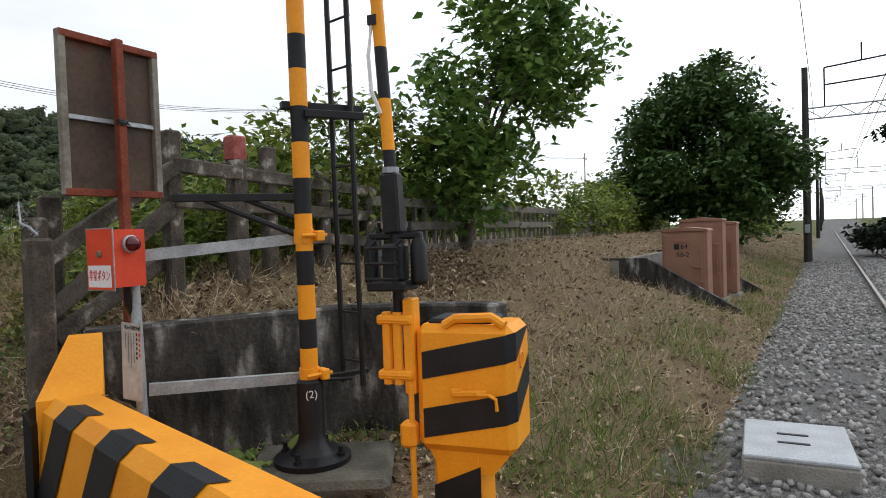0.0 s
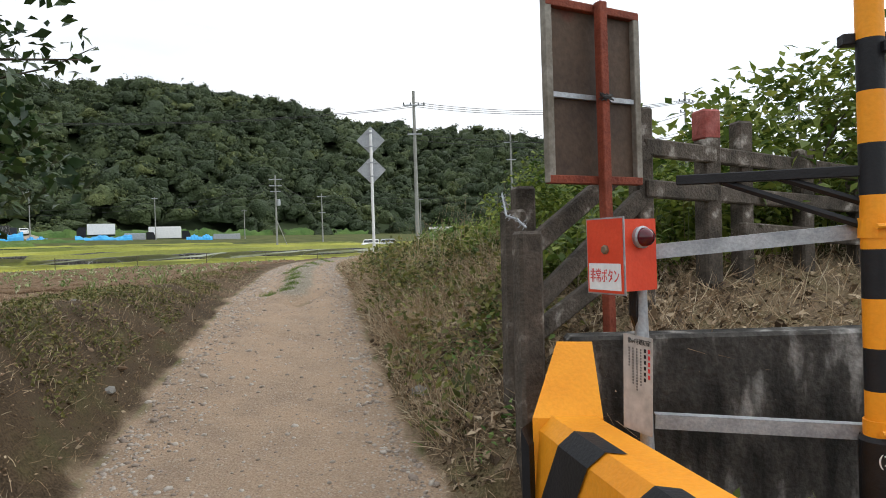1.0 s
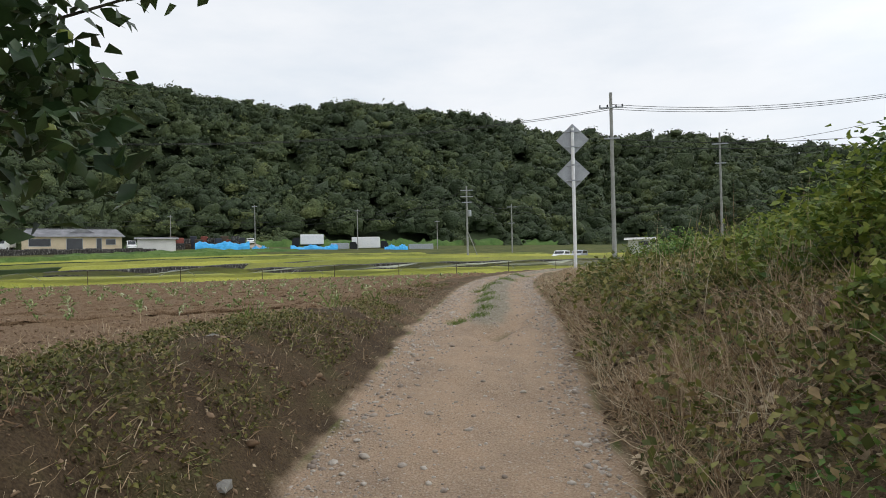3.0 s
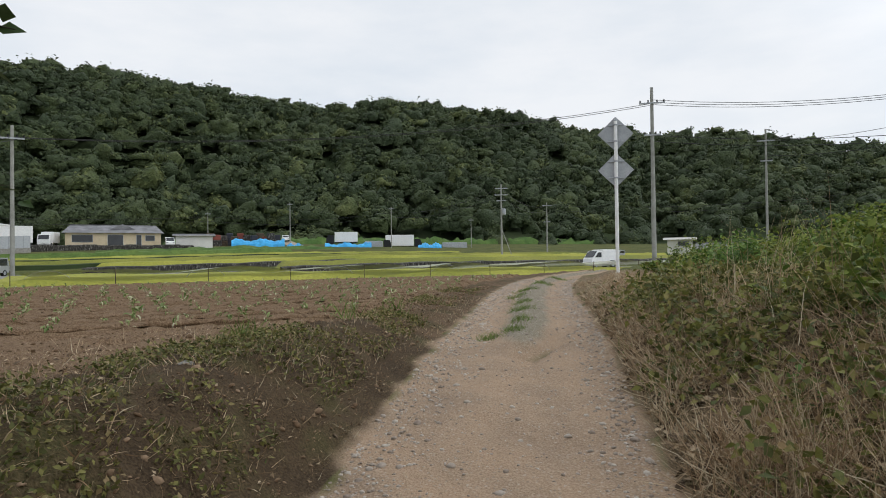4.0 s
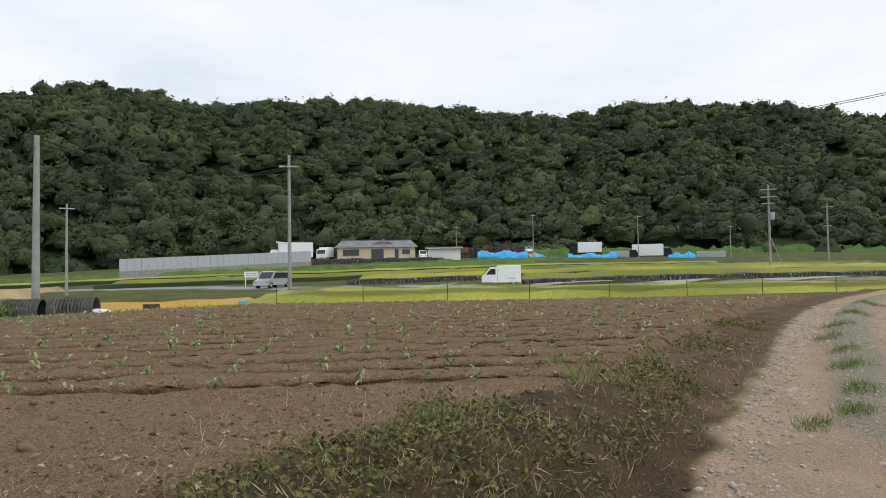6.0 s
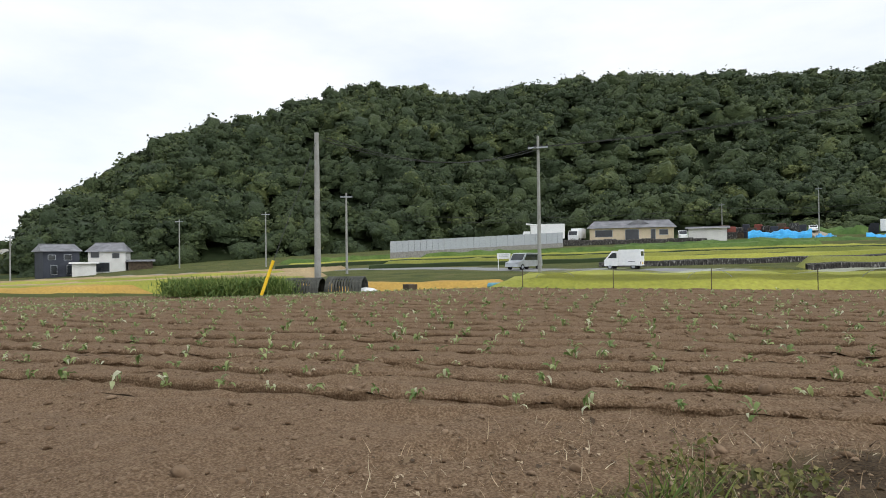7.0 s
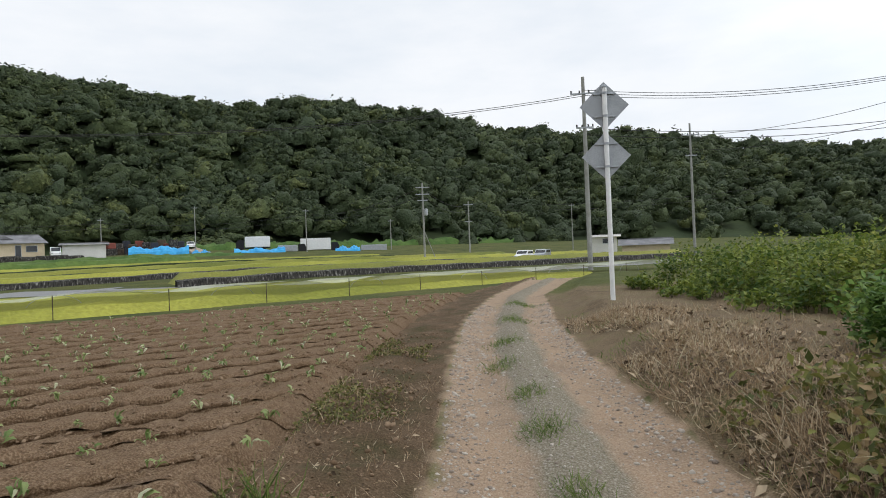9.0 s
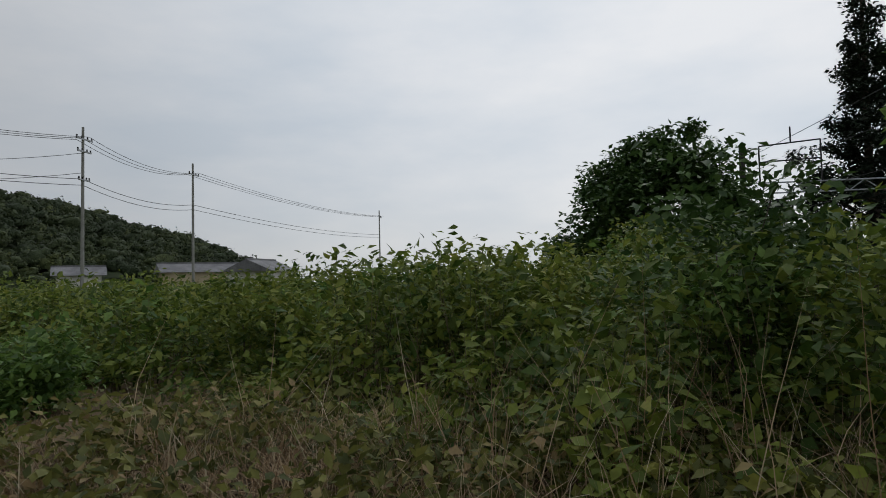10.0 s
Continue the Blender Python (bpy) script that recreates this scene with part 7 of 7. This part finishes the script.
for i in range(n):
    p, q = a.lerp(b, i / n), a.lerp(b, (i + 1) / n)
    c = (p + q) / 2
    ang = math.degrees(math.atan2(q.y - p.y, q.x - p.x))
    L = (q - p).length
    part("panel", Mesh().box((L - 0.04, 0.1, 2.3), pose(c.x, c.y, 4.2 + 1.6 * i / n, 0, 0, ang)), ALU, t)
    part("footing", Mesh().box((L, 0.3, 1.5), pose(c.x, c.y, 2.5 + 1.6 * i / n, 0, 0, ang)), CONCRETE, t)
truck(-47.6, 140, 5.0, 9, 4.0, "white box lorry parked behind the steel fence", 4)
truck(-44.7, 141, 5.0, 5, 3.0, "small white lorry beside the house", 70)
truck(-21.8, 150, 5.3, 7.2, 3.2, "white box lorry with a dark cab in the yard", 0, WHITE, BLACK)
truck(-16.3, 152, 4.3, 8.6, 3.5, "long white refrigerated lorry in the yard", 180, WHITE, BLACK)
truck(-18.6, 147, 4.0, 6.0, 2.3, "grey tipper lorry with a dark cab", 180, ALU, BLACK)
p = far(-11.7, 150, 3.3)
solo("storage_container", Mesh().box((5.8, 2.4, 2.5), pose(p.x, p.y, p.z + 1.3, 0, 0, 12), bevel=0.05), ALU, "pale grey storage container", "container")
tarp_heap(-31.2, -26.8, 143, 4.4, 6.6)
tarp_heap(-26.6, -25.2, 146, 4.8, 5.7)
tarp_heap(-23.3, -19.2, 144, 4.3, 5.7)
tarp_heap(-15.0, -12.9, 146, 3.9, 5.5)
for k in range(13):
    p = far(-33.4 + 0.5 * k, 149 + 2 * math.sin(k * 2.2), 5.2)
    t = thing("scrap_stack", "dark stacked scrap and machinery in the yard", "scrap stack", pose(p.x, p.y, 5.2, 0, 0, 33 + 8 * math.sin(k)), "yard scrap")
    h = 2.3 + 0.9 * math.sin(k * 1.9) ** 2
    part("lower_bale", Mesh().box((1.9, 1.8, h * 0.55), pose(0, 0, h * 0.275), bevel=0.12), (WOOD_DARK, DARKWALL, DARK_CONC)[k % 3], t)
    part("upper_bale", Mesh().box((1.5 + 0.3 * math.sin(k * 3.1), 1.5, h * 0.45), pose(0.15 * math.sin(k * 5), 0, h * 0.775, 0, 0, 9 * math.sin(k * 7)), bevel=0.12), (DARKWALL, DARK_CONC, BRICKRED, WOOD_DARK)[(k * 3) % 4], t)
ramp = Mesh()
for i in range(8):
    q = i / 7
    a = far(-25.3 - 1.5 * q, 143 + 17 * q)
    side = Vector((math.cos(radians(26)), math.sin(radians(26)), 0)) * (1.9 - 0.5 * q)
    z = 4.6 + 2.3 * q
    ramp.v += [(a - side).to_tuple()[:2] + (z,), (a + side).to_tuple()[:2] + (z,), (a + side * 1.6).to_tuple()[:2] + (z - 1.6,), (a - side * 1.6).to_tuple()[:2] + (z - 1.6,)]
    if i:
        ramp.f += [(4 * i - 4 + j, 4 * i - 4 + (j + 1) % 4, 4 * i + (j + 1) % 4, 4 * i + j) for j in range(4)]
        ramp.m += [0] * 4
solo("dirt_ramp", ramp, mat("pale_dirt", (0.32, 0.27, 0.2), (0.42, 0.36, 0.28), 0.5, 0.9, 0.3, fine=4), "pale dirt track climbing out of the yard", "track", kind="structure")
t = thing("house_bank", "dark stone-faced bank under the beige house", "earth bank")
for k in range(12):
    p = far(-46 + 1.02 * k, 136.5)
    part("stone_course", Mesh().box((2.7, 0.8, 1.5 + 0.2 * math.sin(k * 2.1)), pose(p.x, p.y, 4.7, 0, 0, 45 - k), bevel=0.2), DARK_CONC, t)
p = far(-36.1, 138, 5.2)
parked_car(p.x, p.y, 5.2, 130, WHITE, "white minivan parked beside the shed", 4, 1.6, 1.8)
p = far(-26.7, 158, 6.6)
parked_car(p.x, p.y, 6.6, 120, WHITE, "white car on the slope track", 4, 1.6, 1.5)
parked_car(-52.8, 53.0, float(height(-52.8, 53.0)), 104, SILVER, "silver compact van parked beside the road", 4.4, 1.7, 1.75)
t = thing("notice_sign", "white roadside notice sign on two legs", "sign", pose(-55.2, 52.2, float(height(-55.2, 52.2)), 0, 0, 45))
part("board", Mesh().box((1.45, 0.05, 0.62), pose(0, 0, 1.5)), WHITE, t)
for x in (-0.6, 0.6):
    part("leg", Mesh().tube([(x, 0.05, -0.2), (x, 0.05, 1.75)], 0.045, 6), WHITE, t)
part("writing", Mesh().box((1.1, 0.01, 0.09), pose(0, -0.032, 1.62)), GALV, t)
part("writing", Mesh().box((1.0, 0.01, 0.07), pose(0, -0.032, 1.42)), GALV, t)
e75 = (-1.0, 9.08)
house(-87.9, 165, 7.0, 7, 5.6, 1.5, DARKWALL, ROOF, -1.0, "two-storey dark slate house with white trim", 14, ((-1.9, 4.2, 1.3, 1.0), (1.2, 4.2, 1.4, 1.1), (-1.5, 1.5, 1.1, 1.9), (1.8, 1.5, 1.5, 1.9)), e75, 0.6)
house(-84.3, 166, 7.6, 7, 5.0, 1.9, WALLWHITE, ROOF, -0.5, "two-storey cream house with a grey hipped roof", -10, ((-2.4, 4.2, 1.6, 1.2), (1.8, 4.0, 1.4, 1.1), (-1.2, 1.4, 3.4, 2.0)), e75, 1.4)
house(-86.1, 158, 4.5, 4, 2.9, 0.1, WALLWHITE, WALLWHITE, -1.0, "low cream garage beside the houses", 0, (), e75)
house(-82.1, 163, 5.0, 4, 2.6, 0.2, WOOD_DARK, ROOF, -0.4, "dark lean-to carport beside the cream house", 0, (), e75)
house(-92.6, 230, 7, 7, 5.6, 0.3, BRICKRED, ROOF, -1.2, "red-brown rendered building with a round window", 0, ((-1.6, 4, 1.5, 1.2), (1.8, 4, 1.2, 1.2)), e75)
house(-94.8, 232, 13, 8, 5.6, 0.3, WALLWHITE, ROOF, -1.2, "pale two-storey building with long windows", 0, ((-3, 4.6, 5, 1.2), (3.4, 4.6, 4, 1.2), (0, 1.6, 9, 1.4)), e75)
house(-91.4, 290, 14, 8, 9, 0.4, WALLWHITE, WALLWHITE, -1.5, "distant white flat-roofed building", 0, (), e75)
house(-89.9, 240, 9, 7, 4.5, 1.6, WALLWHITE, ROOF, -0.6, "distant pale house with a grey roof", 20, ((0, 2.5, 3, 1.2),), e75)
house(-94.7, 280, 9, 7, 7, 2.2, WALLWHITE, ROOF, -0.4, "distant house with a grey hipped roof", 0, (), e75, 2)
e9 = (-0.67, 10.58)
house(8.6, 95, 3.4, 3, 3.5, 0.1, WALLWHITE, WALLWHITE, 1.0, "small white flat-roofed building past the bank", 0, ((0.5, 2.8, 1.4, 0.6),), e9)
house(12.0, 105, 7, 5, 2.6, 0.8, PLASTER, ROOF, 0.6, "low brown house with a grey roof past the bank", 0, (), e9)
house(32.8, 95, 5, 5, 2.9, 1.1, WALLWHITE, ROOF, 1.5, "distant low house with a pale grey roof", 0, (), e9)
house(41.5, 90, 9, 6, 3.0, 1.1, PLASTER, ROOF, 1.5, "distant house with a dark tiled roof", 10, (), e9)
house(46.5, 85, 6, 6, 2.9, 1.4, WALLWHITE, ROOF, 1.5, "distant house with a brown gable", 60, (), e9)
for az, d, paint in ((1.6, 84, WHITE), (3.2, 88, SILVER)):
    p = far(az, d, 0, e9)
    parked_car(p.x, p.y, float(height(p.x, p.y)), 70, paint, "small car parked along the far lane", 3.6, 1.5, 1.45)

# ---- the van that drives by ----
van = thing("delivery_van", "white small box delivery van driving along the valley road", "van", pose(0, 0, 0))
part("cargo_box", Mesh().box((2.05, 1.45, 1.5), pose(0.68, 0, 1.12), bevel=0.04), WHITE, van)
vc = part("cab", Mesh().prism([(-1.7, 0.35), (-0.36, 0.35), (-0.36, 1.75), (-0.95, 1.75), (-1.55, 1.05), (-1.7, 0.9)], 1.42), WHITE, van)
part("windscreen", Mesh().prism([(-1.52, 1.1), (-0.98, 1.7), (-1.0, 1.73), (-1.57, 1.1)], 1.25), GLASS_DARK, vc)
for s in (-1, 1):
    part("side_window", Mesh().prism([(-1.35, 1.08), (-0.5, 1.08), (-0.5, 1.58), (-0.92, 1.58)], 0.02, pose(0, s * 0.712, 0)), GLASS_DARK, vc)
    part("tail_light", Mesh().box((0.03, 0.12, 0.26), pose(1.71, s * 0.62, 0.62)), RED_LENS, van)
    for x in (-1.15, 1.05):
        wh = part("wheel", Mesh().tube([(x, s * 0.52, 0.28), (x, s * 0.7, 0.28)], 0.28, 16), RUBBER, van)
        part("rim", Mesh().tube([(x, s * 0.702, 0.28), (x, s * 0.71, 0.28)], 0.16, 12), GALV, wh)
part("rear_window", Mesh().box((0.02, 0.9, 0.42), pose(1.712, 0, 1.5)), GLASS_DARK, van)
part("rear_plate", Mesh().box((0.02, 0.33, 0.16), pose(1.715, 0.1, 0.6)), PLASTIC_Y, van)
part("side_label", Mesh().box((0.6, 0.01, 0.05), pose(0.9, -0.73, 0.75)), DARKWALL, van)


def motions():
    # metres back along the road from the place it passes at 5.5 s
    rows = []
    for t, s, k, turn in ((0.0, 95.0, 1, 0), (3.0, 46.0, 1, 0), (4.2, 23.3, 1, 0), (4.5, 17.6, 1, 0), (4.8, 12.6, 1, 0), (5.2, 5.0, 1, 0), (5.5, 0.0, 1.0, -2), (5.8, -4.6, 1.1, -6), (6.2, -9.2, 1.2, -10), (7.3, -19.7, 1.36, -18), (7.5, -21.4, 1.38, -19), (8.0, -25.0, 1.5, -23), (8.5, -28.0, 1.66, -27), (9.2, -32.0, 1.85, -30), (10.0, -35.0, 2.0, -32)):
        x, y = -1 + k * (-18 + 0.76 * s), 9.2 + k * (46.3 + 0.65 * s)
        rows.append((t, pose(x, y, float(height(x, y)) + 0.02, 0, 0, ROAD_ANG + turn)))
    walk(van, rows)


motions()
